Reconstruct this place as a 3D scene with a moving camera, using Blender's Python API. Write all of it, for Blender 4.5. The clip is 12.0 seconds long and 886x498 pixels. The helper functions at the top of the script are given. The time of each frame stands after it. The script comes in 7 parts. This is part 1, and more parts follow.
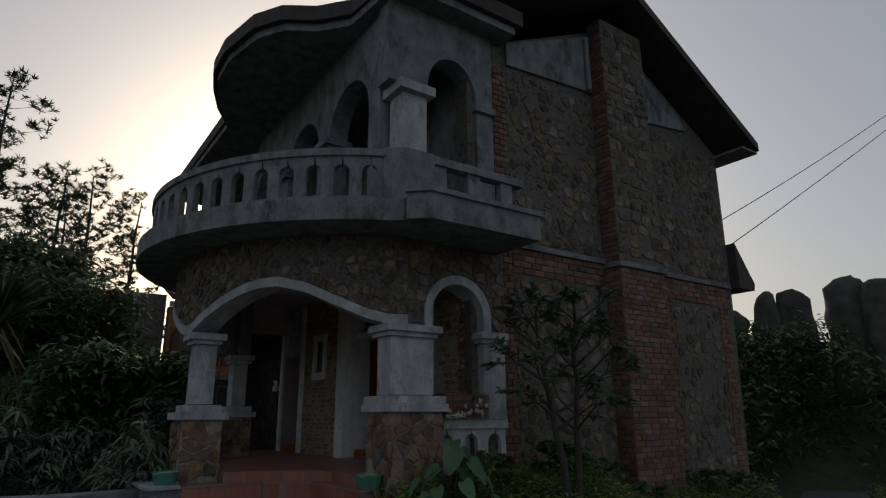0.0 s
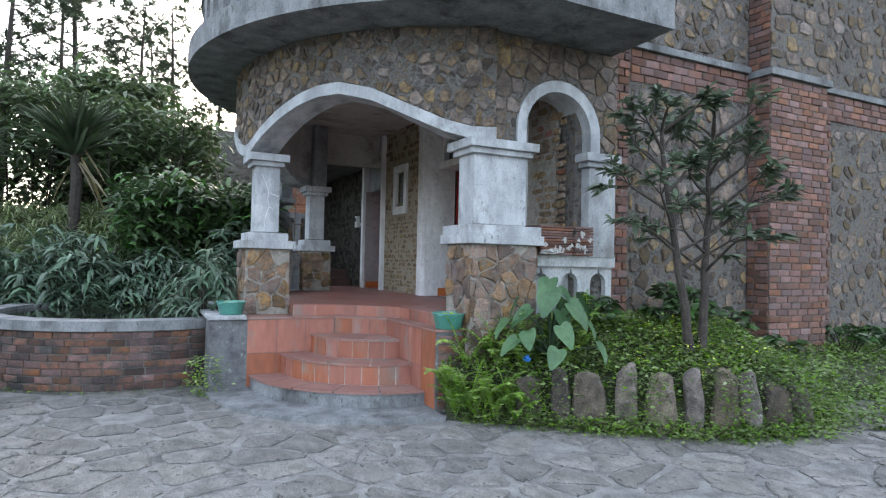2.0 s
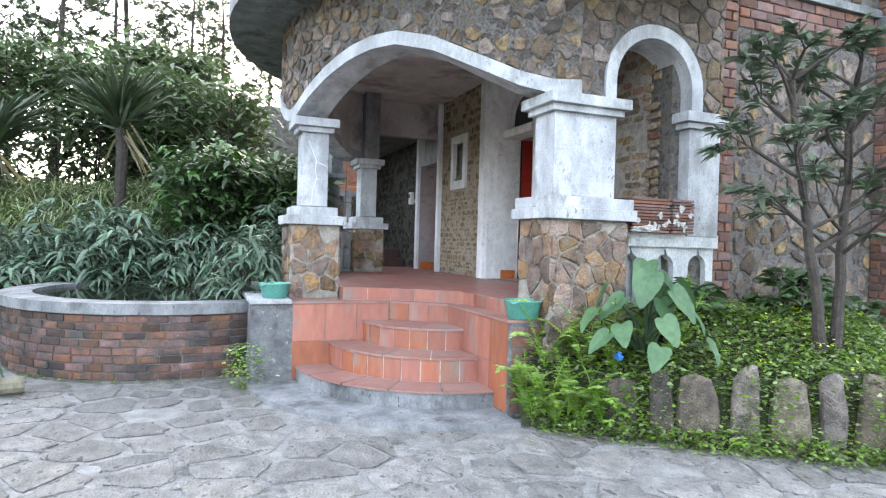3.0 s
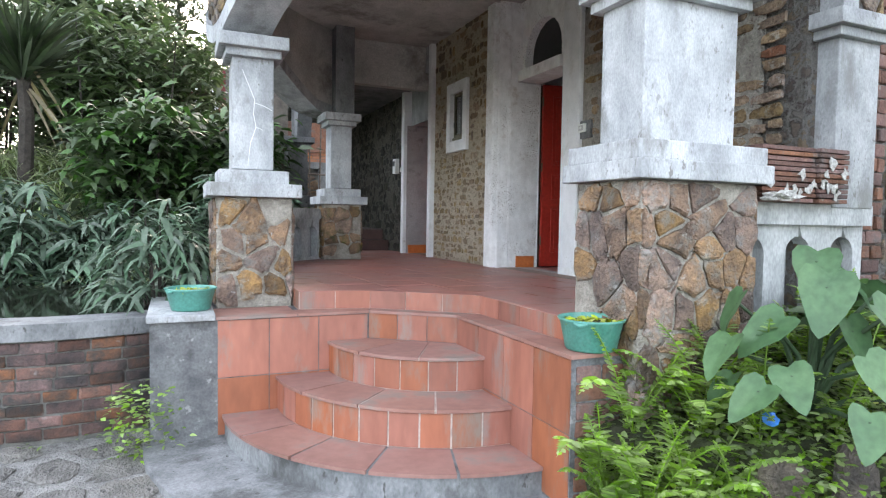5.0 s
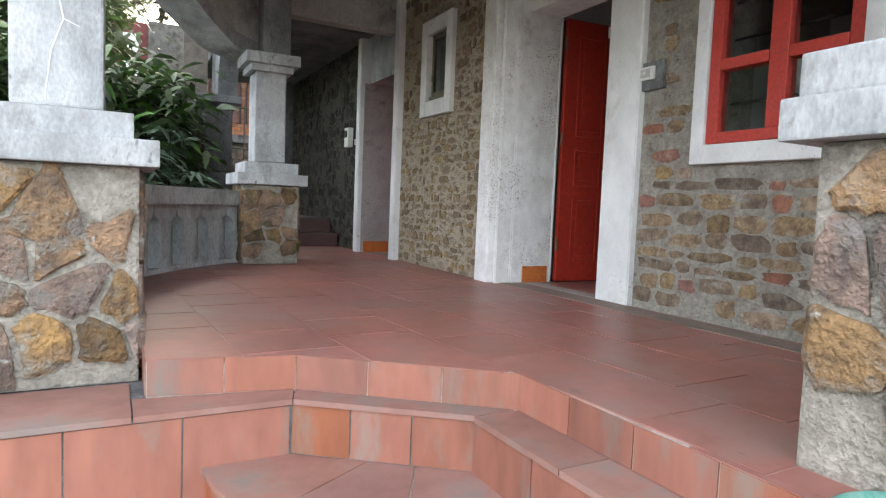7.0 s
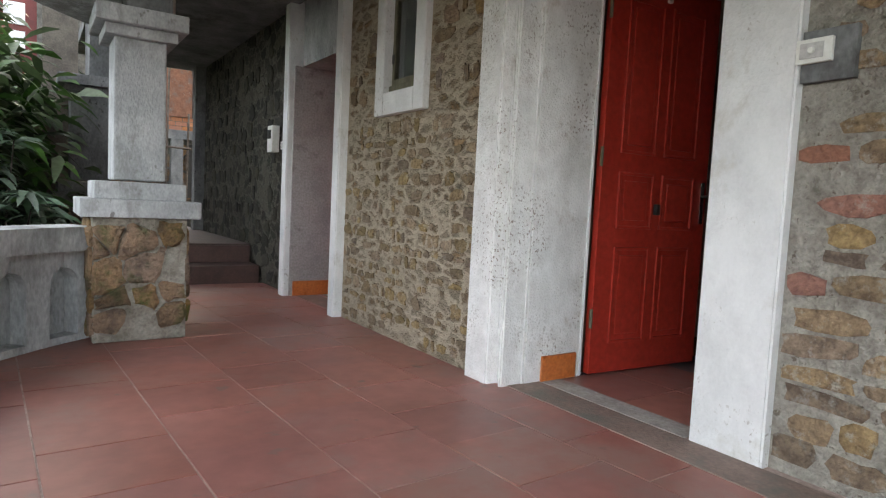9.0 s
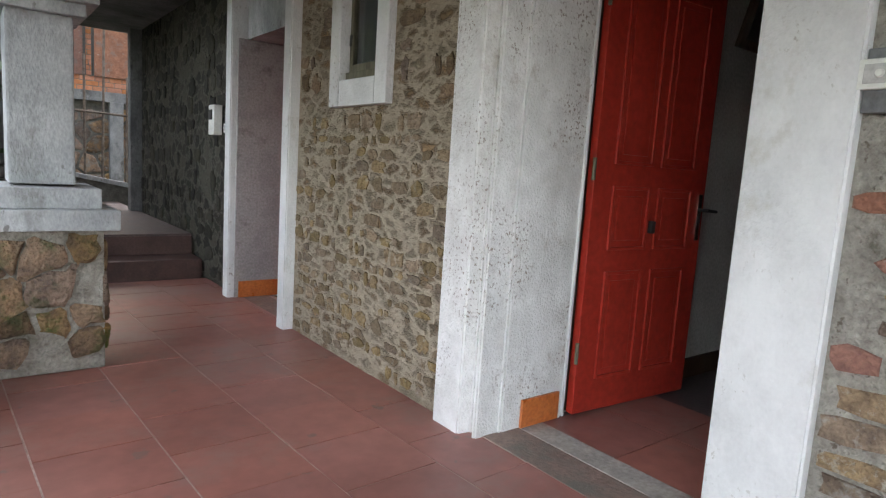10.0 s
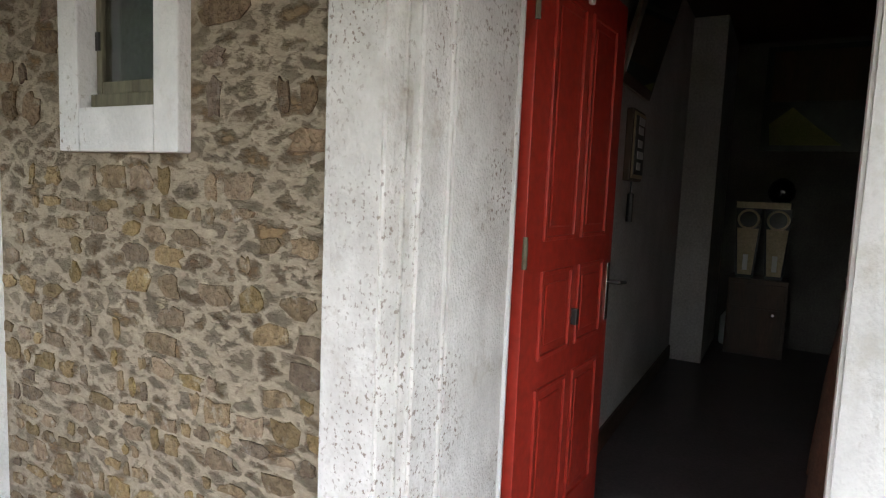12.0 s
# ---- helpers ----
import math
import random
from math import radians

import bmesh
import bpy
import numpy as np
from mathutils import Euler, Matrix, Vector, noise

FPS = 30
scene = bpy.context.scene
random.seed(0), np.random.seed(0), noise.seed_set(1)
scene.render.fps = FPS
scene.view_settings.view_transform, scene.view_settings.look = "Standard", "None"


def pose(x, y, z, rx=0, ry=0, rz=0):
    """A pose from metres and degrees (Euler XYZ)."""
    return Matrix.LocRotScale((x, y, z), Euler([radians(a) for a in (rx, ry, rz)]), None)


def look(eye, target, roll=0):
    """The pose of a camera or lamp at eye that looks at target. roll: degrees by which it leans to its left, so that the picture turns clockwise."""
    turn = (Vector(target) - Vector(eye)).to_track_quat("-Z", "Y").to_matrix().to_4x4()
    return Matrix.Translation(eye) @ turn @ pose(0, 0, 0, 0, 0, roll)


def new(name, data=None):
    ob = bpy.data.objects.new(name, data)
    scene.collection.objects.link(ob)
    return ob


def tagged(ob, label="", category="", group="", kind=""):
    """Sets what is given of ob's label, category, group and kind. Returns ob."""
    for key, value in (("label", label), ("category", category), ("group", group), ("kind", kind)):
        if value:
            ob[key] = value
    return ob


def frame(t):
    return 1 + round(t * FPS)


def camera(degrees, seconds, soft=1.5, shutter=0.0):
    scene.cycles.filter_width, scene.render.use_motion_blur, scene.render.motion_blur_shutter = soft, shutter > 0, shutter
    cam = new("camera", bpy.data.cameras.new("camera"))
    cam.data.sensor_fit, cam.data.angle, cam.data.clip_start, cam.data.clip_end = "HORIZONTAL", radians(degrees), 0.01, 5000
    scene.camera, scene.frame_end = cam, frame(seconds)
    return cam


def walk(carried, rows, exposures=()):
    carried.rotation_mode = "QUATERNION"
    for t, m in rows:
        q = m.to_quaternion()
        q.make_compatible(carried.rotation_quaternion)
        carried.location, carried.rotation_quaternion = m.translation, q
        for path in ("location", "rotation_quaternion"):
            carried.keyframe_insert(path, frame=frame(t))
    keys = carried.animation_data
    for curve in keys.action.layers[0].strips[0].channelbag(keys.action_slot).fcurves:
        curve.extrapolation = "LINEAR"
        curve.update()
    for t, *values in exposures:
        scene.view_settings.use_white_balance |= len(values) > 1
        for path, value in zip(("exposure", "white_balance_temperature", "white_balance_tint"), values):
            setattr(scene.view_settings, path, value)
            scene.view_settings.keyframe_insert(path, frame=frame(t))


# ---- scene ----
cam = camera(72.0, 12.0, 1.2)
METRES, EYE, TILT, LEAN, TURN = 10.8, 1.70, 0.0, 0.0, -35.3
ROWS = [
    (0.0, 0.0, 0.0, 0.0, 0.11, 15.3, 0.41),
    (0.5, 0.0056, 0.0237, -0.0037, -0.82, 11.7, -0.77),
    (1.0, 0.0086, 0.0573, -0.0074, -0.22, 5.42, -1.96),
    (1.5, 0.0048, 0.0983, -0.0103, 2.96, 2.79, -2.65),
    (2.0, -0.0022, 0.1416, -0.0144, 8.67, 1.28, -1.27),
    (2.5, -0.015, 0.1845, -0.0152, 13.34, -0.27, -0.54),
    (3.0, -0.0351, 0.2238, -0.0174, 13.27, -0.61, -1.64),
    (5.0, -0.0965, 0.4216, -0.0161, 11.7, -2.76, -0.93),
    (5.5, -0.118, 0.472, -0.0157, 10.84, -3.03, -0.77),
    (6.0, -0.134, 0.5238, -0.0164, 9.47, -3.52, 0.71),
    (6.5, -0.1467, 0.5699, -0.0147, 8.55, -3.65, -1.69),
    (8.5, -0.1812, 0.7652, 0.0041, 3.24, -4.81, -1.18),
    (9.0, -0.1939, 0.7908, 0.0154, 1.5, -4.27, -2.84),
    (9.5, -0.1968, 0.8128, 0.0266, -1.05, -5.9, -2.76),
    (10.0, -0.1988, 0.8359, 0.038, -2.2, -7.56, -3.67),
    (10.5, -0.2097, 0.8623, 0.0467, -2.2, -7.07, -4.28),
    (11.0, -0.2152, 0.8917, 0.0559, -5.2, -6.2, -4.94),
    (11.5, -0.217, 0.9216, 0.0647, -13.24, -6.36, -5.48),
    (12.0, -0.2226, 0.9410, 0.0592, -25.4, -5.7, -2.4),
]
EXPO = [(0.0, -0.9, 6550, 10), (0.6, -0.75, 6550, 10), (1.0, -0.4, 6550, 10), (1.5, 0.95, 6450, 10), (2.0, 2.3, 6150, 10), (2.5, 2.95, 6250, 11), (3.0, 3.15, 6350, 11), (5.0, 3.02, 6650, 11), (6.0, 2.98, 6750, 11), (6.5, 3.1, 6900, 11), (8.5, 3.15, 7150, 11), (9.1, 3.15, 7200, 11), (9.5, 3.28, 7100, 11), (10.0, 3.25, 7000, 11), (11.0, 3.55, 7150, 11), (11.5, 3.65, 7200, 11), (12.0, 3.65, 7300, 12)]
walk(cam, [(t, pose(0, 0, EYE, TILT, LEAN, TURN) @ pose(METRES * x, METRES * y, METRES * z, 90 + pitch, roll, yaw)) for t, x, y, z, yaw, pitch, roll in ROWS], EXPO)

# ---- sky and sun ----
world = bpy.data.worlds.new("world")
scene.world = world
world.use_nodes = True
wn = world.node_tree
sky = wn.nodes.new("ShaderNodeTexSky")
sky.sky_type = "NISHITA"
sky.sun_disc = False
sky.sun_elevation, sky.sun_rotation = radians(17), radians(25)
sky.air_density, sky.dust_density, sky.ozone_density = 1.0, 4.0, 1.0
haze = wn.nodes.new("ShaderNodeMixRGB")          # thin bright overcast over the clear sky
haze.inputs[0].default_value = 0.36
haze.inputs[2].default_value = (6.5, 6.75, 7.2, 1)
wn.links.new(sky.outputs[0], haze.inputs[1])
wn.links.new(haze.outputs[0], wn.nodes["Background"].inputs[0])
wn.nodes["Background"].inputs[1].default_value = 0.15
sun = new("sun", bpy.data.lights.new("sun", "SUN"))
sun.data.energy, sun.data.angle, sun.data.color = 0.5, radians(40), (1.0, 0.95, 0.88)
sun.matrix_world = look((8.07, 17.3, 5.84), (0, 0, 0))


# ---- materials ----
def mat(name, a, b, scale=8.0, rough=0.85, bump=0.25, spread=0.0, grain=60.0, stain=None, stain_at=0.55, stain_scale=1.6, metal=0.0, island=0.0, squash=(1, 1, 1), bump_dist=0.01, speck=None, speck_at=0.62, speck_scale=45, patch=None, fine=0.45):
    """Two-scale procedural surface: broad mottling a..b, fine grain, blotches of stain, and a spread of lightness from piece to piece."""
    m = bpy.data.materials.new(name)
    m.use_nodes = True
    n, l = m.node_tree.nodes, m.node_tree.links
    p = n["Principled BSDF"]
    geo = n.new("ShaderNodeNewGeometry")
    mp = n.new("ShaderNodeMapping")
    mp.inputs["Scale"].default_value = squash
    l.new(geo.outputs["Position"], mp.inputs[0])
    n1 = n.new("ShaderNodeTexNoise")
    n1.inputs["Scale"].default_value, n1.inputs["Detail"].default_value, n1.inputs["Roughness"].default_value = scale, 6, 0.65
    n2 = n.new("ShaderNodeTexNoise")
    n2.inputs["Scale"].default_value, n2.inputs["Detail"].default_value = grain, 4
    for t in (n1, n2):
        l.new(mp.outputs[0], t.inputs["Vector"])
    r1 = n.new("ShaderNodeValToRGB")
    r1.color_ramp.elements[0].position, r1.color_ramp.elements[1].position = 0.36, 0.64
    r1.color_ramp.elements[0].color, r1.color_ramp.elements[1].color = (*a, 1), (*b, 1)
    l.new(n1.outputs[0], r1.inputs[0])
    out = r1.outputs[0]
    g = n.new("ShaderNodeMixRGB")
    g.blend_type = "OVERLAY"
    g.inputs[0].default_value = fine
    l.new(out, g.inputs[1])
    l.new(n2.outputs[0], g.inputs[2])
    out = g.outputs[0]
    if stain:
        n3 = n.new("ShaderNodeTexNoise")
        n3.inputs["Scale"].default_value, n3.inputs["Detail"].default_value, n3.inputs["Roughness"].default_value = stain_scale, 8, 0.7
        l.new(mp.outputs[0], n3.inputs["Vector"])
        r3 = n.new("ShaderNodeValToRGB")
        r3.color_ramp.elements[0].position, r3.color_ramp.elements[1].position = stain_at, stain_at + 0.13
        l.new(n3.outputs[0], r3.inputs[0])
        s = n.new("ShaderNodeMixRGB")
        l.new(r3.outputs[0], s.inputs[0])
        l.new(out, s.inputs[1])
        s.inputs[2].default_value = (*stain, 1)
        out = s.outputs[0]
    if speck:
        n4 = n.new("ShaderNodeTexNoise")
        n4.inputs["Scale"].default_value, n4.inputs["Detail"].default_value, n4.inputs["Roughness"].default_value = speck_scale, 3, 0.6
        l.new(mp.outputs[0], n4.inputs["Vector"])
        r4 = n.new("ShaderNodeValToRGB")
        r4.color_ramp.elements[0].position, r4.color_ramp.elements[1].position = speck_at, speck_at + 0.07
        l.new(n4.outputs[0], r4.inputs[0])
        s4 = n.new("ShaderNodeMixRGB")
        if patch:                            # the specks come in patches
            n5 = n.new("ShaderNodeTexNoise")
            n5.inputs["Scale"].default_value, n5.inputs["Detail"].default_value = 3.2, 3
            l.new(mp.outputs[0], n5.inputs["Vector"])
            r5 = n.new("ShaderNodeMapRange")
            r5.inputs[1].default_value, r5.inputs[2].default_value = patch, patch + 0.16
            l.new(n5.outputs[0], r5.inputs[0])
            m5 = n.new("ShaderNodeMath")
            m5.operation = "MULTIPLY"
            l.new(r4.outputs[0], m5.inputs[0])
            l.new(r5.outputs[0], m5.inputs[1])
            l.new(m5.outputs[0], s4.inputs[0])
        else:
            l.new(r4.outputs[0], s4.inputs[0])
        l.new(out, s4.inputs[1])
        s4.inputs[2].default_value = (*speck, 1)
        out = s4.outputs[0]
    if spread or island:
        src = n.new("ShaderNodeObjectInfo").outputs["Random"] if spread else geo.outputs["Random Per Island"]
        k = spread or island
        mr = n.new("ShaderNodeMapRange")
        mr.inputs[3].default_value, mr.inputs[4].default_value = 1 - k, 1 + k
        l.new(src, mr.inputs[0])
        hs = n.new("ShaderNodeHueSaturation")
        l.new(mr.outputs[0], hs.inputs["Value"])
        mh = n.new("ShaderNodeMapRange")
        mh.inputs[3].default_value, mh.inputs[4].default_value = 0.5 - 0.03 * k, 0.5 + 0.03 * k
        mw = n.new("ShaderNodeMath")
        mw.operation = "FRACT"
        mm = n.new("ShaderNodeMath")
        mm.operation = "MULTIPLY"
        mm.inputs[1].default_value = 7.31
        l.new(src, mm.inputs[0])
        l.new(mm.outputs[0], mw.inputs[0])
        l.new(mw.outputs[0], mh.inputs[0])
        l.new(mh.outputs[0], hs.inputs["Hue"])
        ms = n.new("ShaderNodeMapRange")
        ms.inputs[3].default_value, ms.inputs[4].default_value = 1 - 0.8 * k, 1 + 0.5 * k
        l.new(mw.outputs[0], ms.inputs[0])
        l.new(ms.outputs[0], hs.inputs["Saturation"])
        l.new(out, hs.inputs["Color"])
        out = hs.outputs[0]
    l.new(out, p.inputs["Base Color"])
    rr = n.new("ShaderNodeMapRange")
    rr.inputs[3].default_value, rr.inputs[4].default_value = max(0.03, rough - 0.12), min(1, rough + 0.12)
    l.new(n1.outputs[0], rr.inputs[0])
    l.new(rr.outputs[0], p.inputs["Roughness"])
    p.inputs["Metallic"].default_value = metal
    if bump:
        add = n.new("ShaderNodeMath")
        l.new(n1.outputs[0], add.inputs[0])
        l.new(n2.outputs[0], add.inputs[1])
        b_ = n.new("ShaderNodeBump")
        b_.inputs["Strength"].default_value, b_.inputs["Distance"].default_value = bump, bump_dist
        l.new(add.outputs[0], b_.inputs["Height"])
        l.new(b_.outputs[0], p.inputs["Normal"])
    return m


MORTAR = mat("mortar", (0.2, 0.18, 0.15), (0.36, 0.33, 0.285), 9, 0.95, 0.9, stain=(0.1, 0.092, 0.08), stain_at=0.55, stain_scale=2.0, bump_dist=0.02)
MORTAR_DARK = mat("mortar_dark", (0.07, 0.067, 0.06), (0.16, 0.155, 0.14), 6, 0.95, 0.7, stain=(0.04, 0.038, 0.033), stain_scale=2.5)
RUBBLE = mat("rubble_stone", (0.065, 0.047, 0.037), (0.2, 0.14, 0.09), 13, 0.9, 0.9, spread=0.58, stain=(0.15, 0.138, 0.124), stain_at=0.53, stain_scale=8, bump_dist=0.02)
RUBBLE_I = mat("rubble_stone_joined", (0.065, 0.047, 0.037), (0.2, 0.14, 0.09), 13, 0.9, 0.9, island=0.58, stain=(0.15, 0.138, 0.124), stain_at=0.53, stain_scale=8, bump_dist=0.02)
BEIGE = mat("beige_rubble", (0.17, 0.115, 0.06), (0.31, 0.225, 0.13), 24, 0.93, 1.0, spread=0.3, stain=(0.38, 0.33, 0.26), stain_at=0.55, stain_scale=16, bump_dist=0.02)
OCHRE = mat("ochre_fieldstone", (0.1, 0.066, 0.048), (0.28, 0.17, 0.1), 9, 0.88, 1.0, spread=0.45, stain=(0.19, 0.172, 0.15), stain_at=0.5, stain_scale=7, speck=(0.3, 0.28, 0.25), speck_at=0.64, speck_scale=13, bump_dist=0.025)
PLASTER = mat("whitewashed_concrete", (0.27, 0.278, 0.285), (0.475, 0.483, 0.49), 4, 0.9, 0.5, stain=(0.22, 0.22, 0.212), stain_at=0.52, stain_scale=3.6, squash=(1, 1, 0.55), grain=90, speck=(0.19, 0.185, 0.175), speck_at=0.6, speck_scale=30, patch=0.45, fine=0.35)
PILASTER = mat("flaking_whitewash", (0.66, 0.645, 0.63), (0.84, 0.83, 0.82), 7, 0.9, 0.7, grain=90, stain=(0.52, 0.47, 0.43), stain_at=0.57, stain_scale=5, squash=(1, 1, 0.85), speck=(0.33, 0.28, 0.25), speck_at=0.57, speck_scale=75, patch=0.46, fine=0.22)
WHITEWASH = mat("smooth_whitewash", (0.64, 0.64, 0.64), (0.78, 0.78, 0.78), 4, 0.85, 0.4, grain=90, stain=(0.54, 0.52, 0.48), stain_at=0.58, stain_scale=3, squash=(1, 1, 0.8), speck=(0.34, 0.3, 0.26), speck_at=0.6, speck_scale=50, patch=0.52, fine=0.2)
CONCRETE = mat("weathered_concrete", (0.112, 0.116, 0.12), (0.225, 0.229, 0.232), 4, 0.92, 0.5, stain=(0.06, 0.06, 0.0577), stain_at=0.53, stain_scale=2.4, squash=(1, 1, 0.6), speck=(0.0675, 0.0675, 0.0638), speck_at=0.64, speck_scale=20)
CEILING = mat("stained_ceiling", (0.36, 0.34, 0.315), (0.52, 0.5, 0.47), 2.5, 0.95, 0.3, stain=(0.2, 0.185, 0.16), stain_at=0.53, stain_scale=1.5)
TERRACOTTA = mat("terracotta_tile", (0.255, 0.1, 0.08), (0.345, 0.14, 0.112), 2.2, 0.44, 0.1, spread=0.07, grain=12, stain=(0.27, 0.15, 0.125), stain_at=0.5, stain_scale=1.6, speck=(0.2, 0.12, 0.1), speck_at=0.66, speck_scale=7, fine=0.25)
STEP_TILE = mat("step_tile", (0.235, 0.078, 0.043), (0.3, 0.105, 0.06), 3, 0.6, 0.1, spread=0.16, grain=14, stain=(0.2, 0.15, 0.125), stain_at=0.52, stain_scale=4, squash=(1, 1, 0.3), fine=0.35)
TREAD = mat("worn_tread_tile", (0.22, 0.108, 0.086), (0.29, 0.152, 0.124), 3, 0.62, 0.12, spread=0.08, grain=14, stain=(0.2, 0.155, 0.135), stain_at=0.52, stain_scale=3, fine=0.25)
GROUT = mat("tile_grout", (0.34, 0.29, 0.255), (0.5, 0.44, 0.4), 12, 0.95, 0.3)
DARK_GROUT = mat("floor_grout", (0.33, 0.24, 0.205), (0.5, 0.39, 0.34), 9, 0.9, 0.3)
FLAG = mat("flagstone", (0.125, 0.118, 0.108), (0.26, 0.245, 0.225), 8, 0.85, 1.0, spread=0.22, stain=(0.2, 0.185, 0.165), stain_at=0.55, stain_scale=3, squash=(1, 0.6, 1), speck=(0.08, 0.077, 0.072), speck_at=0.6, speck_scale=16, bump_dist=0.035)
FLAG_I = mat("flagstone_joined", (0.125, 0.118, 0.108), (0.26, 0.245, 0.225), 8, 0.85, 1.0, island=0.22, stain=(0.2, 0.185, 0.165), stain_at=0.55, stain_scale=3, squash=(1, 0.6, 1), speck=(0.08, 0.077, 0.072), speck_at=0.6, speck_scale=16, bump_dist=0.035)
JOINT = mat("paving_joint", (0.15, 0.146, 0.138), (0.33, 0.322, 0.305), 4, 0.95, 1.0, stain=(0.07, 0.067, 0.06), stain_at=0.56, stain_scale=2.2, speck=(0.25, 0.245, 0.235), speck_at=0.6, speck_scale=9, bump_dist=0.04)
ASPHALT = mat("asphalt", (0.05, 0.05, 0.052), (0.085, 0.085, 0.088), 6, 0.9, 0.5, grain=180)
SOIL = mat("mossy_soil", (0.02, 0.025, 0.01), (0.05, 0.06, 0.022), 5, 0.95, 0.8, stain=(0.04, 0.03, 0.022))
BRICK = mat("red_brick", (0.12, 0.056, 0.042), (0.195, 0.095, 0.07), 12, 0.9, 0.7, spread=0.4, stain=(0.1, 0.083, 0.077), stain_at=0.52, stain_scale=6, speck=(0.22, 0.2, 0.18), speck_at=0.66, speck_scale=18)
BRICK_I = mat("red_brick_joined", (0.12, 0.056, 0.042), (0.195, 0.095, 0.07), 12, 0.9, 0.7, island=0.4, stain=(0.1, 0.083, 0.077), stain_at=0.52, stain_scale=6, speck=(0.22, 0.2, 0.18), speck_at=0.66, speck_scale=18)
POND_BRICK = mat("sooty_brick", (0.05, 0.036, 0.031), (0.155, 0.07, 0.05), 8, 0.92, 1.0, spread=0.5, stain=(0.034, 0.031, 0.029), stain_at=0.47, stain_scale=2.4, speck=(0.24, 0.23, 0.215), speck_at=0.64, speck_scale=6, patch=0.5)
RED_PAINT = mat("red_door_paint", (0.34, 0.028, 0.018), (0.4, 0.036, 0.024), 3, 0.38, 0.05, grain=30)
WINDOW_RED = mat("red_window_paint", (0.42, 0.035, 0.025), (0.48, 0.045, 0.032), 5, 0.45, 0.1)
ORANGE_TILE = mat("orange_skirting", (0.5, 0.13, 0.035), (0.58, 0.18, 0.055), 14, 0.3, 0.15)
DARK_WOOD = mat("dark_wood", (0.05, 0.028, 0.016), (0.09, 0.05, 0.03), 6, 0.5, 0.2, squash=(1, 1, 0.15))
WEATHERED_WOOD = mat("weathered_wood", (0.1, 0.09, 0.06), (0.19, 0.175, 0.125), 8, 0.85, 0.4, squash=(1, 1, 0.2))
ROOM_WALL = mat("room_wall", (0.44, 0.43, 0.42), (0.56, 0.55, 0.54), 2, 0.9, 0.1)
CHROME = mat("chrome", (0.6, 0.6, 0.6), (0.7, 0.7, 0.7), 4, 0.2, 0.0, metal=1.0)
BLACK = mat("black_plastic", (0.015, 0.015, 0.016), (0.03, 0.03, 0.03), 8, 0.4, 0.05)
BRASSY = mat("gold_plastic", (0.45, 0.36, 0.2), (0.55, 0.45, 0.27), 6, 0.35, 0.05)
WHITE_PLASTIC = mat("white_plastic", (0.72, 0.72, 0.68), (0.78, 0.78, 0.74), 6, 0.4, 0.03)
TEAL = mat("teal_plastic", (0.06, 0.21, 0.17), (0.085, 0.27, 0.22), 6, 0.4, 0.1, stain=(0.16, 0.3, 0.26), stain_at=0.56, stain_scale=8)
ROOF = mat("dark_roof_tile", (0.035, 0.03, 0.03), (0.07, 0.055, 0.05), 6, 0.85, 0.4)
BARK = mat("bark", (0.026, 0.021, 0.017), (0.062, 0.05, 0.041), 14, 0.95, 0.8, stain=(0.17, 0.175, 0.16), stain_at=0.63, stain_scale=9)
STANDING = mat("standing_stone", (0.065, 0.054, 0.045), (0.17, 0.138, 0.108), 9, 0.95, 0.9, spread=0.4, stain=(0.33, 0.33, 0.3), stain_at=0.6, stain_scale=11, bump_dist=0.03)

MOSSY = mat("mossy_ochre_stone", (0.11, 0.07, 0.045), (0.29, 0.18, 0.1), 9, 0.88, 1.0, spread=0.4, stain=(0.075, 0.085, 0.025), stain_at=0.52, stain_scale=5, bump_dist=0.025)


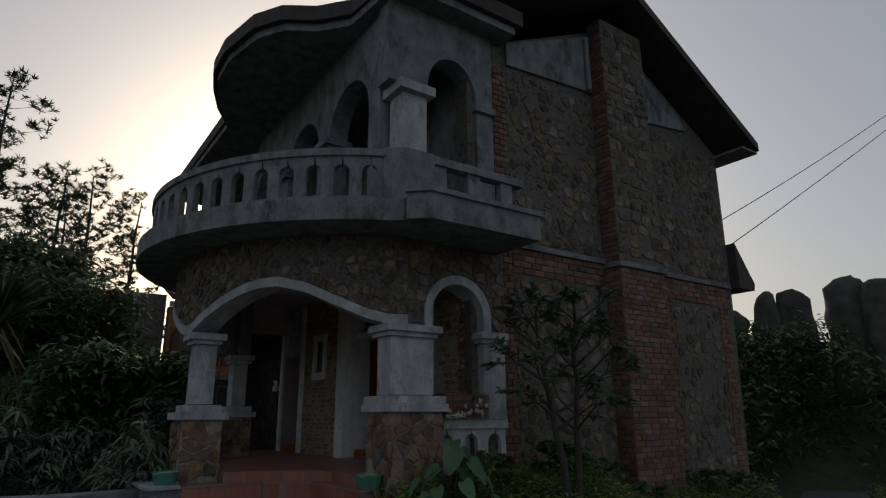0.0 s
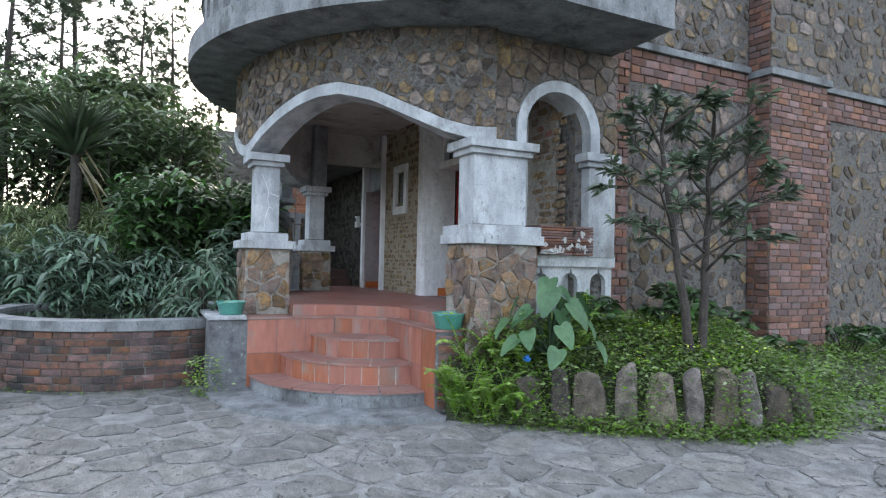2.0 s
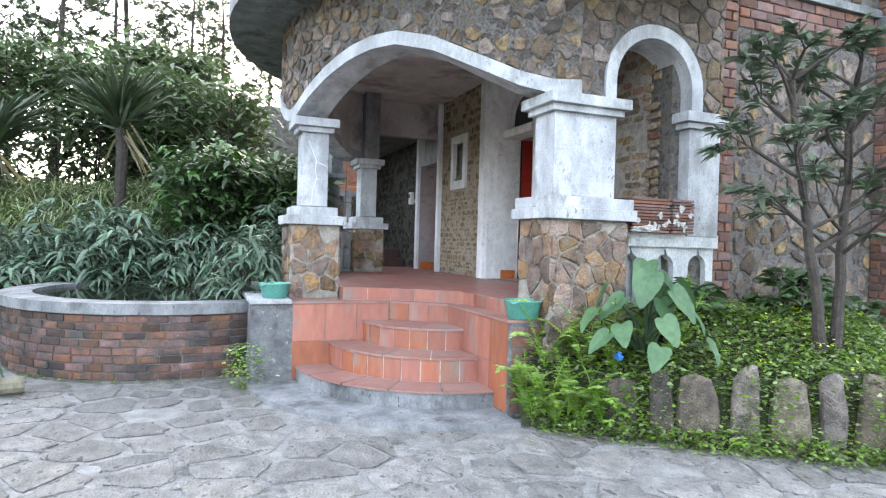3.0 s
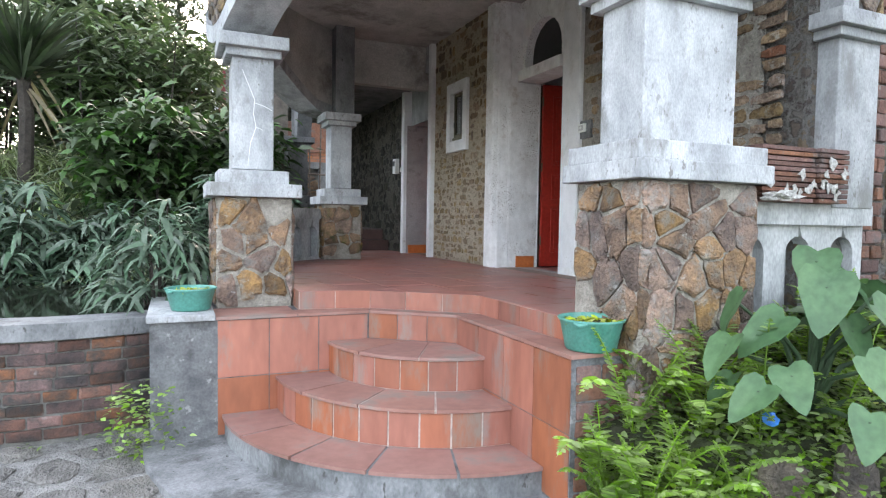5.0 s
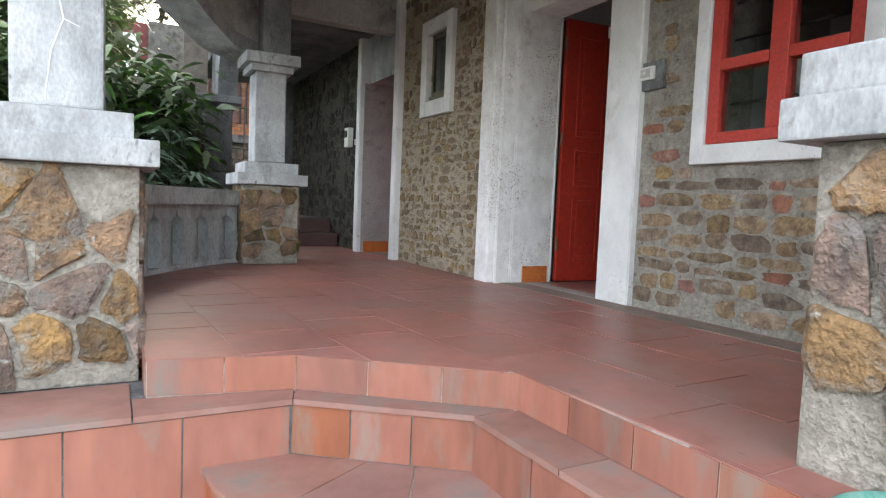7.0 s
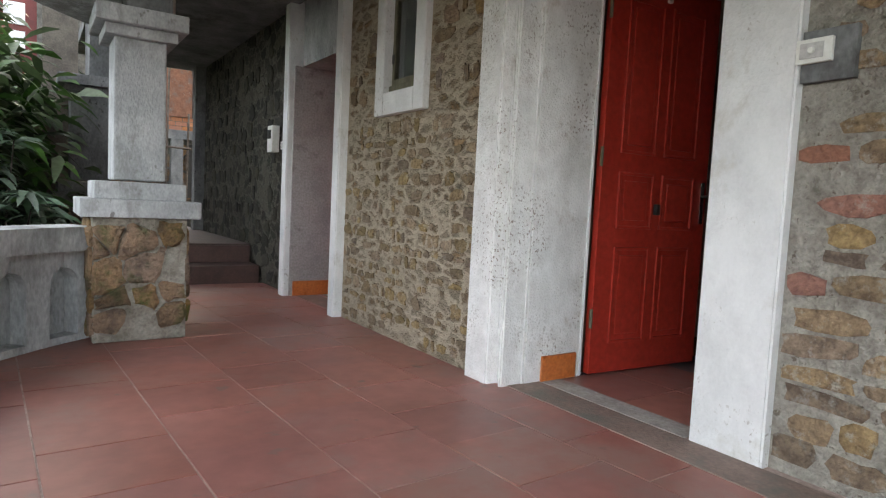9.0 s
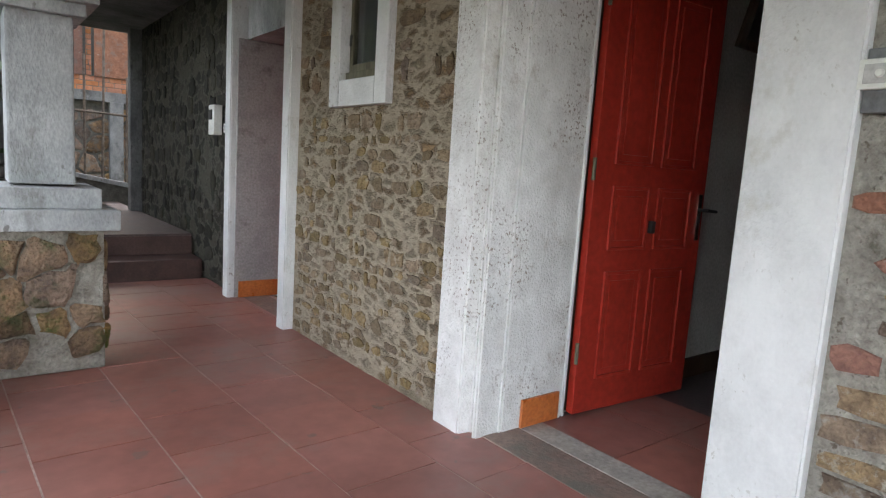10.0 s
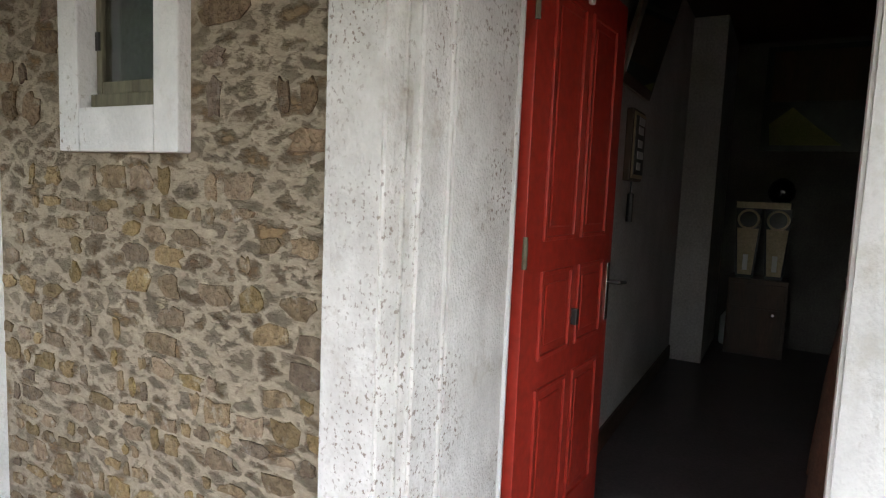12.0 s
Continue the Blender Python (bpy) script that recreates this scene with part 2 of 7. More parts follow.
def masonry(name, mortar, stones, scale, squash=(1, 1, 1), edge=0.09, bump=0.8):
    """Fine rubble: distorted cells of mixed stone colours in mortar, for what lies between the larger laid stones."""
    m = bpy.data.materials.new(name)
    m.use_nodes = True
    n, l = m.node_tree.nodes, m.node_tree.links
    p = n["Principled BSDF"]
    geo = n.new("ShaderNodeNewGeometry")
    mp = n.new("ShaderNodeMapping")
    mp.inputs["Scale"].default_value = squash
    l.new(geo.outputs["Position"], mp.inputs[0])
    wob = n.new("ShaderNodeTexNoise")
    wob.inputs["Scale"].default_value, wob.inputs["Detail"].default_value, wob.inputs["Roughness"].default_value = scale * 1.7, 8, 0.72
    l.new(mp.outputs[0], wob.inputs["Vector"])
    mix = n.new("ShaderNodeMixRGB")
    mix.blend_type = "LINEAR_LIGHT"
    mix.inputs[0].default_value = 0.75 / scale
    l.new(mp.outputs[0], mix.inputs[1])
    l.new(wob.outputs[1], mix.inputs[2])
    cell, rim = n.new("ShaderNodeTexVoronoi"), n.new("ShaderNodeTexVoronoi")
    rim.feature = "DISTANCE_TO_EDGE"
    for v in (cell, rim):
        v.inputs["Scale"].default_value = scale
        l.new(mix.outputs[0], v.inputs["Vector"])
    sep = n.new("ShaderNodeSeparateColor")
    l.new(cell.outputs["Color"], sep.inputs[0])
    ramp = n.new("ShaderNodeValToRGB")
    ramp.color_ramp.interpolation = "CONSTANT"
    while len(ramp.color_ramp.elements) < len(stones):
        ramp.color_ramp.elements.new(0.5)
    for i, (e, c) in enumerate(zip(ramp.color_ramp.elements, stones)):
        e.position, e.color = i / len(stones), (*c, 1)
    l.new(sep.outputs[0], ramp.inputs[0])
    fine = n.new("ShaderNodeTexNoise")
    fine.inputs["Scale"].default_value, fine.inputs["Detail"].default_value, fine.inputs["Roughness"].default_value = 38, 6, 0.7
    l.new(mp.outputs[0], fine.inputs["Vector"])
    wide = n.new("ShaderNodeMath")          # uneven joint width
    wide.operation = "MULTIPLY_ADD"
    wide.inputs[1].default_value = edge * 3.0
    l.new(fine.outputs[0], wide.inputs[0])
    wide.inputs[2].default_value = -edge * 1.6
    add = n.new("ShaderNodeMath")
    add.operation = "ADD"
    l.new(rim.outputs["Distance"], add.inputs[0])
    l.new(wide.outputs[0], add.inputs[1])
    mask = n.new("ShaderNodeMapRange")
    mask.inputs[1].default_value, mask.inputs[2].default_value = edge * 0.45, edge * 1.9
    l.new(add.outputs[0], mask.inputs[0])
    mm = n.new("ShaderNodeValToRGB")
    mm.color_ramp.elements[0].color, mm.color_ramp.elements[1].color = (*[c * 0.68 for c in mortar], 1), (*[c * 1.25 for c in mortar], 1)
    mm.color_ramp.elements[0].position, mm.color_ramp.elements[1].position = 0.3, 0.7
    l.new(fine.outputs[0], mm.inputs[0])
    col = n.new("ShaderNodeMixRGB")
    l.new(mask.outputs[0], col.inputs[0])
    l.new(mm.outputs[0], col.inputs[1])
    tex = n.new("ShaderNodeMixRGB")
    tex.blend_type = "OVERLAY"
    tex.inputs[0].default_value = 0.6
    l.new(ramp.outputs[0], tex.inputs[1])
    l.new(fine.outputs[0], tex.inputs[2])
    l.new(tex.outputs[0], col.inputs[2])
    l.new(col.outputs[0], p.inputs["Base Color"])
    p.inputs["Roughness"].default_value = 0.93
    h = n.new("ShaderNodeMath")
    h.operation = "MULTIPLY_ADD"
    h.inputs[1].default_value = 0.8
    l.new(fine.outputs[0], h.inputs[0])
    l.new(mask.outputs[0], h.inputs[2])
    b_ = n.new("ShaderNodeBump")
    b_.inputs["Strength"].default_value, b_.inputs["Distance"].default_value = bump, 0.02
    l.new(h.outputs[0], b_.inputs["Height"])
    l.new(b_.outputs[0], p.inputs["Normal"])
    return m


TAN_MASONRY = masonry("tan_rubble_masonry", (0.42, 0.35, 0.26), [(0.37, 0.3, 0.215), (0.27, 0.18, 0.1), (0.4, 0.335, 0.245), (0.19, 0.12, 0.065), (0.41, 0.345, 0.25), (0.31, 0.205, 0.11), (0.36, 0.3, 0.21), (0.23, 0.16, 0.09)], 13, (1, 0.62, 1.2), 0.2, 1.0)
GREY_MASONRY = masonry("grey_rubble_masonry", (0.165, 0.154, 0.143), [(0.0975, 0.0788, 0.0638), (0.15, 0.124, 0.0938), (0.075, 0.06, 0.051), (0.165, 0.124, 0.0825), (0.128, 0.116, 0.105)], 11, (1, 1, 1), 0.1, 0.9)
# dark stone, its colour lowered further to carry the passage's shade
DIMMED_MASONRY = masonry("dimmed_rubble_masonry", (0.12, 0.115, 0.092), [(0.02, 0.018, 0.014), (0.036, 0.031, 0.024), (0.055, 0.05, 0.037), (0.028, 0.03, 0.02), (0.08, 0.075, 0.055)], 8, (1, 0.85, 1.1), 0.06, 0.9)
WALL_MORTAR = mat("grey_beige_mortar", (0.24, 0.22, 0.19), (0.4, 0.375, 0.33), 12, 0.95, 1.0, stain=(0.17, 0.155, 0.13), stain_at=0.56, stain_scale=6, speck=(0.15, 0.125, 0.1), speck_at=0.63, speck_scale=30, bump_dist=0.025)


def leafmat(name, a, b, spread=0.35, rough=0.55, trans=0.25):
    m = mat(name, a, b, 3.0, rough, 0.0, island=spread, grain=25)
    p = m.node_tree.nodes["Principled BSDF"]
    p.inputs["Transmission Weight"].default_value = 0.0
    n, l = m.node_tree.nodes, m.node_tree.links
    tr = n.new("ShaderNodeBsdfTranslucent")
    l.new(p.inputs["Base Color"].links[0].from_socket, tr.inputs[0])
    mx = n.new("ShaderNodeMixShader")
    mx.inputs[0].default_value = trans
    l.new(p.outputs[0], mx.inputs[1])
    l.new(tr.outputs[0], mx.inputs[2])
    l.new(mx.outputs[0], n["Material Output"].inputs[0])
    return m


FERN = leafmat("fern_green", (0.16, 0.28, 0.042), (0.29, 0.43, 0.08), trans=0.35)
COVER = leafmat("ground_cover_green", (0.08, 0.14, 0.022), (0.17, 0.26, 0.045), 0.5)
YELLOW = leafmat("yellow_sprig", (0.28, 0.36, 0.03), (0.45, 0.5, 0.05))
TARO = leafmat("taro_green", (0.03, 0.085, 0.028), (0.06, 0.135, 0.046), 0.45, 0.5)
LANCE = leafmat("bluish_leaf", (0.066, 0.118, 0.07), (0.122, 0.19, 0.118), 0.4)
GRASS = leafmat("tall_grass", (0.14, 0.19, 0.07), (0.26, 0.31, 0.14), 0.5)
BUSHLEAF = leafmat("bush_green", (0.04, 0.085, 0.025), (0.085, 0.15, 0.045), 0.5)
TREELEAF = leafmat("dull_tree_leaf", (0.065, 0.095, 0.055), (0.13, 0.17, 0.105), 0.45)
PINE = leafmat("pine_needle", (0.04, 0.06, 0.03), (0.07, 0.1, 0.05), 0.4, 0.6, 0.15)
HEDGE = leafmat("hedge_green", (0.072, 0.108, 0.045), (0.126, 0.18, 0.0765), 0.45)
DEAD = leafmat("dry_leaf", (0.2, 0.17, 0.09), (0.3, 0.25, 0.14), 0.3)

GLASS = bpy.data.materials.new("dark_glass")
GLASS.use_nodes = True
gp = GLASS.node_tree.nodes["Principled BSDF"]
gp.inputs["Base Color"].default_value = (0.9, 0.95, 0.95, 1)
gp.inputs["Roughness"].default_value, gp.inputs["Transmission Weight"].default_value, gp.inputs["IOR"].default_value = 0.04, 1.0, 1.45
WATER = bpy.data.materials.new("pond_water")
WATER.use_nodes = True
wp = WATER.node_tree.nodes["Principled BSDF"]
wp.inputs["Base Color"].default_value = (0.012, 0.014, 0.01, 1)
wp.inputs["Roughness"].default_value = 0.06


# ---- mesh helpers ----
def thing(name, label, category, at=(0, 0, 0), group="", kind=""):
    ob = new(name)
    ob.location = at
    ob.empty_display_size = 0.05
    return tagged(ob, label, category, group, kind)


def finish(bm, name, material):
    me = bpy.data.meshes.new(name)
    bm.to_mesh(me)
    bm.free()
    me.materials.append(material)
    return me


def part(name, bm, material, parent=None, label="", smooth=False):
    me = finish(bm, name, material)
    if smooth:
        me.shade_smooth()
    ob = new(name, me)
    if parent:
        ob.parent = parent
        ob.matrix_parent_inverse = Matrix.Translation(-world_of(parent))
    if label:
        ob["label"] = label
    return ob


def world_of(ob):
    v = Vector((0, 0, 0))
    while ob:
        v += ob.location
        if ob.parent:
            v += ob.matrix_parent_inverse.translation
        ob = ob.parent
    return v


def raw(name, verts, faces, material, parent=None, label="", smooth=False):
    me = bpy.data.meshes.new(name)
    me.from_pydata(verts, [], faces)
    me.materials.append(material)
    if smooth:
        me.shade_smooth()
    ob = new(name, me)
    if parent:
        ob.parent = parent
        ob.matrix_parent_inverse = Matrix.Translation(-world_of(parent))
    if label:
        ob["label"] = label
    return ob


def structure(name, bm, material, label, category):
    return tagged(part(name, bm, material), label, category, kind="structure")


def box(bm, x0, x1, y0, y1, z0, z1, bevel=0.0):
    vs = [bm.verts.new((x, y, z)) for z in (z0, z1) for x, y in ((x0, y0), (x1, y0), (x1, y1), (x0, y1))]
    fs = [(3, 2, 1, 0), (4, 5, 6, 7), (0, 1, 5, 4), (1, 2, 6, 5), (2, 3, 7, 6), (3, 0, 4, 7)]
    made = [bm.faces.new([vs[i] for i in f]) for f in fs]
    if bevel:
        es = list({e for f in made for e in f.edges})
        bmesh.ops.bevel(bm, geom=es, offset=bevel, segments=2, affect="EDGES", profile=0.6)
    return bm


def B(x0, x1, y0, y1, z0, z1, bevel=0.008):
    return box(bmesh.new(), x0, x1, y0, y1, z0, z1, bevel)


def prism(bm, pts, z0, z1):
    """An upright prism over a plan outline, anticlockwise."""
    lo = [bm.verts.new((x, y, z0)) for x, y in pts]
    hi = [bm.verts.new((x, y, z1)) for x, y in pts]
    bm.faces.new(hi)
    bm.faces.new(lo[::-1])
    k = len(pts)
    for i in range(k):
        bm.faces.new((lo[i], lo[(i + 1) % k], hi[(i + 1) % k], hi[i]))
    return bm


def side_prism(bm, pts, at, thick, axis):
    """A slab of outline pts (along, z) in an upright plane: axis 'y' spans x and z at y, axis 'x' spans y and z at x."""
    f = (lambda u, v, d: (u, at + d, v)) if axis == "y" else (lambda u, v, d: (at + d, u, v))
    lo = [bm.verts.new(f(u, v, 0)) for u, v in pts]
    hi = [bm.verts.new(f(u, v, thick)) for u, v in pts]
    bm.faces.new(hi)
    bm.faces.new(lo[::-1])
    k = len(pts)
    for i in range(k):
        bm.faces.new((lo[i], lo[(i + 1) % k], hi[(i + 1) % k], hi[i]))
    bmesh.ops.recalc_face_normals(bm, faces=bm.faces)
    return bm


def strip_wall(bm, us, low, high, f, d0, d1):
    """A wall of columns: at each u it goes from low(u) to high(u), from depth d0 to d1; f(u, v, d) places it."""
    rows = [[bm.verts.new(f(u, v, d)) for v, d in ((low(u), d0), (high(u), d0), (high(u), d1), (low(u), d1))] for u in us]
    for a, b in zip(rows, rows[1:]):
        for i in range(4):
            bm.faces.new((a[i], b[i], b[(i + 1) % 4], a[(i + 1) % 4]))
    bm.faces.new(rows[0])
    bm.faces.new(rows[-1][::-1])
    bmesh.ops.recalc_face_normals(bm, faces=bm.faces)
    return bm


def tube(bm, pts, radii, n=8, cap=True):
    rings = []
    pts = [Vector(p) for p in pts]
    for i, p in enumerate(pts):
        d = (pts[min(i + 1, len(pts) - 1)] - pts[max(i - 1, 0)]).normalized()
        s = d.orthogonal().normalized() if i == 0 else (side - d * side.dot(d)).normalized()
        side = s
        t = d.cross(s)
        rings.append([bm.verts.new(p + radii[i] * (math.cos(a) * s + math.sin(a) * t)) for a in (math.tau * k / n for k in range(n))])
    for a, b in zip(rings, rings[1:]):
        for k in range(n):
            bm.faces.new((a[k], a[(k + 1) % n], b[(k + 1) % n], b[k]))
    if cap:
        bm.faces.new(rings[0][::-1])
        bm.faces.new(rings[-1])
    return bm


def lathe(bm, prof, at=(0, 0, 0), n=28):
    """A turned body: prof is (radius, height) from bottom to top."""
    rings = [[bm.verts.new((at[0] + r * math.cos(math.tau * k / n), at[1] + r * math.sin(math.tau * k / n), at[2] + z)) for k in range(n)] for r, z in prof]
    for a, b in zip(rings, rings[1:]):
        for k in range(n):
            bm.faces.new((a[k], a[(k + 1) % n], b[(k + 1) % n], b[k]))
    bm.faces.new(rings[0][::-1])
    bm.faces.new(rings[-1])
    return bm


def arched(u0, u1, z0, spring, n=10, rise=None):
    """Outline of an arched opening, from the lower left over the arch to the lower right."""
    r = (u1 - u0) / 2
    rise = r if rise is None else rise
    return [(u0, z0)] + [((u0 + u1) / 2 - r * math.cos(math.pi * k / n), spring + rise * math.sin(math.pi * k / n)) for k in range(n + 1)] + [(u1, z0)]


def cells(w, h, size, seed, aspect=1.0, gap=0.02, jitter=0.42):
    """Irregular stones that fill a w x h panel: shrunk Voronoi cells of a jittered grid, with cut corners."""
    rnd = random.Random(seed)
    nx, ny = max(2, round(w / (size * aspect))), max(2, round(h / size))
    dx, dy = w / nx, h / ny
    grid = {(i, j): ((i + 0.5 + (0.5 if j % 2 else 0) * 0.8 - 0.2 + rnd.uniform(-jitter, jitter)) * dx, (j + 0.5 + rnd.uniform(-jitter, jitter)) * dy) for i in range(-2, nx + 2) for j in range(-2, ny + 2)}
    out = []
    for i in range(-1, nx + 1):
        for j in range(ny):
            x, y = grid[i, j]
            poly = [(0, 0), (w, 0), (w, h), (0, h)]
            poly = [(min(max(px, x - 3 * dx), x + 3 * dx), min(max(py, y - 3 * dy), y + 3 * dy)) for px, py in poly]
            poly = [(max(0, min(w, px)), max(0, min(h, py))) for px, py in poly]
            for a in range(-2, 3):
                for b in range(-2, 3):
                    q = grid.get((i + a, j + b))
                    if q is None or (a == 0 and b == 0):
                        continue
                    nxx, nyy = q[0] - x, q[1] - y
                    ln = math.hypot(nxx, nyy)
                    c = (q[0] ** 2 + q[1] ** 2 - x * x - y * y) / 2 - gap / 2 * ln
                    res = []
                    for k in range(len(poly)):
                        p0, p1 = poly[k], poly[(k + 1) % len(poly)]
                        s0, s1 = p0[0] * nxx + p0[1] * nyy - c, p1[0] * nxx + p1[1] * nyy - c
                        if s0 <= 0:
                            res.append(p0)
                        if s0 * s1 < 0:
                            t = s0 / (s0 - s1)
                            res.append((p0[0] + t * (p1[0] - p0[0]), p0[1] + t * (p1[1] - p0[1])))
                    poly = res
                    if len(poly) < 3:
                        break
                if len(poly) < 3:
                    break
            if len(poly) < 3:
                continue
            area = sum(poly[k][0] * poly[(k + 1) % len(poly)][1] - poly[(k + 1) % len(poly)][0] * poly[k][1] for k in range(len(poly))) / 2
            if area < 0.12 * dx * dy:
                continue
            cut = []
            for k in range(len(poly)):
                p0, p1 = poly[k], poly[(k + 1) % len(poly)]
                for t in (rnd.uniform(0.05, 0.17), 1 - rnd.uniform(0.05, 0.17)):
                    cut.append((p0[0] + t * (p1[0] - p0[0]), p0[1] + t * (p1[1] - p0[1])))
            out.append(cut)
    return out


def stone_geo(poly, f, depth, rnd, sink=0.01, taper=0.82):
    """One stone over an outline: walls, a rounded shoulder and an uneven face."""
    k = len(poly)
    cx, cy = sum(p[0] for p in poly) / k, sum(p[1] for p in poly) / k
    d = depth * rnd.uniform(0.6, 1.25)
    tx, ty = rnd.uniform(-0.25, 0.25) * depth, rnd.uniform(-0.25, 0.25) * depth
    size = max(abs(p[0] - cx) for p in poly) + 1e-6
    vs = [f(u, v, -sink) for u, v in poly] + [f(u, v, d * 0.6) for u, v in poly]
    vs += [f(cx + (u - cx) * taper, cy + (v - cy) * taper, d + tx * (u - cx) / size + ty * (v - cy) / size) for u, v in poly] + [f(cx, cy, d * 1.08)]
    fs = [(r * k + i, r * k + (i + 1) % k, (r + 1) * k + (i + 1) % k, (r + 1) * k + i) for r in (0, 1) for i in range(k)]
    fs += [(2 * k + i, 2 * k + (i + 1) % k, 3 * k) for i in range(k)]
    return vs, fs


def lay(parent, name, polys, f, depth, material, joined, seed, limit=300, near=None, taper=0.82, sink=0.01, rest="stones"):
    """Lays outlines as stones: the first ones as pieces of their own, those past the limit joined into one part."""
    rnd = random.Random(seed)
    if near:
        polys = sorted(polys, key=near)
    vv, ff = [], []
    for i, poly in enumerate(polys):
        vs, fs = stone_geo(poly, f, depth, rnd, sink, taper)
        if i < limit:
            raw(name, vs, fs, material, parent, smooth=False)
        else:
            o = len(vv)
            vv += vs
            ff += [tuple(a + o for a in q) for q in fs]
    if vv:
        tagged(raw(rest, vv, ff, joined or material, parent), kind="stuff")


def on_x(x, face=-1):
    return lambda u, v, d: (x + face * d, u, v)


def on_y(y, face=-1):
    return lambda u, v, d: (u, y + face * d, v)


def shifted(polys, du, dv):
    return [[(u + du, v + dv) for u, v in p] for p in polys]


def bricks(w, h, bw, bh, seed, gap=0.012):
    """Outlines of a running bond."""
    rnd = random.Random(seed)
    out = []
    n = max(1, round(h / bh))
    bh = h / n
    for j in range(n):
        x = -rnd.uniform(0.2, 0.5) * bw if j % 2 else 0.0
        while x < w - 0.02:
            a, b = max(0, x), min(w, x + bw * rnd.uniform(0.9, 1.1))
            if b - a > 0.04:
                c = 0.006
                u0, u1, v0, v1 = a + gap / 2, b - gap / 2, j * bh + gap / 2, (j + 1) * bh - gap / 2
                e = [rnd.uniform(-0.004, 0.004) for _ in range(4)]
                out.append([(u0 + c, v0 + e[0]), (u1 - c, v0 + e[1]), (u1 + e[2], v0 + c), (u1 + e[3], v1 - c), (u1 - c, v1 + e[0]), (u0 + c, v1 + e[2]), (u0 + e[1], v1 - c), (u0 + e[3], v0 + c)])
            x = b
            if b >= w:
                break
    return out


# ---- the plan ----
CX, CY, RING = 5.33, 9.89, 3.28          # the round porch: its middle and outer radius
FLOOR, GROUND = 0.99, 0.0
SIDE = 7.0                                # outer face of the side wall
SLAB0, SLAB1, RAIL = 4.07, 4.36, 5.1      # the balcony


def ring(r):
    return lambda u, v, d: (CX + (r + d) * math.cos(u / r), CY + (r + d) * math.sin(u / r), v)


def smooth01(t):
    t = max(0.0, min(1.0, t))
    return t * t * (3 - 2 * t)


def eroded(polys, seed, lo, hi, skip, rough=0.07):
    """Stones of uneven size sunk in wide mortar, with broken edges."""
    rd, out = random.Random(seed), []
    for p in polys:
        if rd.random() < skip:
            continue
        k = rd.uniform(lo, hi)
        n = len(p)
        cx, cy = sum(u for u, v in p) / n, sum(v for u, v in p) / n
        q = []
        for i in range(n):
            (u0, v0), (u1, v1) = p[i], p[(i + 1) % n]
            q.append((u0, v0))
            if math.hypot(u1 - u0, v1 - v0) > 0.035:
                t = rd.uniform(0.35, 0.65)
                q.append((u0 + t * (u1 - u0), v0 + t * (v1 - v0)))
        out.append([(cx + (u - cx) * k * (1 + rd.uniform(-1.6, 0.5) * rough), cy + (v - cy) * k * (1 + rd.uniform(-1.6, 0.5) * rough)) for u, v in q])
    return out


def coursed(w, h, course, lo, hi, gap, seed, skip=0.0, rough=0.3):
    """Ragged flat stones laid in rough courses with wide mortar between them."""
    rd, out, v = random.Random(seed), [], 0.0
    while v < h - 0.3 * course:
        ch = course * rd.uniform(0.75, 1.3)
        u = -rd.uniform(0, lo)
        while u < w:
            sw = rd.uniform(lo, hi) if rd.random() < 0.75 else rd.uniform(lo * 0.6, lo)
            sh = (ch - gap) * rd.uniform(0.8, 1.15)
            if rd.random() > skip:
                cx, cy, n = u + sw / 2, v + ch / 2 + rd.uniform(-0.12, 0.12) * ch, rd.choice((9, 10, 11, 12))
                tilt, pts = rd.uniform(-0.1, 0.1), []
                for k in range(n):
                    a = math.tau * (k + rd.uniform(-0.3, 0.3)) / n
                    c, s_ = math.cos(a), math.sin(a)
                    p_ = 0.5 / max(abs(c), abs(s_)) ** rd.uniform(0.8, 1.0) * (1 - rough * rd.random() ** 2)
                    x, y = c * p_ * sw, s_ * p_ * sh
                    pts.append((min(w, max(0.0, cx + x - tilt * y)), min(h, max(0.0, cy + y + tilt * x * 0.6))))
                us_, vs__ = [p[0] for p in pts], [p[1] for p in pts]
                if max(us_) - min(us_) > 0.5 * sw and max(vs__) - min(vs__) > 0.5 * sh:
                    out.append(pts)
            u += sw + gap * rd.uniform(0.6, 1.6)
        v += ch
    return out


# ---- ground ----
def height(x, y):
    left = smooth01((y - 12.4) / 4.5) * smooth01((2.6 - x) / 2.0) * 2.3
    west = smooth01((-1.3 - x) / 5) * smooth01((y - 6) / 4) * 1.4
    east = smooth01((x - 14.5) / 4) * smooth01((y - 6.2 + 0.1 * (x - 14)) / 3.0) * 2.2
    return max(left, west, east)


def axis_steps(lo, hi, step, far):
    mid = list(np.arange(lo, hi + 1e-6, step))
    return [lo - far, lo - far / 3, lo - far / 12, lo - 12] + mid + [hi + 12, hi + far / 12, hi + far / 3, hi + far]


gx, gy = axis_steps(-14, 32, 0.7, 900), axis_steps(-12, 40, 0.7, 900)
gv = [(x, y, height(x, y) - 0.04 + (0.05 * noise.noise((x, y, 0)) if height(x, y) > 0.05 else 0)) for y in gy for x in gx]
gf = [(j * len(gx) + i, j * len(gx) + i + 1, (j + 1) * len(gx) + i + 1, (j + 1) * len(gx) + i) for j in range(len(gy) - 1) for i in range(len(gx) - 1)]
tagged(raw("ground", gv, gf, SOIL, smooth=True), "mossy dark soil bank around the courtyard", "ground", kind="structure")

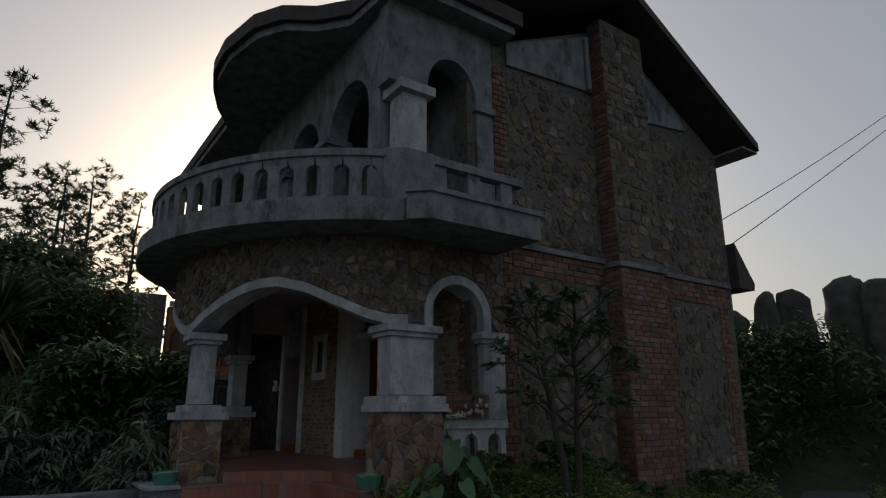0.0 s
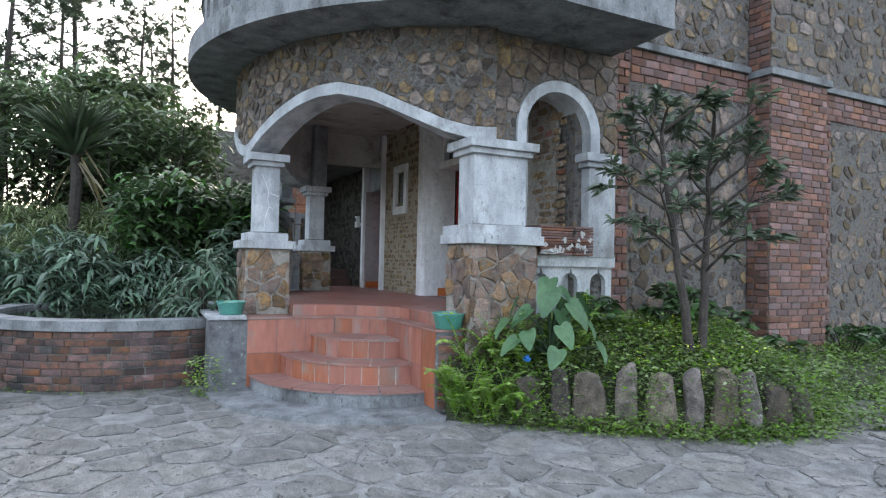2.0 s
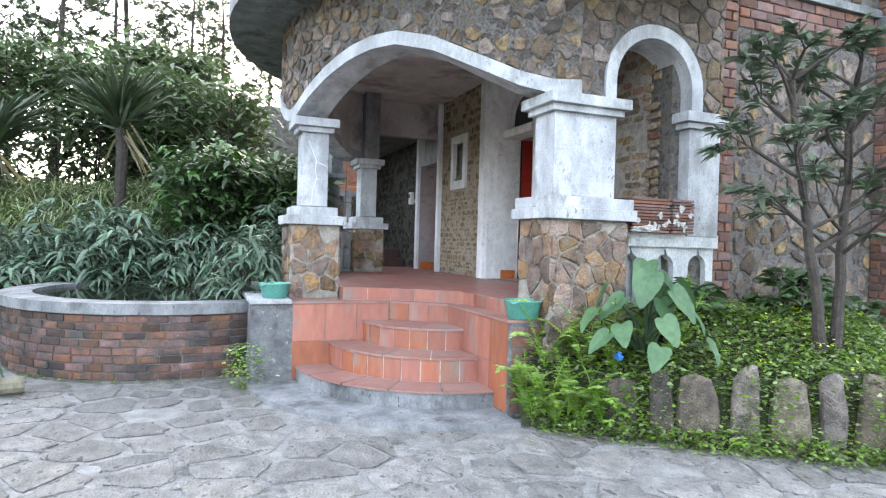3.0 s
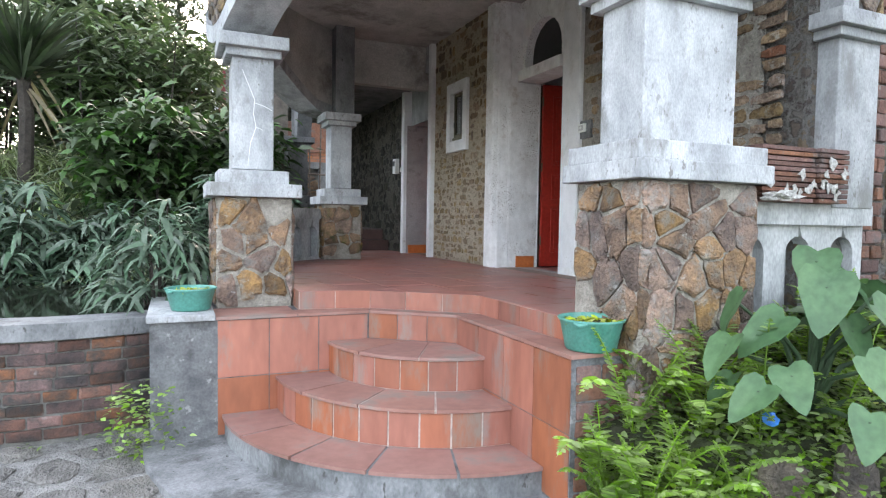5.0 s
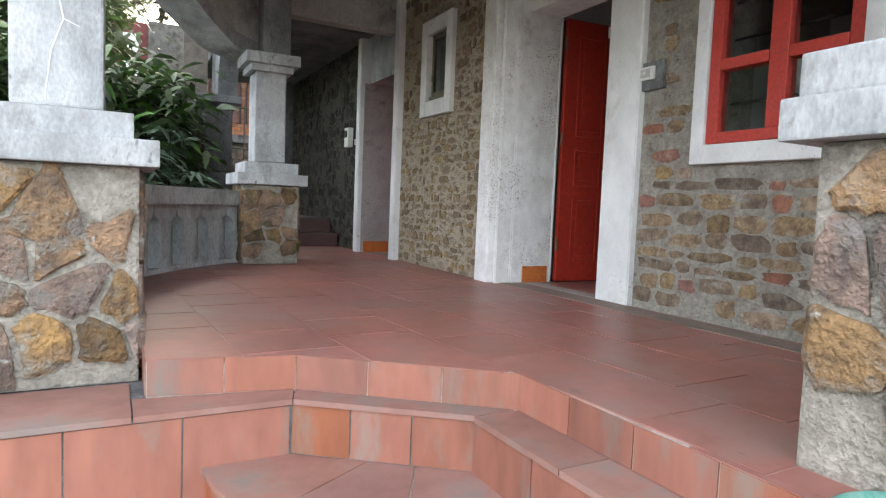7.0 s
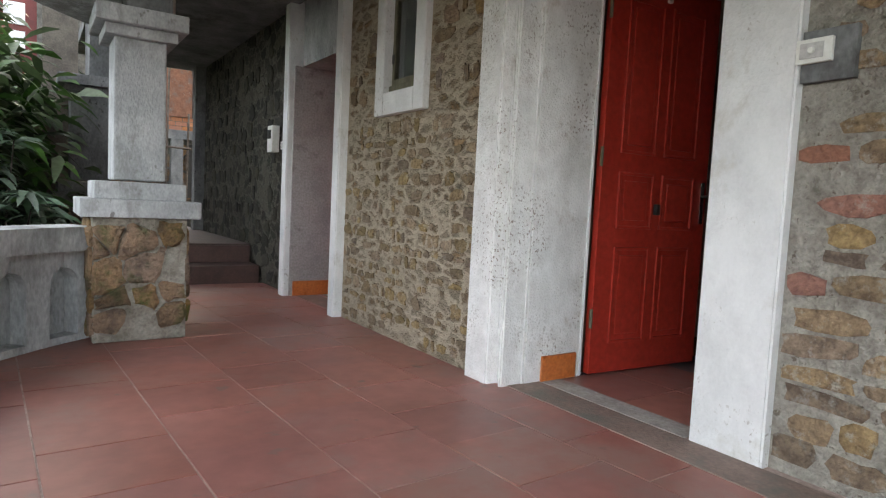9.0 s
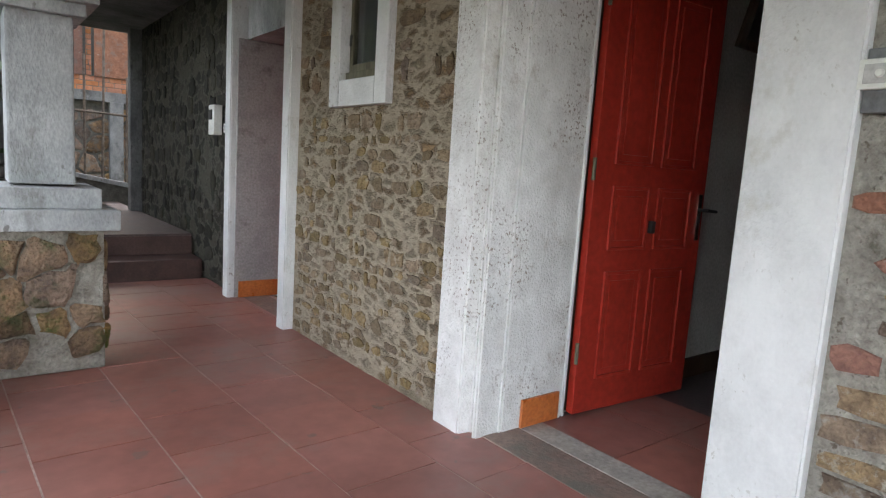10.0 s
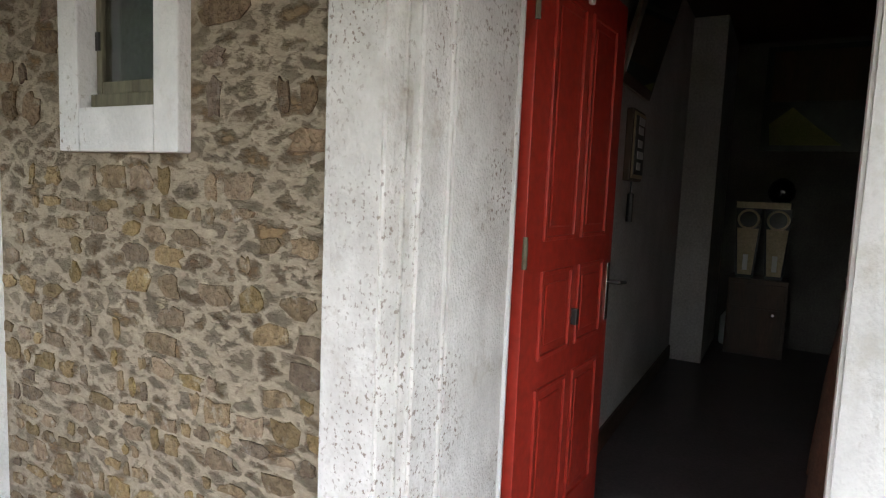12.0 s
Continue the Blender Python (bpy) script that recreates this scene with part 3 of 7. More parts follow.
court = prism(bmesh.new(), [(-9, -9), (10.5, -9), (10.5, 4.2), (8.6, 5.0), (8.9, 9), (-1.2, 10.9), (-9, 10.0)], -0.2, 0.0)
pavement = structure("pavement", court, JOINT, "grey crazy paving of irregular flagstones with pale mortar joints", "pavement")
path = prism(bmesh.new(), [(4.9, 2.2), (6.8, 3.04), (11.4, 4.73), (18.6, 7.2), (26, 9.6), (26, 11.2), (16.6, 7.95), (10.9, 5.6), (7.8, 4.6), (5.9, 3.75), (4.3, 3.0)], -0.1, 0.022)
structure("road", path, ASPHALT, "narrow dark asphalt path beside the house", "path")
structure("verge", prism(bmesh.new(), [(6.9, 2.9), (7.6, -2.0), (30, -2.0), (30, 10.6), (18.6, 7.1), (11.4, 4.62)], -0.1, 0.03), SOIL, "mossy green verge along the asphalt path", "verge")

# ---- house shell ----
# side wall with gable, behind it the back and far walls that close the house
def wall_slab(name, pts, at, thick, axis, material, label):
    return structure(name, side_prism(bmesh.new(), pts, at, thick, axis), material, label, "wall")


side_wall = wall_slab("wall_south", [(5.45, -0.1), (12.35, -0.1), (12.6, 4.3), (12.65, 7.45), (9.2, 9.4), (5.45, 7.6)], SIDE, 0.3, "y", GREY_MASONRY, "dark rubble stone side wall with brick edges")
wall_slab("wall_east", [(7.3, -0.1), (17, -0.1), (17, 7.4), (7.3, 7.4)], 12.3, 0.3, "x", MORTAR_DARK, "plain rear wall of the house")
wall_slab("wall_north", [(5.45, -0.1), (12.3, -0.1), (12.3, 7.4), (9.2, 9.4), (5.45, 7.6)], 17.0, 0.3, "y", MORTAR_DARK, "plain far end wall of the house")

# brick band courses, chimney breast and quoins on the side wall
CH0, CH1, CHY = 8.5, 9.75, SIDE - 0.34
chimney = thing("chimney_breast", "tall chimney breast of dark red brick below and sooty rubble above", "chimney", (9.1, SIDE, 0))
part("core", B(CH0, CH1, CHY, SIDE - 0.002, 0, 9.2, 0.0), GREY_MASONRY, chimney)
part("string_course", B(CH0 - 0.05, CH1 + 0.05, CHY - 0.06, SIDE - 0.003, 4.2, 4.3), CONCRETE, chimney)
lay(chimney, "brick", shifted(bricks(CH1 - CH0, 3.9, 0.23, 0.09, 5), CH0, 0.28), on_y(CHY), 0.014, BRICK, BRICK_I, 6, 300, lambda p: p[0][1], rest="bricks")
lay(chimney, "side_brick", shifted(bricks(0.33, 8.6, 0.23, 0.09, 7), CHY + 0.005, 0.28), on_x(CH0), 0.014, BRICK, BRICK_I, 8, 160, lambda p: p[0][1], rest="side_bricks")
lay(chimney, "stone", shifted(coursed(CH1 - CH0, 4.6, 0.2, 0.14, 0.34, 0.03, 9, 0.1), CH0, 4.4), on_y(CHY), 0.018, RUBBLE, RUBBLE_I, 9, 120)
for x0, x1, z0, z1, s in ((5.98, 6.28, 0.5, 7.4, 11), (12.02, 12.33, 0.5, 4.2, 12), (9.98, 10.4, 0.5, 4.2, 13)):
    lay(side_wall, "brick", shifted(bricks(x1 - x0, z1 - z0, 0.2, 0.1, s), x0, z0), on_y(SIDE), 0.02, BRICK, BRICK_I, s, 60, lambda p: p[0][1], rest="bricks")
for x0, x1, s in ((6.3, CH0 - 0.01, 14), (CH1 + 0.06, 12.5, 15)):
    lay(side_wall, "band_brick", shifted(bricks(x1 - x0, 0.42, 0.24, 0.1, s), x0, 3.86), on_y(SIDE), 0.02, BRICK, BRICK_I, s, 60)
    structure("trim", B(x0, x1, SIDE - 0.07, SIDE - 0.002, 4.28, 4.37), CONCRETE, "weathered drip moulding along the side wall", "trim")
lay(side_wall, "stone", shifted(eroded(cells(2.18, 3.3, 0.22, 21, 1.25, 0.02, 0.49), 21, 0.6, 1.0, 0.16, 0.16), 6.3, 0.5), on_y(SIDE), 0.02, RUBBLE, RUBBLE_I, 21, 110, lambda p: p[0][1])
lay(side_wall, "stone", shifted(eroded(cells(2.18, 3.1, 0.2, 22, 1.2, 0.016, 0.49), 22, 0.45, 1.0, 0.22, 0.16), 6.3, 4.4), on_y(SIDE), 0.02, RUBBLE, RUBBLE_I, 22, 90, lambda p: p[0][1])
lay(side_wall, "stone", shifted(eroded(cells(1.6, 3.3, 0.2, 23, 1.25, 0.02, 0.49), 23, 0.5, 1.0, 0.18, 0.16), 10.42, 0.5), on_y(SIDE), 0.018, RUBBLE, RUBBLE_I, 23, 60)
lay(side_wall, "stone", shifted(eroded(cells(2.7, 2.9, 0.2, 24, 1.2, 0.02, 0.49), 24, 0.5, 1.0, 0.18, 0.16), 9.8, 4.4), on_y(SIDE), 0.018, RUBBLE, RUBBLE_I, 24, 40)
gable = side_prism(bmesh.new(), [(6.3, 7.54), (CH0 - 0.005, 7.7), (CH0 - 0.005, 8.95), (6.3, 7.95)], SIDE - 0.05, 0.046, "y")
structure("trim", gable, CONCRETE, "pale plastered gable panel under the roof", "gable panel")
gable2 = side_prism(bmesh.new(), [(CH1 + 0.005, 7.5), (11.5, 7.72), (11.3, 8.0), (CH1 + 0.005, 8.9)], SIDE - 0.05, 0.046, "y")
structure("trim", gable2, CONCRETE, "pale plastered gable panel under the roof", "gable panel")
structure("trim", B(8.3, 8.4, SIDE - 0.12, SIDE - 0.052, 7.7, 8.8), CONCRETE, "pale upright strip on the gable", "trim")

# main roof
roof = thing("roof", "dark gabled roof with deep eaves", "roof", (9.2, 11, 7.5), kind="structure")
for a, b, nm in (((4.0, 7.95), (9.2, 9.72), "roof_slope"), ((9.2, 9.72), (13.2, 7.42), "roof_slope")):
    rb = bmesh.new()
    side_prism(rb, [a, b, (b[0], b[1] + 0.2), (a[0], a[1] + 0.2)], 6.25, 12.2, "y")
    part(nm, rb, ROOF, roof)
part("eave_soffit", B(12.6, 13.2, 6.3, 18.4, 7.36, 7.42), CONCRETE, roof)
side_canopy = thing("side_canopy", "small sloping dark roof on the far corner", "canopy", (12.7, SIDE, 4.5))
sc = bmesh.new()
side_prism(sc, [(12.62, 5.3), (13.25, 4.45), (13.2, 4.3), (12.62, 4.3)], SIDE - 0.2, 4.0, "y")
part("slope", sc, ROOF, side_canopy)

# ---- front wall on the porch ----
WL, WR = 5.13, 5.41                        # stone faces left and right of the door
front = thing("wall_west", "rubble stone front wall with whitewashed pilasters under the porch", "wall", (WR, CY, 0), kind="structure")
TOP = 4.06
wb = bmesh.new()
box(wb, WR, WR + 0.3, SIDE + 0.3, 8.02, 0, TOP)              # beside and below the red window
box(wb, WR, WR + 0.3, 8.02, 8.74, 0, 1.97)
box(wb, WR, WR + 0.3, 8.02, 8.74, 3.35, TOP)
box(wb, WR, WR + 0.3, 8.74, 9.3, 0, TOP)
part("stone_backing", wb, WALL_MORTAR, front)
wb = bmesh.new()
box(wb, WL, WR + 0.3, 10.66, 11.30, 0, TOP)
box(wb, WL, WR + 0.3, 11.30, 11.76, 0, 2.53)
box(wb, WL, WR + 0.3, 11.30, 11.76, 3.17, TOP)
box(wb, WL, WR + 0.3, 11.76, 12.31, 0, TOP)
part("stone_backing", wb, TAN_MASONRY, front)
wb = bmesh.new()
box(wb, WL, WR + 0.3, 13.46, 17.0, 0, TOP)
part("stone_backing", wb, DIMMED_MASONRY, front)
# concrete beam over the panel and the reveals
part("beam", B(5.07, WL + 0.02, 12.43, 13.46, 3.62, TOP, 0.0), PLASTER, front)
part("passage_header", B(3.9, WL - 0.01, 12.56, 12.7, 3.38, TOP, 0.0), CEILING, front)
part("lintel_wall", B(WL + 0.03, WR + 0.3, 12.43, 13.34, 2.98, TOP, 0.0), PLASTER, front)


def pilaster(pts, z0, z1, label, m=None):
    bm = prism(bmesh.new(), pts, z0, z1)
    bmesh.ops.bevel(bm, geom=[e for e in bm.edges if abs(e.verts[0].co.z - e.verts[1].co.z) > 0.5], offset=0.008, segments=2, affect="EDGES")
    bmesh.ops.recalc_face_normals(bm, faces=bm.faces)
    return part("pilaster", bm, m or PILASTER, front, label)


# stepped pilaster at the hinge side, plain ones elsewhere
pilaster([(5.08, 10.68), (5.08, 10.5), (5.15, 10.49), (5.15, 10.455), (5.115, 10.45), (5.115, 10.425), (5.25, 10.42), (5.25, 10.41), (5.64, 10.41), (5.64, 10.68)], FLOOR - 0.02, TOP, "speckled stepped whitewashed pilaster")
pilaster([(5.36, 9.56), (5.36, 9.27), (5.71, 9.27), (5.71, 9.31), (5.42, 9.56)], FLOOR - 0.02, TOP, "broad smooth whitewashed pilaster", WHITEWASH)
pilaster([(5.06, 12.42), (5.06, 12.31), (5.6, 12.31), (5.6, 12.42)], FLOOR - 0.02, TOP, "narrow whitewashed pilaster", WHITEWASH)
pilaster([(5.04, 13.47), (5.04, 13.35), (5.6, 13.35), (5.6, 13.47)], FLOOR - 0.02, TOP, "narrow whitewashed pilaster", WHITEWASH)
# over the door: lintel and arched fanlight
part("lintel", B(5.34, 5.64, 9.58, 10.41, 3.1, 3.22), PILASTER, front)
fan = [(9.58, 3.22)] + [(9.58, TOP), (10.41, TOP), (10.41, 3.22)] + arched(9.64, 10.35, 3.22, 3.36)[::-1]
part("fanlight_surround", side_prism(bmesh.new(), fan, 5.4, 0.22, "x"), PILASTER, front)
part("fanlight_glass", side_prism(bmesh.new(), arched(9.64, 10.35, 3.22, 3.36), 5.5, 0.012, "x"), BLACK, front)
part("skirting_tile", B(5.36, 5.6, 10.395, 10.409, FLOOR, FLOOR + 0.13, 0.003), ORANGE_TILE, front, "glazed orange skirting tile")
part("skirting_tile", B(5.12, 5.58, 13.322, 13.333, FLOOR, FLOOR + 0.13, 0.003), ORANGE_TILE, front, "glazed orange skirting tile")

# the small window in the stone panel
win = thing("window_1", "small narrow window in a wide pale surround", "window", (WL, 11.53, 2.85), kind="structure")
wf = bmesh.new()
for y0, y1, z0, z1 in ((11.225, 11.335, 2.41, 3.30), (11.715, 11.825, 2.41, 3.30), (11.337, 11.713, 2.41, 2.55), (11.337, 11.713, 3.17, 3.30)):
    box(wf, WL - 0.045, WL + 0.12, y0, y1, z0, z1, 0.006)
part("surround", wf, WHITEWASH, win, "whitewashed plaster surround")
wf = bmesh.new()
for y0, y1, z0, z1 in ((11.34, 11.37, 2.6, 3.165), (11.68, 11.71, 2.6, 3.165), (11.372, 11.678, 2.6, 2.64), (11.372, 11.678, 3.13, 3.165)):
    box(wf, WL + 0.015, WL + 0.055, y0, y1, z0, z1, 0.005)
part("frame", wf, WEATHERED_WOOD, win)
part("window_sill", B(WL - 0.005, WL + 0.07, 11.338, 11.712, 2.552, 2.598, 0.006), WEATHERED_WOOD, win, "mossy weathered wooden sill")
part("catch", B(WL + 0.008, WL + 0.016, 11.685, 11.705, 2.74, 2.8, 0.002), BLACK, win)
part("pane", B(WL + 0.03, WL + 0.036, 11.37, 11.68, 2.64, 3.13, 0), GLASS, win)
part("shutter", B(WL + 0.07, WL + 0.09, 11.34, 11.71, 2.6, 3.17, 0), mat("grey_blind", (0.12, 0.12, 0.12), (0.17, 0.17, 0.17), 4), win)

# the red window beside the door
rw = thing("window_2", "red-painted casement window with bars behind the glass", "window", (WR, 8.4, 2.6), kind="structure")
wf = bmesh.new()
for y0, y1, z0, z1 in ((8.78, 8.86, 1.86, 3.45), (7.9, 7.98, 1.86, 3.45), (7.982, 8.778, 1.86, 1.965), (7.982, 8.778, 3.35, 3.45)):
    box(wf, WR - 0.05, WR + 0.12, y0, y1, z0, z1, 0.006)
part("surround", wf, WHITEWASH, rw, "whitewashed plaster surround")
wf = bmesh.new()
for y0, y1, z0, z1 in ((8.71, 8.776, 1.97, 3.345), (7.984, 8.05, 1.97, 3.345), (8.33, 8.43, 2.03, 3.28), (8.052, 8.708, 1.97, 2.03), (8.052, 8.708, 3.28, 3.345), (8.432, 8.708, 2.36, 2.42), (8.052, 8.328, 2.36, 2.42)):
    box(wf, WR - 0.03, WR + 0.05, y0, y1, z0, z1, 0.006)
part("frame", wf, WINDOW_RED, rw, "glossy red wooden frame")
for y0, y1 in ((8.05, 8.33), (8.43, 8.71)):
    part("pane", B(WR + 0.01, WR + 0.015, y0, y1, 2.03, 3.28, 0), GLASS, rw)
for z in (2.2, 2.55, 2.75, 2.95, 3.15):
    part("bar", tube(bmesh.new(), [(WR + 0.12, 7.98, z), (WR + 0.12, 8.78, z)], [0.008, 0.008], 6), BLACK, rw)

# second doorway further along
REVEAL = mat("mauve_grey_plaster", (0.3, 0.28, 0.28), (0.42, 0.395, 0.39), 4, 0.92, 0.4, stain=(0.2, 0.18, 0.175), stain_at=0.54, stain_scale=4)
d2 = thing("door_2", "red door standing ajar in a grey plastered reveal", "door", (5.4, 12.85, FLOOR), kind="structure")
part("reveal", B(5.09, 5.6, 13.334, 13.348, FLOOR, 2.98, 0.003), REVEAL, d2, "stained grey plaster reveal")
part("leaf", B(5.61, 5.65, 12.43, 13.33, FLOOR + 0.01, 2.97, 0.006), RED_PAINT, d2, "dark red door leaf")
part("frame", B(5.5, 5.6, 12.425, 12.46, FLOOR + 0.01, 2.96, 0.004), RED_PAINT, d2, "red door frame")
part("handle", tube(bmesh.new(), [(5.61, 12.55, 1.93), (5.56, 12.55, 1.93), (5.56, 12.65, 1.93)], [0.01, 0.01, 0.008], 8), BLACK, d2)

# ---- the room behind the door ----
RX = 10.4
room = bmesh.new()
box(room, WR + 0.31, RX, 10.45, 10.75, FLOOR - 0.1, 3.9)
structure("wall_room_north", room, ROOM_WALL, "pale grey plastered room wall", "wall")
# the dimness at the room's far end is put into this wall's colour
structure("wall_room_east", B(RX, RX + 0.15, 7.4, 10.75, FLOOR - 0.1, 3.9, 0), mat("dimmed_back_wall", (0.1, 0.095, 0.09), (0.16, 0.15, 0.14), 2, 0.9, 0.2), "room back wall, coloured dark for the dim far end", "wall")
structure("wall_room_south", B(WR + 0.31, RX, 7.3, 7.42, FLOOR - 0.1, 3.9, 0), ROOM_WALL, "pale room side wall", "wall")
structure("ceiling_room", B(WR + 0.31, RX, 7.4, 10.7, 3.8, 3.9, 0), DARK_WOOD, "dark boarded room ceiling", "ceiling")
structure("floor_room", B(WR + 0.09, RX, 7.42, 10.45, FLOOR - 0.12, FLOOR - 0.012, 0), mat("dark_room_tile", (0.08, 0.07, 0.072), (0.125, 0.105, 0.108), 3, 0.35, 0.1), "dark tiled room floor", "floor")
structure("baseboard", B(WR + 0.32, 9.29, 10.432, 10.448, FLOOR - 0.01, FLOOR + 0.11, 0.003), DARK_WOOD, "dark red skirting in the room", "baseboard")
structure("wall_pier", B(9.3, RX - 0.01, 10.19, 10.448, FLOOR - 0.01, 3.79, 0.004), ROOM_WALL, "shallow pier on the room wall", "wall")

# ---- porch floor, slab and round wall ----
def arc(r, a0, a1, n):
    return [(CX + r * math.cos(radians(a0 + (a1 - a0) * k / n)), CY + r * math.sin(radians(a0 + (a1 - a0) * k / n))) for k in range(n + 1)]


plan = [(2.6, 8.79), (3.11, 8.70), (3.77, 8.18), (3.78, 7.1), (WR, 7.1), (WR, 14.2), (3.6, 14.2), (3.6, 12.6)] + arc(3.2, 122, 191.5, 14) + [(2.6, 9.24)]
floor = structure("floor", prism(bmesh.new(), plan, -0.1, FLOOR - 0.006), DARK_GROUT, "terracotta tiled porch floor", "floor")
structure("ceiling", prism(bmesh.new(), arc(3.05, 90, 250, 30) + [(4.2, 7.1), (WR, 7.1)], 3.98, 4.068), CEILING, "stained grey concrete porch ceiling", "ceiling")

balcony = thing("balcony", "round concrete balcony with an arcaded parapet", "balcony", (CX, CY, SLAB0))
outer = arc(3.94, 95, 246, 44)
part("slab", prism(bmesh.new(), outer + [(3.80, 6.2), (5.9, 6.2), (5.9, 6.98), (5.44, 6.98), (5.44, 13.8)], SLAB0, SLAB1), CONCRETE, balcony)
# parapet: posts and arches on the curve, and a straight return to the wall
r0 = 3.72
a0, a1 = 100.0, 244.0
us = [radians(a0 + (a1 - a0) * k / 120) * r0 for k in range(121)]
f = ring(r0)
step = 5.6
part("rail_foot", strip_wall(bmesh.new(), us, lambda u: SLAB1, lambda u: SLAB1 + 0.08, f, -0.06, 0.07), CONCRETE, balcony)
part("handrail", strip_wall(bmesh.new(), us, lambda u: RAIL - 0.1, lambda u: RAIL, f, -0.07, 0.08), CONCRETE, balcony)
k = 0
ang = 243.9
while ang > 104:
    # one bay: a post and half an arch on either side, as one panel with an arched hole
    ua, ub = radians(ang - step) * r0, radians(ang) * r0
    post = 0.22 * (ub - ua)
    h0, h1 = ua + post, ub - post
    hole_pts = arched(h0, h1, SLAB1 + 0.08, RAIL - 0.32)
    left = [(ua, SLAB1 + 0.08), (h0, SLAB1 + 0.08)] + hole_pts[1:7] + [((h0 + h1) / 2, RAIL - 0.1), (ua, RAIL - 0.1)]
    right = [((h0 + h1) / 2, RAIL - 0.1)] + hole_pts[7:-1] + [(h1, SLAB1 + 0.08), (ub, SLAB1 + 0.08), (ub, RAIL - 0.1)]
    bm = bmesh.new()
    for pts in (left, right):
        lo = [bm.verts.new(f(u, v, -0.045)) for u, v in pts]
        hi = [bm.verts.new(f(u, v, 0.045)) for u, v in pts]
        bm.faces.new(hi)
        bm.faces.new(lo[::-1])
        for i in range(len(pts)):
            bm.faces.new((lo[i], lo[(i + 1) % len(pts)], hi[(i + 1) % len(pts)], hi[i]))
    bmesh.ops.recalc_face_normals(bm, faces=bm.faces)
    part("baluster_arch", bm, CONCRETE, balcony)
    ang -= step
    k += 1
part("corner_post", prism(bmesh.new(), [(3.66, 6.5), (3.9, 6.32), (4.35, 6.32), (4.35, 6.5), (3.8, 6.75)], SLAB1, RAIL + 0.03), CONCRETE, balcony)
ret = bmesh.new()
box(ret, 4.352, 5.96, 6.35, 6.47, SLAB1, SLAB1 + 0.32)
part("return_parapet", ret, CONCRETE, balcony)
part("return_rail", B(4.352, 5.97, 6.32, 6.5, RAIL - 0.1, RAIL + 0.02), CONCRETE, balcony)
for x0 in (4.36, 4.95, 5.55):
    part("return_post", B(x0, x0 + 0.22, 6.36, 6.46, SLAB1 + 0.32, RAIL - 0.1), CONCRETE, balcony)
pl = bmesh.new()
prism(pl, [(3.72, 6.02), (3.95, 5.82), (5.78, 5.82), (5.78, 6.198), (3.9, 6.198)], 4.02, 4.36)
part("planter_box", pl, CONCRETE, balcony, "long concrete planter along the edge")
part("planter_lip", prism(bmesh.new(), [(3.69, 6.0), (3.93, 5.78), (5.82, 5.78), (5.82, 6.197), (3.87, 6.197)], 4.362, 4.43), CONCRETE, balcony)

# round wall over the porch arches
ARCH_A = [186, 190, 192, 197, 204, 210, 215, 220, 227, 234, 241, 246, 252]
ARCH_Z = [2.86, 2.86, 2.88, 3.02, 3.19, 3.31, 3.37, 3.38, 3.28, 3.10, 2.93, 2.86, 2.86]


def lower_edge(a):
    if a >= 188:
        return float(np.interp(a, ARCH_A, ARCH_Z))
    return float(np.interp(a, [118, 122, 130, 140, 148, 155, 162, 170, 178, 184, 188], [2.86, 2.86, 2.9, 3.12, 3.28, 3.37, 3.38, 3.32, 3.12, 2.93, 2.86]))


ring_wall = thing("wall_round", "curved rubble stone wall over the porch arches", "wall", (CX - RING, CY, 3.4), kind="structure")
us = [radians(117 + (250.5 - 117) * k / 150) * RING for k in range(151)]
deg = lambda u: math.degrees(u / RING)
part("backing", strip_wall(bmesh.new(), us, lambda u: lower_edge(deg(u)) + 0.05, lambda u: SLAB0 - 0.002, ring(RING), -0.3, 0), GREY_MASONRY, ring_wall)
part("arch_band", strip_wall(bmesh.new(), us, lambda u: lower_edge(deg(u)), lambda u: lower_edge(deg(u)) + 0.13, ring(RING), -0.33, 0.035), PLASTER, ring_wall, "whitewashed concrete arch edge")
part("inner_plaster", strip_wall(bmesh.new(), us, lambda u: lower_edge(deg(u)) + 0.131, lambda u: 3.978, ring(RING), -0.325, -0.302), CEILING, ring_wall)
raw_polys = shifted(eroded(cells(radians(133.5) * RING, 1.25, 0.145, 31, 1.15, 0.012, 0.49), 31, 0.6, 1.02, 0.1, 0.14), radians(117) * RING, 2.82)
polys = []
for p in raw_polys:
    q = [(u, max(v, lower_edge(deg(u)) + 0.14)) for u, v in p]
    q = [(u, min(v, SLAB0 - 0.01)) for u, v in q]
    if max(v for u, v in q) - min(v for u, v in q) > 0.05 and sum(v for u, v in p) / len(p) > lower_edge(deg(p[0][0])) + 0.1:
        polys.append(q)
lay(ring_wall, "stone", polys, ring(RING), 0.02, RUBBLE, RUBBLE_I, 32, 300, lambda p: -p[0][0])

# side arch between the big pillar and the wall
side_arch = thing("wall_side_arch", "stone wall with a round whitewashed arch beside the porch", "wall", (5.1, SIDE, 3.4), kind="structure")
SY = 6.88
part("backing", side_prism(bmesh.new(), [(4.1, 2.9), (4.1, SLAB0 - 0.003), (5.97, SLAB0 - 0.003), (5.97, 2.86)] + arched(4.60, 5.62, 2.86, 3.06, 16)[::-1], SY, 0.32, "y"), GREY_MASONRY, side_arch)
outline = arched(4.54, 5.70, 2.86, 3.06, 16, 0.58)
part("arch_band", side_prism(bmesh.new(), outline + arched(4.66, 5.56, 2.86, 3.06, 16, 0.45)[::-1], SY - 0.035, 0.4, "y"), PLASTER, side_arch, "whitewashed concrete arch edge")
polys = []
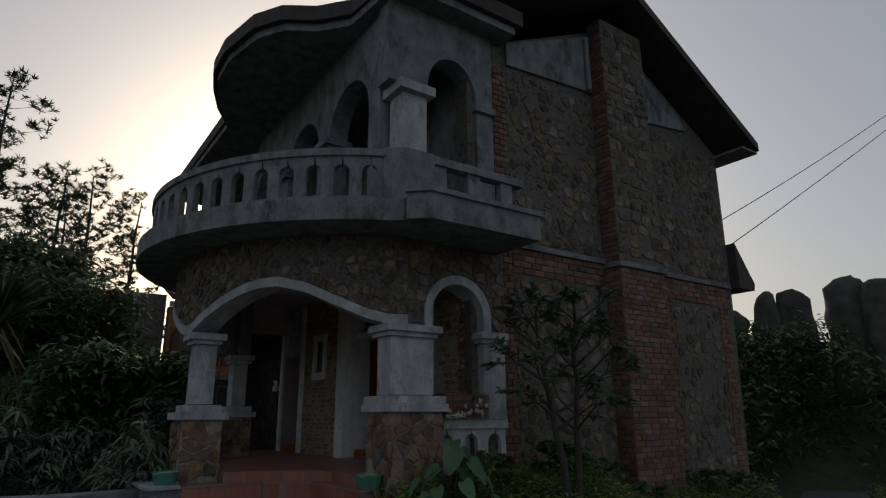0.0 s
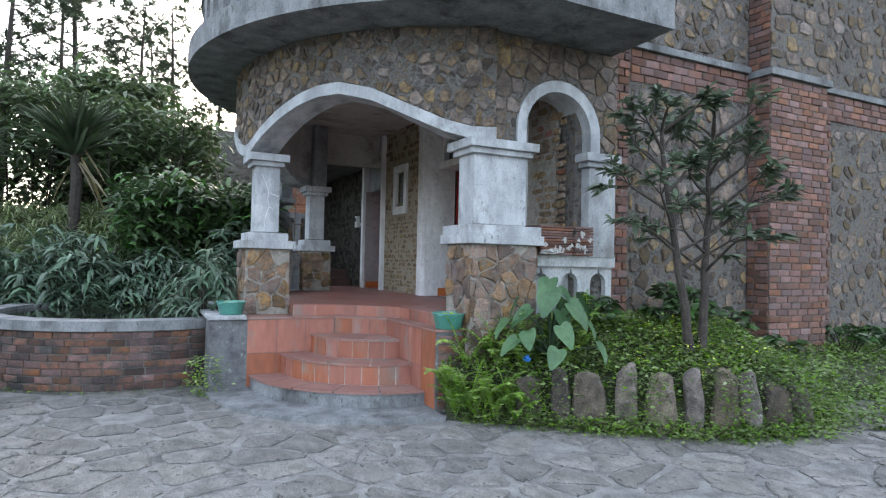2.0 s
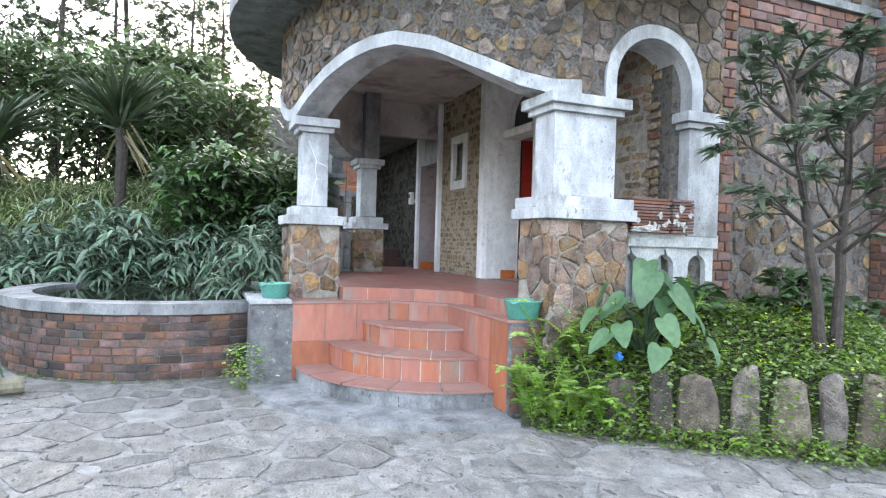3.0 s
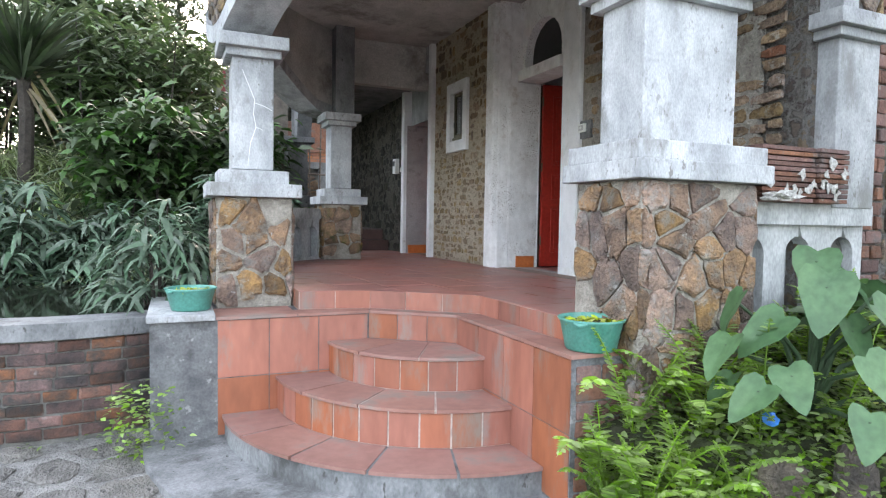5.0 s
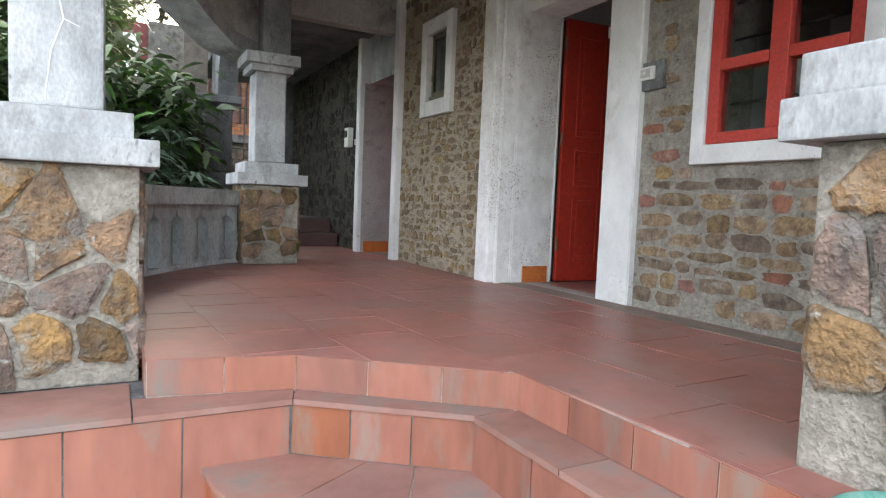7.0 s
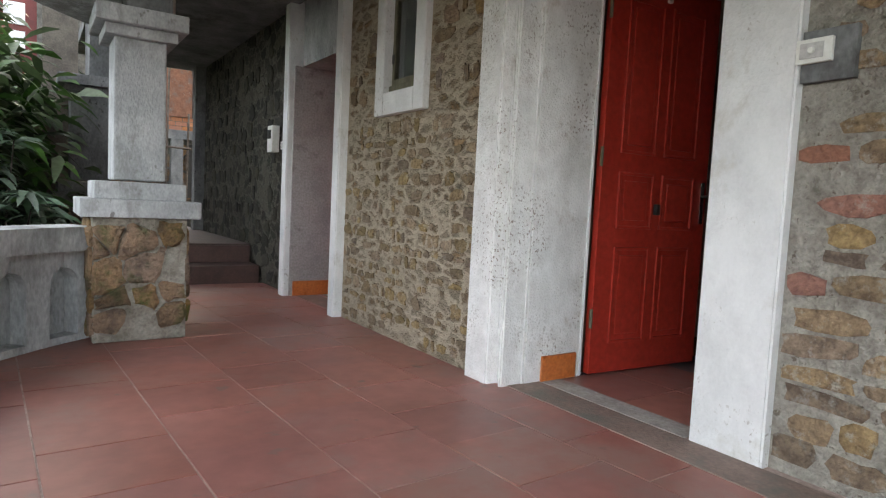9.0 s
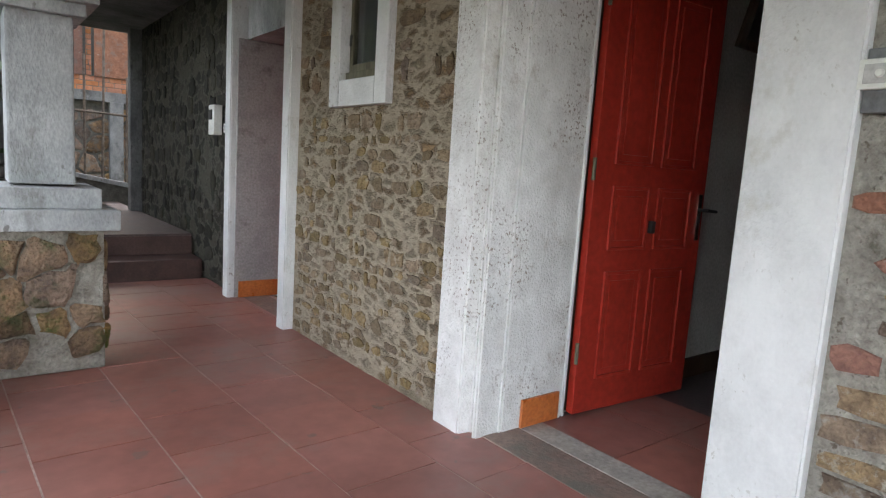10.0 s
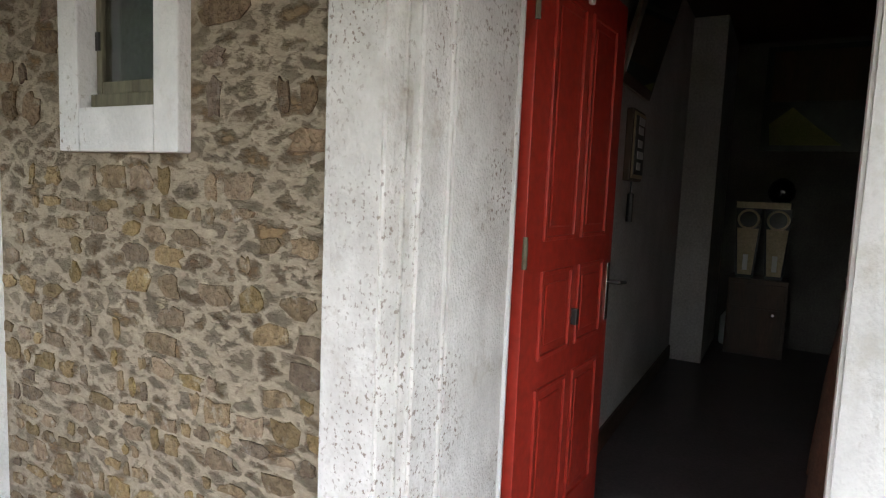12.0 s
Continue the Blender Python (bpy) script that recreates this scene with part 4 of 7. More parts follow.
for p in shifted(cells(1.95, 1.2, 0.17, 33, 1.1, 0.018, 0.47), 4.03, 2.86):
    cx, cy = sum(u for u, v in p) / len(p), sum(v for u, v in p) / len(p)
    if (cx < 4.5 and cy > 3.05) or math.hypot(cx - 5.12, max(0, cy - 3.06)) > 0.68:
        if max(u for u, v in p) < 5.99:
            polys.append([(u, min(v, SLAB0 - 0.01)) for u, v in p])
lay(side_arch, "stone", polys, on_y(SY), 0.02, RUBBLE, RUBBLE_I, 34, 300)

# ---- pillars ----
def plinth_stones(parent, x0, x1, y0, y1, z0, z1, seed, size, m=None):
    for w, ff, s in ((x1 - x0, lambda u, v, d: (x0 + u, y0 - d, z0 + v), 1), (y1 - y0, lambda u, v, d: (x0 - d, y0 + u, z0 + v), 2), (y1 - y0, lambda u, v, d: (x1 + d, y0 + u, z0 + v), 3)):
        lay(parent, "stone", eroded(cells(w, z1 - z0, size * 1.15, seed + s, 0.8, 0.008, 0.49), seed + s, 0.93, 1.1, 0.02, 0.13), ff, 0.024, m or OCHRE, None, seed + s, taper=0.8)


def pillar(label, px, py, sx, sy, hx, hy, z0, slab, cap, seed, size=0.17, plaster=None, stone=None, block=0.1):
    """Stone plinth, moulded base, plastered shaft and moulded cap; half sizes sx, sy of the plinth, hx, hy of the shaft."""
    p = thing("pillar", label, "pillar", (px, py, z0), "porch pillars")
    part("plinth_core", B(px - sx, px + sx, py - sy, py + sy, z0, slab, 0.012), MORTAR, p)
    plinth_stones(p, px - sx, px + sx, py - sy, py + sy, z0 + 0.01, slab - 0.01, seed, size, stone)
    b = bmesh.new()
    box(b, px - sx - 0.065, px + sx + 0.065, py - sy - 0.065, py + sy + 0.065, slab, slab + 0.1, 0.008)
    part("base_slab", b, plaster or PLASTER, p)
    part("base_block", B(px - hx - block, px + hx + block, py - hy - block, py + hy + block, slab + 0.1, slab + 0.2), plaster or PLASTER, p)
    sh = bmesh.new()
    box(sh, px - hx, px + hx, py - hy, py + hy, slab + 0.21, cap + 0.005, 0.012)
    part("shaft", sh, plaster or PLASTER, p)
    c = bmesh.new()
    box(c, px - hx - 0.05, px + hx + 0.05, py - hy - 0.05, py + hy + 0.05, cap, cap + 0.06, 0.006)
    part("necking", c, plaster or PLASTER, p)
    part("cap", B(px - hx - 0.1, px + hx + 0.1, py - hy - 0.1, py + hy + 0.1, cap + 0.06, cap + 0.155), plaster or PLASTER, p)
    return p


cracked = pillar("cracked grey whitewashed pillar on an ochre fieldstone plinth", 2.315, 9.29, 0.27, 0.27, 0.15, 0.155, 0.85, 1.67, 2.71, 40)
for run in ([(2.2, 2.62), (2.25, 2.5), (2.29, 2.4), (2.28, 2.3), (2.3, 2.2), (2.26, 2.08), (2.24, 1.9)], [(2.29, 2.38), (2.36, 2.36), (2.42, 2.33)], [(2.3, 2.2), (2.35, 2.18)]):
    part("crack_filling", tube(bmesh.new(), [(x + 0.035, 9.1345, z) for x, z in run], [0.002] + [0.0032] * (len(run) - 2) + [0.0015], 6), WHITEWASH, cracked, "pale filler in a crack")
pillar("broad grey whitewashed pillar on an ochre fieldstone plinth", 4.34, 7.02, 0.405, 0.27, 0.33, 0.175, 0.3, 1.75, 2.71, 50, block=0.125)
pillar("smaller whitewashed pillar on a mossy stone plinth", 3.74, 12.27, 0.245, 0.25, 0.137, 0.15, FLOOR, 1.70, 2.71, 60, 0.17, None, MOSSY)
b_p = thing("half_pillar", "grey plastered half pillar against the side wall", "pillar", (5.75, SY, 1.6), "porch pillars")
part("shaft", B(5.56, 5.96, SY - 0.02, SY + 0.3, 1.64, 2.70, 0.01), PLASTER, b_p)
part("necking", B(5.51, 5.975, SY - 0.06, SY + 0.32, 2.70, 2.76), PLASTER, b_p)
part("cap", B(5.46, 5.98, SY - 0.1, SY + 0.34, 2.76, 2.858), PLASTER, b_p)


# low arcaded balustrades
PALE_CONCRETE = mat("pale_concrete", (0.3, 0.31, 0.31), (0.46, 0.47, 0.47), 5, 0.92, 0.5, stain=(0.19, 0.2, 0.19), stain_at=0.55, stain_scale=3, squash=(1, 1, 0.5))
def arcade(name, label, f, u0, u1, n, z0, z1, at, b0, b1):
    bal = thing(name, label, "balustrade", at)
    w = (u1 - u0) / n
    for i in range(n):
        ua, ub = u0 + i * w, u0 + (i + 1) * w
        h0, h1 = ua + 0.22 * w, ub - 0.22 * w
        hp = arched(h0, h1, z0 + 0.04, z1 - 0.32)
        mid = (h0 + h1) / 2
        bm = bmesh.new()
        for pts in ([(ua, z0), (mid, z0), (mid, z0 + 0.04)] + hp[0:7] + [(mid, z1 - 0.13), (ua, z1 - 0.13)], [(mid, z1 - 0.13)] + hp[7:] + [(mid, z0 + 0.04), (mid, z0), (ub, z0), (ub, z1 - 0.13)]):
            lo = [bm.verts.new(f(u, v, -0.05)) for u, v in pts]
            hi = [bm.verts.new(f(u, v, 0.05)) for u, v in pts]
            bm.faces.new(hi)
            bm.faces.new(lo[::-1])
            for j in range(len(pts)):
                bm.faces.new((lo[j], lo[(j + 1) % len(pts)], hi[(j + 1) % len(pts)], hi[j]))
        bmesh.ops.recalc_face_normals(bm, faces=bm.faces)
        part("arch_panel", bm, PALE_CONCRETE, bal)
    us = [u0 + (u1 - u0) * k / 16 for k in range(17)]
    part('back_panel', strip_wall(bmesh.new(), us, lambda u: z0 + 0.002, lambda u: z1 - 0.132, f, b0, b1), PALE_CONCRETE, bal)
    part("coping", strip_wall(bmesh.new(), us, lambda u: z1 - 0.13, lambda u: z1, f, -0.13, 0.11), PALE_CONCRETE, bal)
    return bal


arcade("balustrade", "grey concrete balustrade with small arches beside the wall", on_y(SY + 0.1, -1), 4.73, 5.98, 3, 0.95, 1.66, (5.3, SY, 0.9), -0.12, -0.1)
arcade("balustrade", "curved grey concrete balustrade with small arches", ring(3.0), radians(128.5) * 3.0, radians(186) * 3.0, 9, FLOOR, 1.64, (2.4, 11, FLOOR), 0.08, 0.1)
structure("wall_footing", B(3.9, 5.98, SY, SY + 0.25, 0, 0.95, 0), MORTAR_DARK, "rough stone footing below the porch edge", "wall")

# ---- steps ----
SC = (3.6, 8.6)
Z1, Z2, Z3, Z4 = 0.2, 0.43, 0.65, 0.85
stairs = thing("stairs", "quarter-round terracotta tiled steps between low wing walls", "stairs", (SC[0], SC[1], 0))


def quarter(r, n=14):
    return [(SC[0] + r * math.cos(radians(180 + 90 * k / n)), SC[1] + r * math.sin(radians(180 + 90 * k / n))) for k in range(n + 1)]


for r, z0, z1, m in ((1.53, 0.0, Z1, CONCRETE), (1.18, Z1, Z2, GROUT), (0.82, Z2, Z3, GROUT)):
    part("step_core", prism(bmesh.new(), quarter(r - 0.003) + [SC], z0 - 0.01, z1 - 0.005), m, stairs)
part("apron", prism(bmesh.new(), quarter(2.02, 24) + [SC], -0.03, 0.045), CONCRETE, stairs, "worn grey concrete apron")


def tread(r0, r1, z, seed, n):
    """Tiles of a quarter-round tread."""
    for k in range(n):
        b0, b1 = 180 + 90 * k / n + 0.35, 180 + 90 * (k + 1) / n - 0.35
        pts = [(SC[0] + r * math.cos(radians(a)), SC[1] + r * math.sin(radians(a))) for r, a in ((r1, b0), (r1, b0 + (b1 - b0) / 3), (r1, b0 + 2 * (b1 - b0) / 3), (r1, b1), (r0, b1), (r0, b0))]
        part("tread_tile", prism(bmesh.new(), pts, z - 0.02, z), TREAD, stairs)


def riser(r, z0, z1, n):
    for k in range(n):
        b0, b1 = 180 + 90 * k / n + 0.28, 180 + 90 * (k + 1) / n - 0.28
        us = [radians(b0 + (b1 - b0) * j / 3) for j in range(4)]
        f = lambda u, v, d: (SC[0] + (r + d) * math.cos(u), SC[1] + (r + d) * math.sin(u), v)
        part("riser_tile", strip_wall(bmesh.new(), us, lambda u: z0 + 0.004, lambda u: z1 - 0.026, f, -0.012, 0.0), STEP_TILE, stairs)


tread(1.16, 1.545, Z1, 1, 5)
tread(0.80, 1.195, Z2, 2, 4)
tread(0.24, 0.835, Z3, 3, 3)
riser(1.182, Z1, Z2, 10)
riser(0.822, Z2, Z3, 7)
# landing level with the wings, and the wing walls
wing_plan = [(1.62, 8.60), (3.07, 8.60), (3.6, 8.20), (3.6, 6.83), (3.93, 6.83), (3.93, 7.3), (3.82, 7.3), (3.82, 8.3), (3.15, 8.8), (2.6, 9.0), (2.6, 9.6), (1.62, 9.6)]
part("wing", prism(bmesh.new(), wing_plan, -0.05, Z4 - 0.002), mat("dark_cement", (0.075, 0.077, 0.08), (0.17, 0.172, 0.175), 5, 0.93, 0.8, stain=(0.05, 0.05, 0.048), stain_at=0.55, stain_scale=3, speck=(0.24, 0.24, 0.24), speck_at=0.63, speck_scale=14), stairs)
tread_plan = [[(2.02, 8.585), (2.55, 8.585), (2.55, 8.99), (2.02, 8.99)], [(2.556, 8.585), (3.066, 8.585), (3.1, 8.7), (2.556, 8.78)], [(3.07, 8.583), (3.594, 8.188), (3.765, 8.19), (3.107, 8.7)], [(3.585, 8.18), (3.585, 7.73), (3.775, 7.73), (3.775, 8.18)], [(3.585, 7.724), (3.585, 7.28), (3.775, 7.28), (3.775, 7.724)], [(3.585, 7.274), (3.585, 6.82), (3.92, 6.82), (3.92, 7.274)]]
for pts in tread_plan:
    part("tread_tile", prism(bmesh.new(), pts, Z4 - 0.014, Z4 + 0.006), TREAD, stairs)
part("wing_cap", B(1.60, 2.015, 8.57, 9.62, Z4 - 0.014, Z4 + 0.03), PLASTER, stairs, "pale chipped mortar cap")
for x0, x1 in ((2.03, 2.36), (2.365, 2.7), (2.705, 3.06)):
    for z0, z1 in ((0.06, 0.44), (0.446, Z4 - 0.02)):
        part("wing_tile", B(x0, x1, 8.595, 8.602, z0, z1, 0.002), STEP_TILE, stairs)
for y0, y1 in ((6.84, 7.18), (7.186, 7.52), (7.526, 7.86), (7.866, 8.2)):
    for z0, z1 in ((0.06, 0.44), (0.446, Z4 - 0.02)):
        part("wing_tile", B(3.595, 3.602, y0, y1, z0, z1, 0.002), STEP_TILE, stairs)
dv = Vector((3.6 - 3.07, 8.2 - 8.6, 0)).normalized()
nv = Vector((-dv.y, dv.x, 0)) * -1
for k in range(3):
    p0, p1 = Vector((3.07, 8.6, 0)) + dv * (0.222 * k + 0.003), Vector((3.07, 8.6, 0)) + dv * (0.222 * (k + 1) - 0.003)
    pts = [p0, p0 + nv * 0.005, p1 + nv * 0.005, p1]
    part("riser_tile", prism(bmesh.new(), [(q.x, q.y) for q in pts][::-1], Z3 + 0.004, Z4 - 0.016), STEP_TILE, stairs)
# top riser along the floor's edge
edge = [(2.6, 9.0), (2.6, 8.79), (3.11, 8.70), (3.77, 8.18), (3.78, 7.1)]
for (xa, ya), (xb, yb) in zip(edge, edge[1:]):
    d = Vector((xb - xa, yb - ya, 0))
    L = d.length
    d.normalize()
    nn = Vector((d.y, -d.x, 0))
    k = max(1, round(L / 0.29))
    for i in range(k):
        p0, p1 = Vector((xa, ya, 0)) + d * (L * i / k + 0.003), Vector((xa, ya, 0)) + d * (L * (i + 1) / k - 0.003)
        part("riser_tile", prism(bmesh.new(), [(q.x, q.y) for q in (p0, p0 + nn * 0.005, p1 + nn * 0.005, p1)][::-1], Z4 + 0.008, FLOOR - 0.004), STEP_TILE, stairs)

lay(stairs, "broken_brick", shifted(bricks(0.3, 0.75, 0.2, 0.09, 66), 3.62, 0.05), on_y(6.83), 0.012, BRICK, None, 67)

# ---- pond ----
PX, PY, PR = 0.93, 10.9, 1.92
pond = thing("pond", "round raised pond with sooty brick wall and grey coping", "pond", (PX, PY, 0))
pf = lambda r: (lambda u, v, d: (PX + (r + d) * math.cos(u / r), PY + (r + d) * math.sin(u / r), v))
us = [math.tau * k / 72 * PR for k in range(73)]
part("wall_core", strip_wall(bmesh.new(), us, lambda u: -0.05, lambda u: 0.7, pf(PR), -0.25, -0.002), MORTAR_DARK, pond)
part("coping", strip_wall(bmesh.new(), us, lambda u: 0.7, lambda u: 0.81, pf(PR), -0.28, 0.05), CONCRETE, pond)
part("water", prism(bmesh.new(), [(PX + (PR - 0.2) * math.cos(math.tau * k / 40), PY + (PR - 0.2) * math.sin(math.tau * k / 40)) for k in range(40)], 0.2, 0.765), WATER, pond, "still black water")
lay(pond, "brick", shifted(bricks(radians(190) * PR, 0.66, 0.21, 0.083, 71), radians(165) * PR, 0.03), pf(PR), 0.014, POND_BRICK, None, 72)

# ---- upper storey ----
upper = thing("wall_upper", "grey plastered arcaded upper storey wall behind the balcony", "wall", (4.2, CY, 6), kind="structure")
for i, y0 in enumerate((7.35, 9.25, 11.15)):
    y1 = y0 + 1.9
    hp = arched(y0 + 0.35, y1 - 0.1, SLAB1, 6.4)
    mid = (y0 + 0.35 + y1 - 0.1) / 2
    part("arch_wall", side_prism(bmesh.new(), [(y0, SLAB1), (y0 + 0.35, SLAB1)] + hp[1:7] + [(mid, 7.9), (y0, 7.9)], 4.05, 0.35, "x"), CONCRETE, upper)
    part("arch_wall", side_prism(bmesh.new(), [(mid, 7.9)] + hp[6:-1] + [(y1 - 0.1, SLAB1), (y1, SLAB1), (y1, 7.9)], 4.05, 0.35, "x"), CONCRETE, upper)
    part("pier_cap", B(3.97, 4.48, y1 - 0.15, y1 + 0.4, 6.3, 6.42), CONCRETE, upper)
part("corner_pier", B(4.2, 4.62, 6.92, 7.3, SLAB1, 6.35), PLASTER, upper)
part("corner_cap", B(4.1, 4.72, 6.82, 7.4, 6.35, 6.5), PLASTER, upper)
hp = arched(4.66, 5.6, SLAB1, 6.6, 14, 0.6)
part("arch_wall", side_prism(bmesh.new(), [(3.98, 6.502), (4.66, 6.502)] + hp[1:9] + [(5.13, 7.9), (3.98, 7.9)], 6.95, 0.35, "y"), CONCRETE, upper)
part("arch_wall", side_prism(bmesh.new(), [(5.13, 7.9)] + hp[8:-1] + [(5.6, SLAB1), (5.94, SLAB1), (5.94, 7.9)], 6.95, 0.35, "y"), CONCRETE, upper)
part("half_cap", B(5.54, 5.95, 6.88, 7.3, 6.42, 6.54), CONCRETE, upper)
part("back_wall", B(5.5, 5.8, 7.3, 17, SLAB1, 7.9, 0), CONCRETE, upper)
part("lintel_strip", B(5.45, 5.5, 8.4, 8.55, SLAB1, 7.2), PLASTER, upper)
canopy = thing("canopy", "thick dark concrete canopy with a curved front edge", "canopy", (4.2, CY, 7.9), kind="structure")
edge_pts = [(3.25, 18.4), (3.22, 12.75), (2.92, 12.2), (2.66, 11.5), (2.5, 10.9), (2.47, 10.1), (2.66, 9.15), (2.96, 8.66), (3.42, 8.38), (3.8, 7.92), (3.86, 7.2), (3.86, 6.6), (6.2, 6.6), (6.2, 18.4)]
part("slab", prism(bmesh.new(), edge_pts, 7.88, 8.02), CONCRETE, canopy)
fas = []
for (x, y) in edge_pts[:12]:
    v = Vector((x - 4.6, (y - CY) * 0.8, 0)).normalized() * 0.1
    fas.append((x + v.x, y + v.y))
part("fascia", prism(bmesh.new(), fas + [(6.3, 6.5), (6.3, 18.4)], 8.022, 8.3), ROOF, canopy)


# ---- porch details ----
def clip_to_rect(poly, x0, x1, y0, y1):
    for ax, lim, sgn in ((0, x0, 1), (0, x1, -1), (1, y0, 1), (1, y1, -1)):
        out = []
        for k in range(len(poly)):
            p, q = poly[k], poly[(k + 1) % len(poly)]
            a, b = sgn * (p[ax] - lim), sgn * (q[ax] - lim)
            if a >= 0:
                out.append(p)
            if a * b < 0:
                t = a / (a - b)
                out.append((p[0] + t * (q[0] - p[0]), p[1] + t * (q[1] - p[1])))
        poly = out
        if len(poly) < 3:
            return []
    return poly


# floor tiles of 0.405 by 0.38 m in half bond, laid three degrees off the wall, and the cement strip along the wall
def halfplane(poly, nx_, ny_, c):
    out = []
    for k in range(len(poly)):
        p, q = poly[k], poly[(k + 1) % len(poly)]
        a, b = c - nx_ * p[0] - ny_ * p[1], c - nx_ * q[0] - ny_ * q[1]
        if a >= 0:
            out.append(p)
        if a * b < 0:
            t = a / (a - b)
            out.append((p[0] + t * (q[0] - p[0]), p[1] + t * (q[1] - p[1])))
    return out


SLANT, TILE_X, TILE_Y = 0.055, 0.405, 0.379
for i in range(-6, 4):
    for j in range(-10, 12):
        u0, v0 = 4.05 + TILE_X * i, 10.132 + TILE_Y * j + (0.19 if i % 2 else 0.0)
        p = clip_to_rect(plan, 0, 5.17, 6.9, 14.3)
        for a in ((1, SLANT, u0 + TILE_X - 0.0035 + SLANT * 10.3), (-1, -SLANT, -(u0 + 0.0035) - SLANT * 10.3), (-0.03, 1, v0 + TILE_Y - 0.003 - 0.126), (0.03, -1, -(v0 + 0.003) + 0.126)):
            p = halfplane(p, *a) if len(p) >= 3 else []
        if len(p) >= 3 and abs(sum(p[k][0] * p[(k + 1) % len(p)][1] - p[(k + 1) % len(p)][0] * p[k][1] for k in range(len(p)))) > 0.01:
            part("tile", prism(bmesh.new(), p, FLOOR - 0.02, FLOOR - 0.001 - 0.0012 * ((i * 7 + j * 5) % 3)), TERRACOTTA, floor)
part("wall_strip", B(5.16, 5.36, 7.12, 14.2, FLOOR - 0.02, FLOOR + 0.001, 0.003), mat("cement_strip", (0.2, 0.135, 0.11), (0.28, 0.2, 0.165), 4, 0.7, 0.3, stain=(0.17, 0.15, 0.125), stain_at=0.5, stain_scale=3), floor, "dark cement strip along the wall")
part("threshold", B(5.362, 5.5, 9.585, 10.4, FLOOR - 0.02, FLOOR + 0.002, 0.004), mat("threshold_cement", (0.3, 0.27, 0.24), (0.4, 0.36, 0.32), 8), floor, "worn pale threshold")
for i in range(2):
    for j in range(7):
        part("tile", B(5.505 + 0.4 * i, 5.9 + 0.4 * i, 8.0 + 0.4 * j, min(8.395 + 0.4 * j, 10.39), FLOOR - 0.02, FLOOR - 0.002, 0.0), TERRACOTTA, floor)

# stones of the front wall
def clear(polys, u0, u1, v0, v1):
    """The outlines that keep off a window."""
    return [p for p in polys if max(u for u, v in p) < u0 or min(u for u, v in p) > u1 or max(v for u, v in p) < v0 or min(v for u, v in p) > v1]


BROWN = mat("brown_rubble", (0.15, 0.095, 0.055), (0.28, 0.19, 0.11), 20, 0.92, 1.0, spread=0.4, stain=(0.34, 0.29, 0.22), stain_at=0.58, stain_scale=14, bump_dist=0.02)
low = shifted(coursed(1.63, 1.36, 0.08, 0.05, 0.16, 0.016, 81, 0.42, 0.45), 10.675, FLOOR + 0.02)
high = shifted(coursed(1.63, 1.65, 0.13, 0.07, 0.24, 0.025, 85, 0.34, 0.4), 10.675, 2.38)
low, high = (clear(q, 11.2, 11.85, 2.38, 3.33) for q in (low, high))
lay(front, "stone", low, on_x(WL), 0.006, BEIGE, None, 82, 400, taper=0.92)
lay(front, "large_stone", high, on_x(WL), 0.008, BROWN, None, 83, 300, taper=0.92)
polys = clear(shifted(coursed(2.14, 3.0, 0.095, 0.15, 0.32, 0.016, 84, 0.06, 0.26), 7.12, FLOOR + 0.02), 7.88, 8.87, 1.85, 3.46)
pick = random.Random(19)
rb = [p for p in polys if pick.random() < 0.11]
lay(front, "red_stone", rb, on_x(WR), 0.009, mat("orange_red_brick", (0.17, 0.075, 0.05), (0.3, 0.125, 0.08), 14, 0.9, 0.9, spread=0.25, stain=(0.34, 0.28, 0.23), stain_at=0.57, stain_scale=12, bump_dist=0.02), None, 84, 80, taper=0.94)
lay(front, "stone", [p for p in polys if p not in rb], on_x(WR), 0.009, mat("tan_rubble", (0.14, 0.09, 0.055), (0.32, 0.225, 0.135), 18, 0.92, 1.0, spread=0.36, stain=(0.36, 0.33, 0.28), stain_at=0.54, stain_scale=14, bump_dist=0.02), None, 86, 300, taper=0.94)
# dark passage stones, with the shade there worked into their colour
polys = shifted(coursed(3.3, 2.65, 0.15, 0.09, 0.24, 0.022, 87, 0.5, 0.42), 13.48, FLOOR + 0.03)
lay(front, "stone", polys, on_x(WL), 0.012, mat("dimmed_rubble", (0.018, 0.016, 0.012), (0.05, 0.044, 0.032), 10, 0.9, 0.9, spread=0.5, stain=(0.12, 0.115, 0.085), stain_at=0.6, stain_scale=3), None, 88, 300)
part("end_strip", B(5.0, 5.3, 16.8, 16.95, FLOOR, 3.9), CONCRETE, front)

# open red door leaf
door = thing("door_1", "open red six-panel wooden door with chrome handle", "door", (5.66, 10.395, FLOOR), kind="structure")
D_ANG = -4.5


def on_leaf(bm):
    bmesh.ops.transform(bm, matrix=Matrix.Translation((5.675, 10.395, FLOOR + 0.01)) @ Matrix.Rotation(radians(D_ANG), 4, "Z"), verts=bm.verts)
    return bm


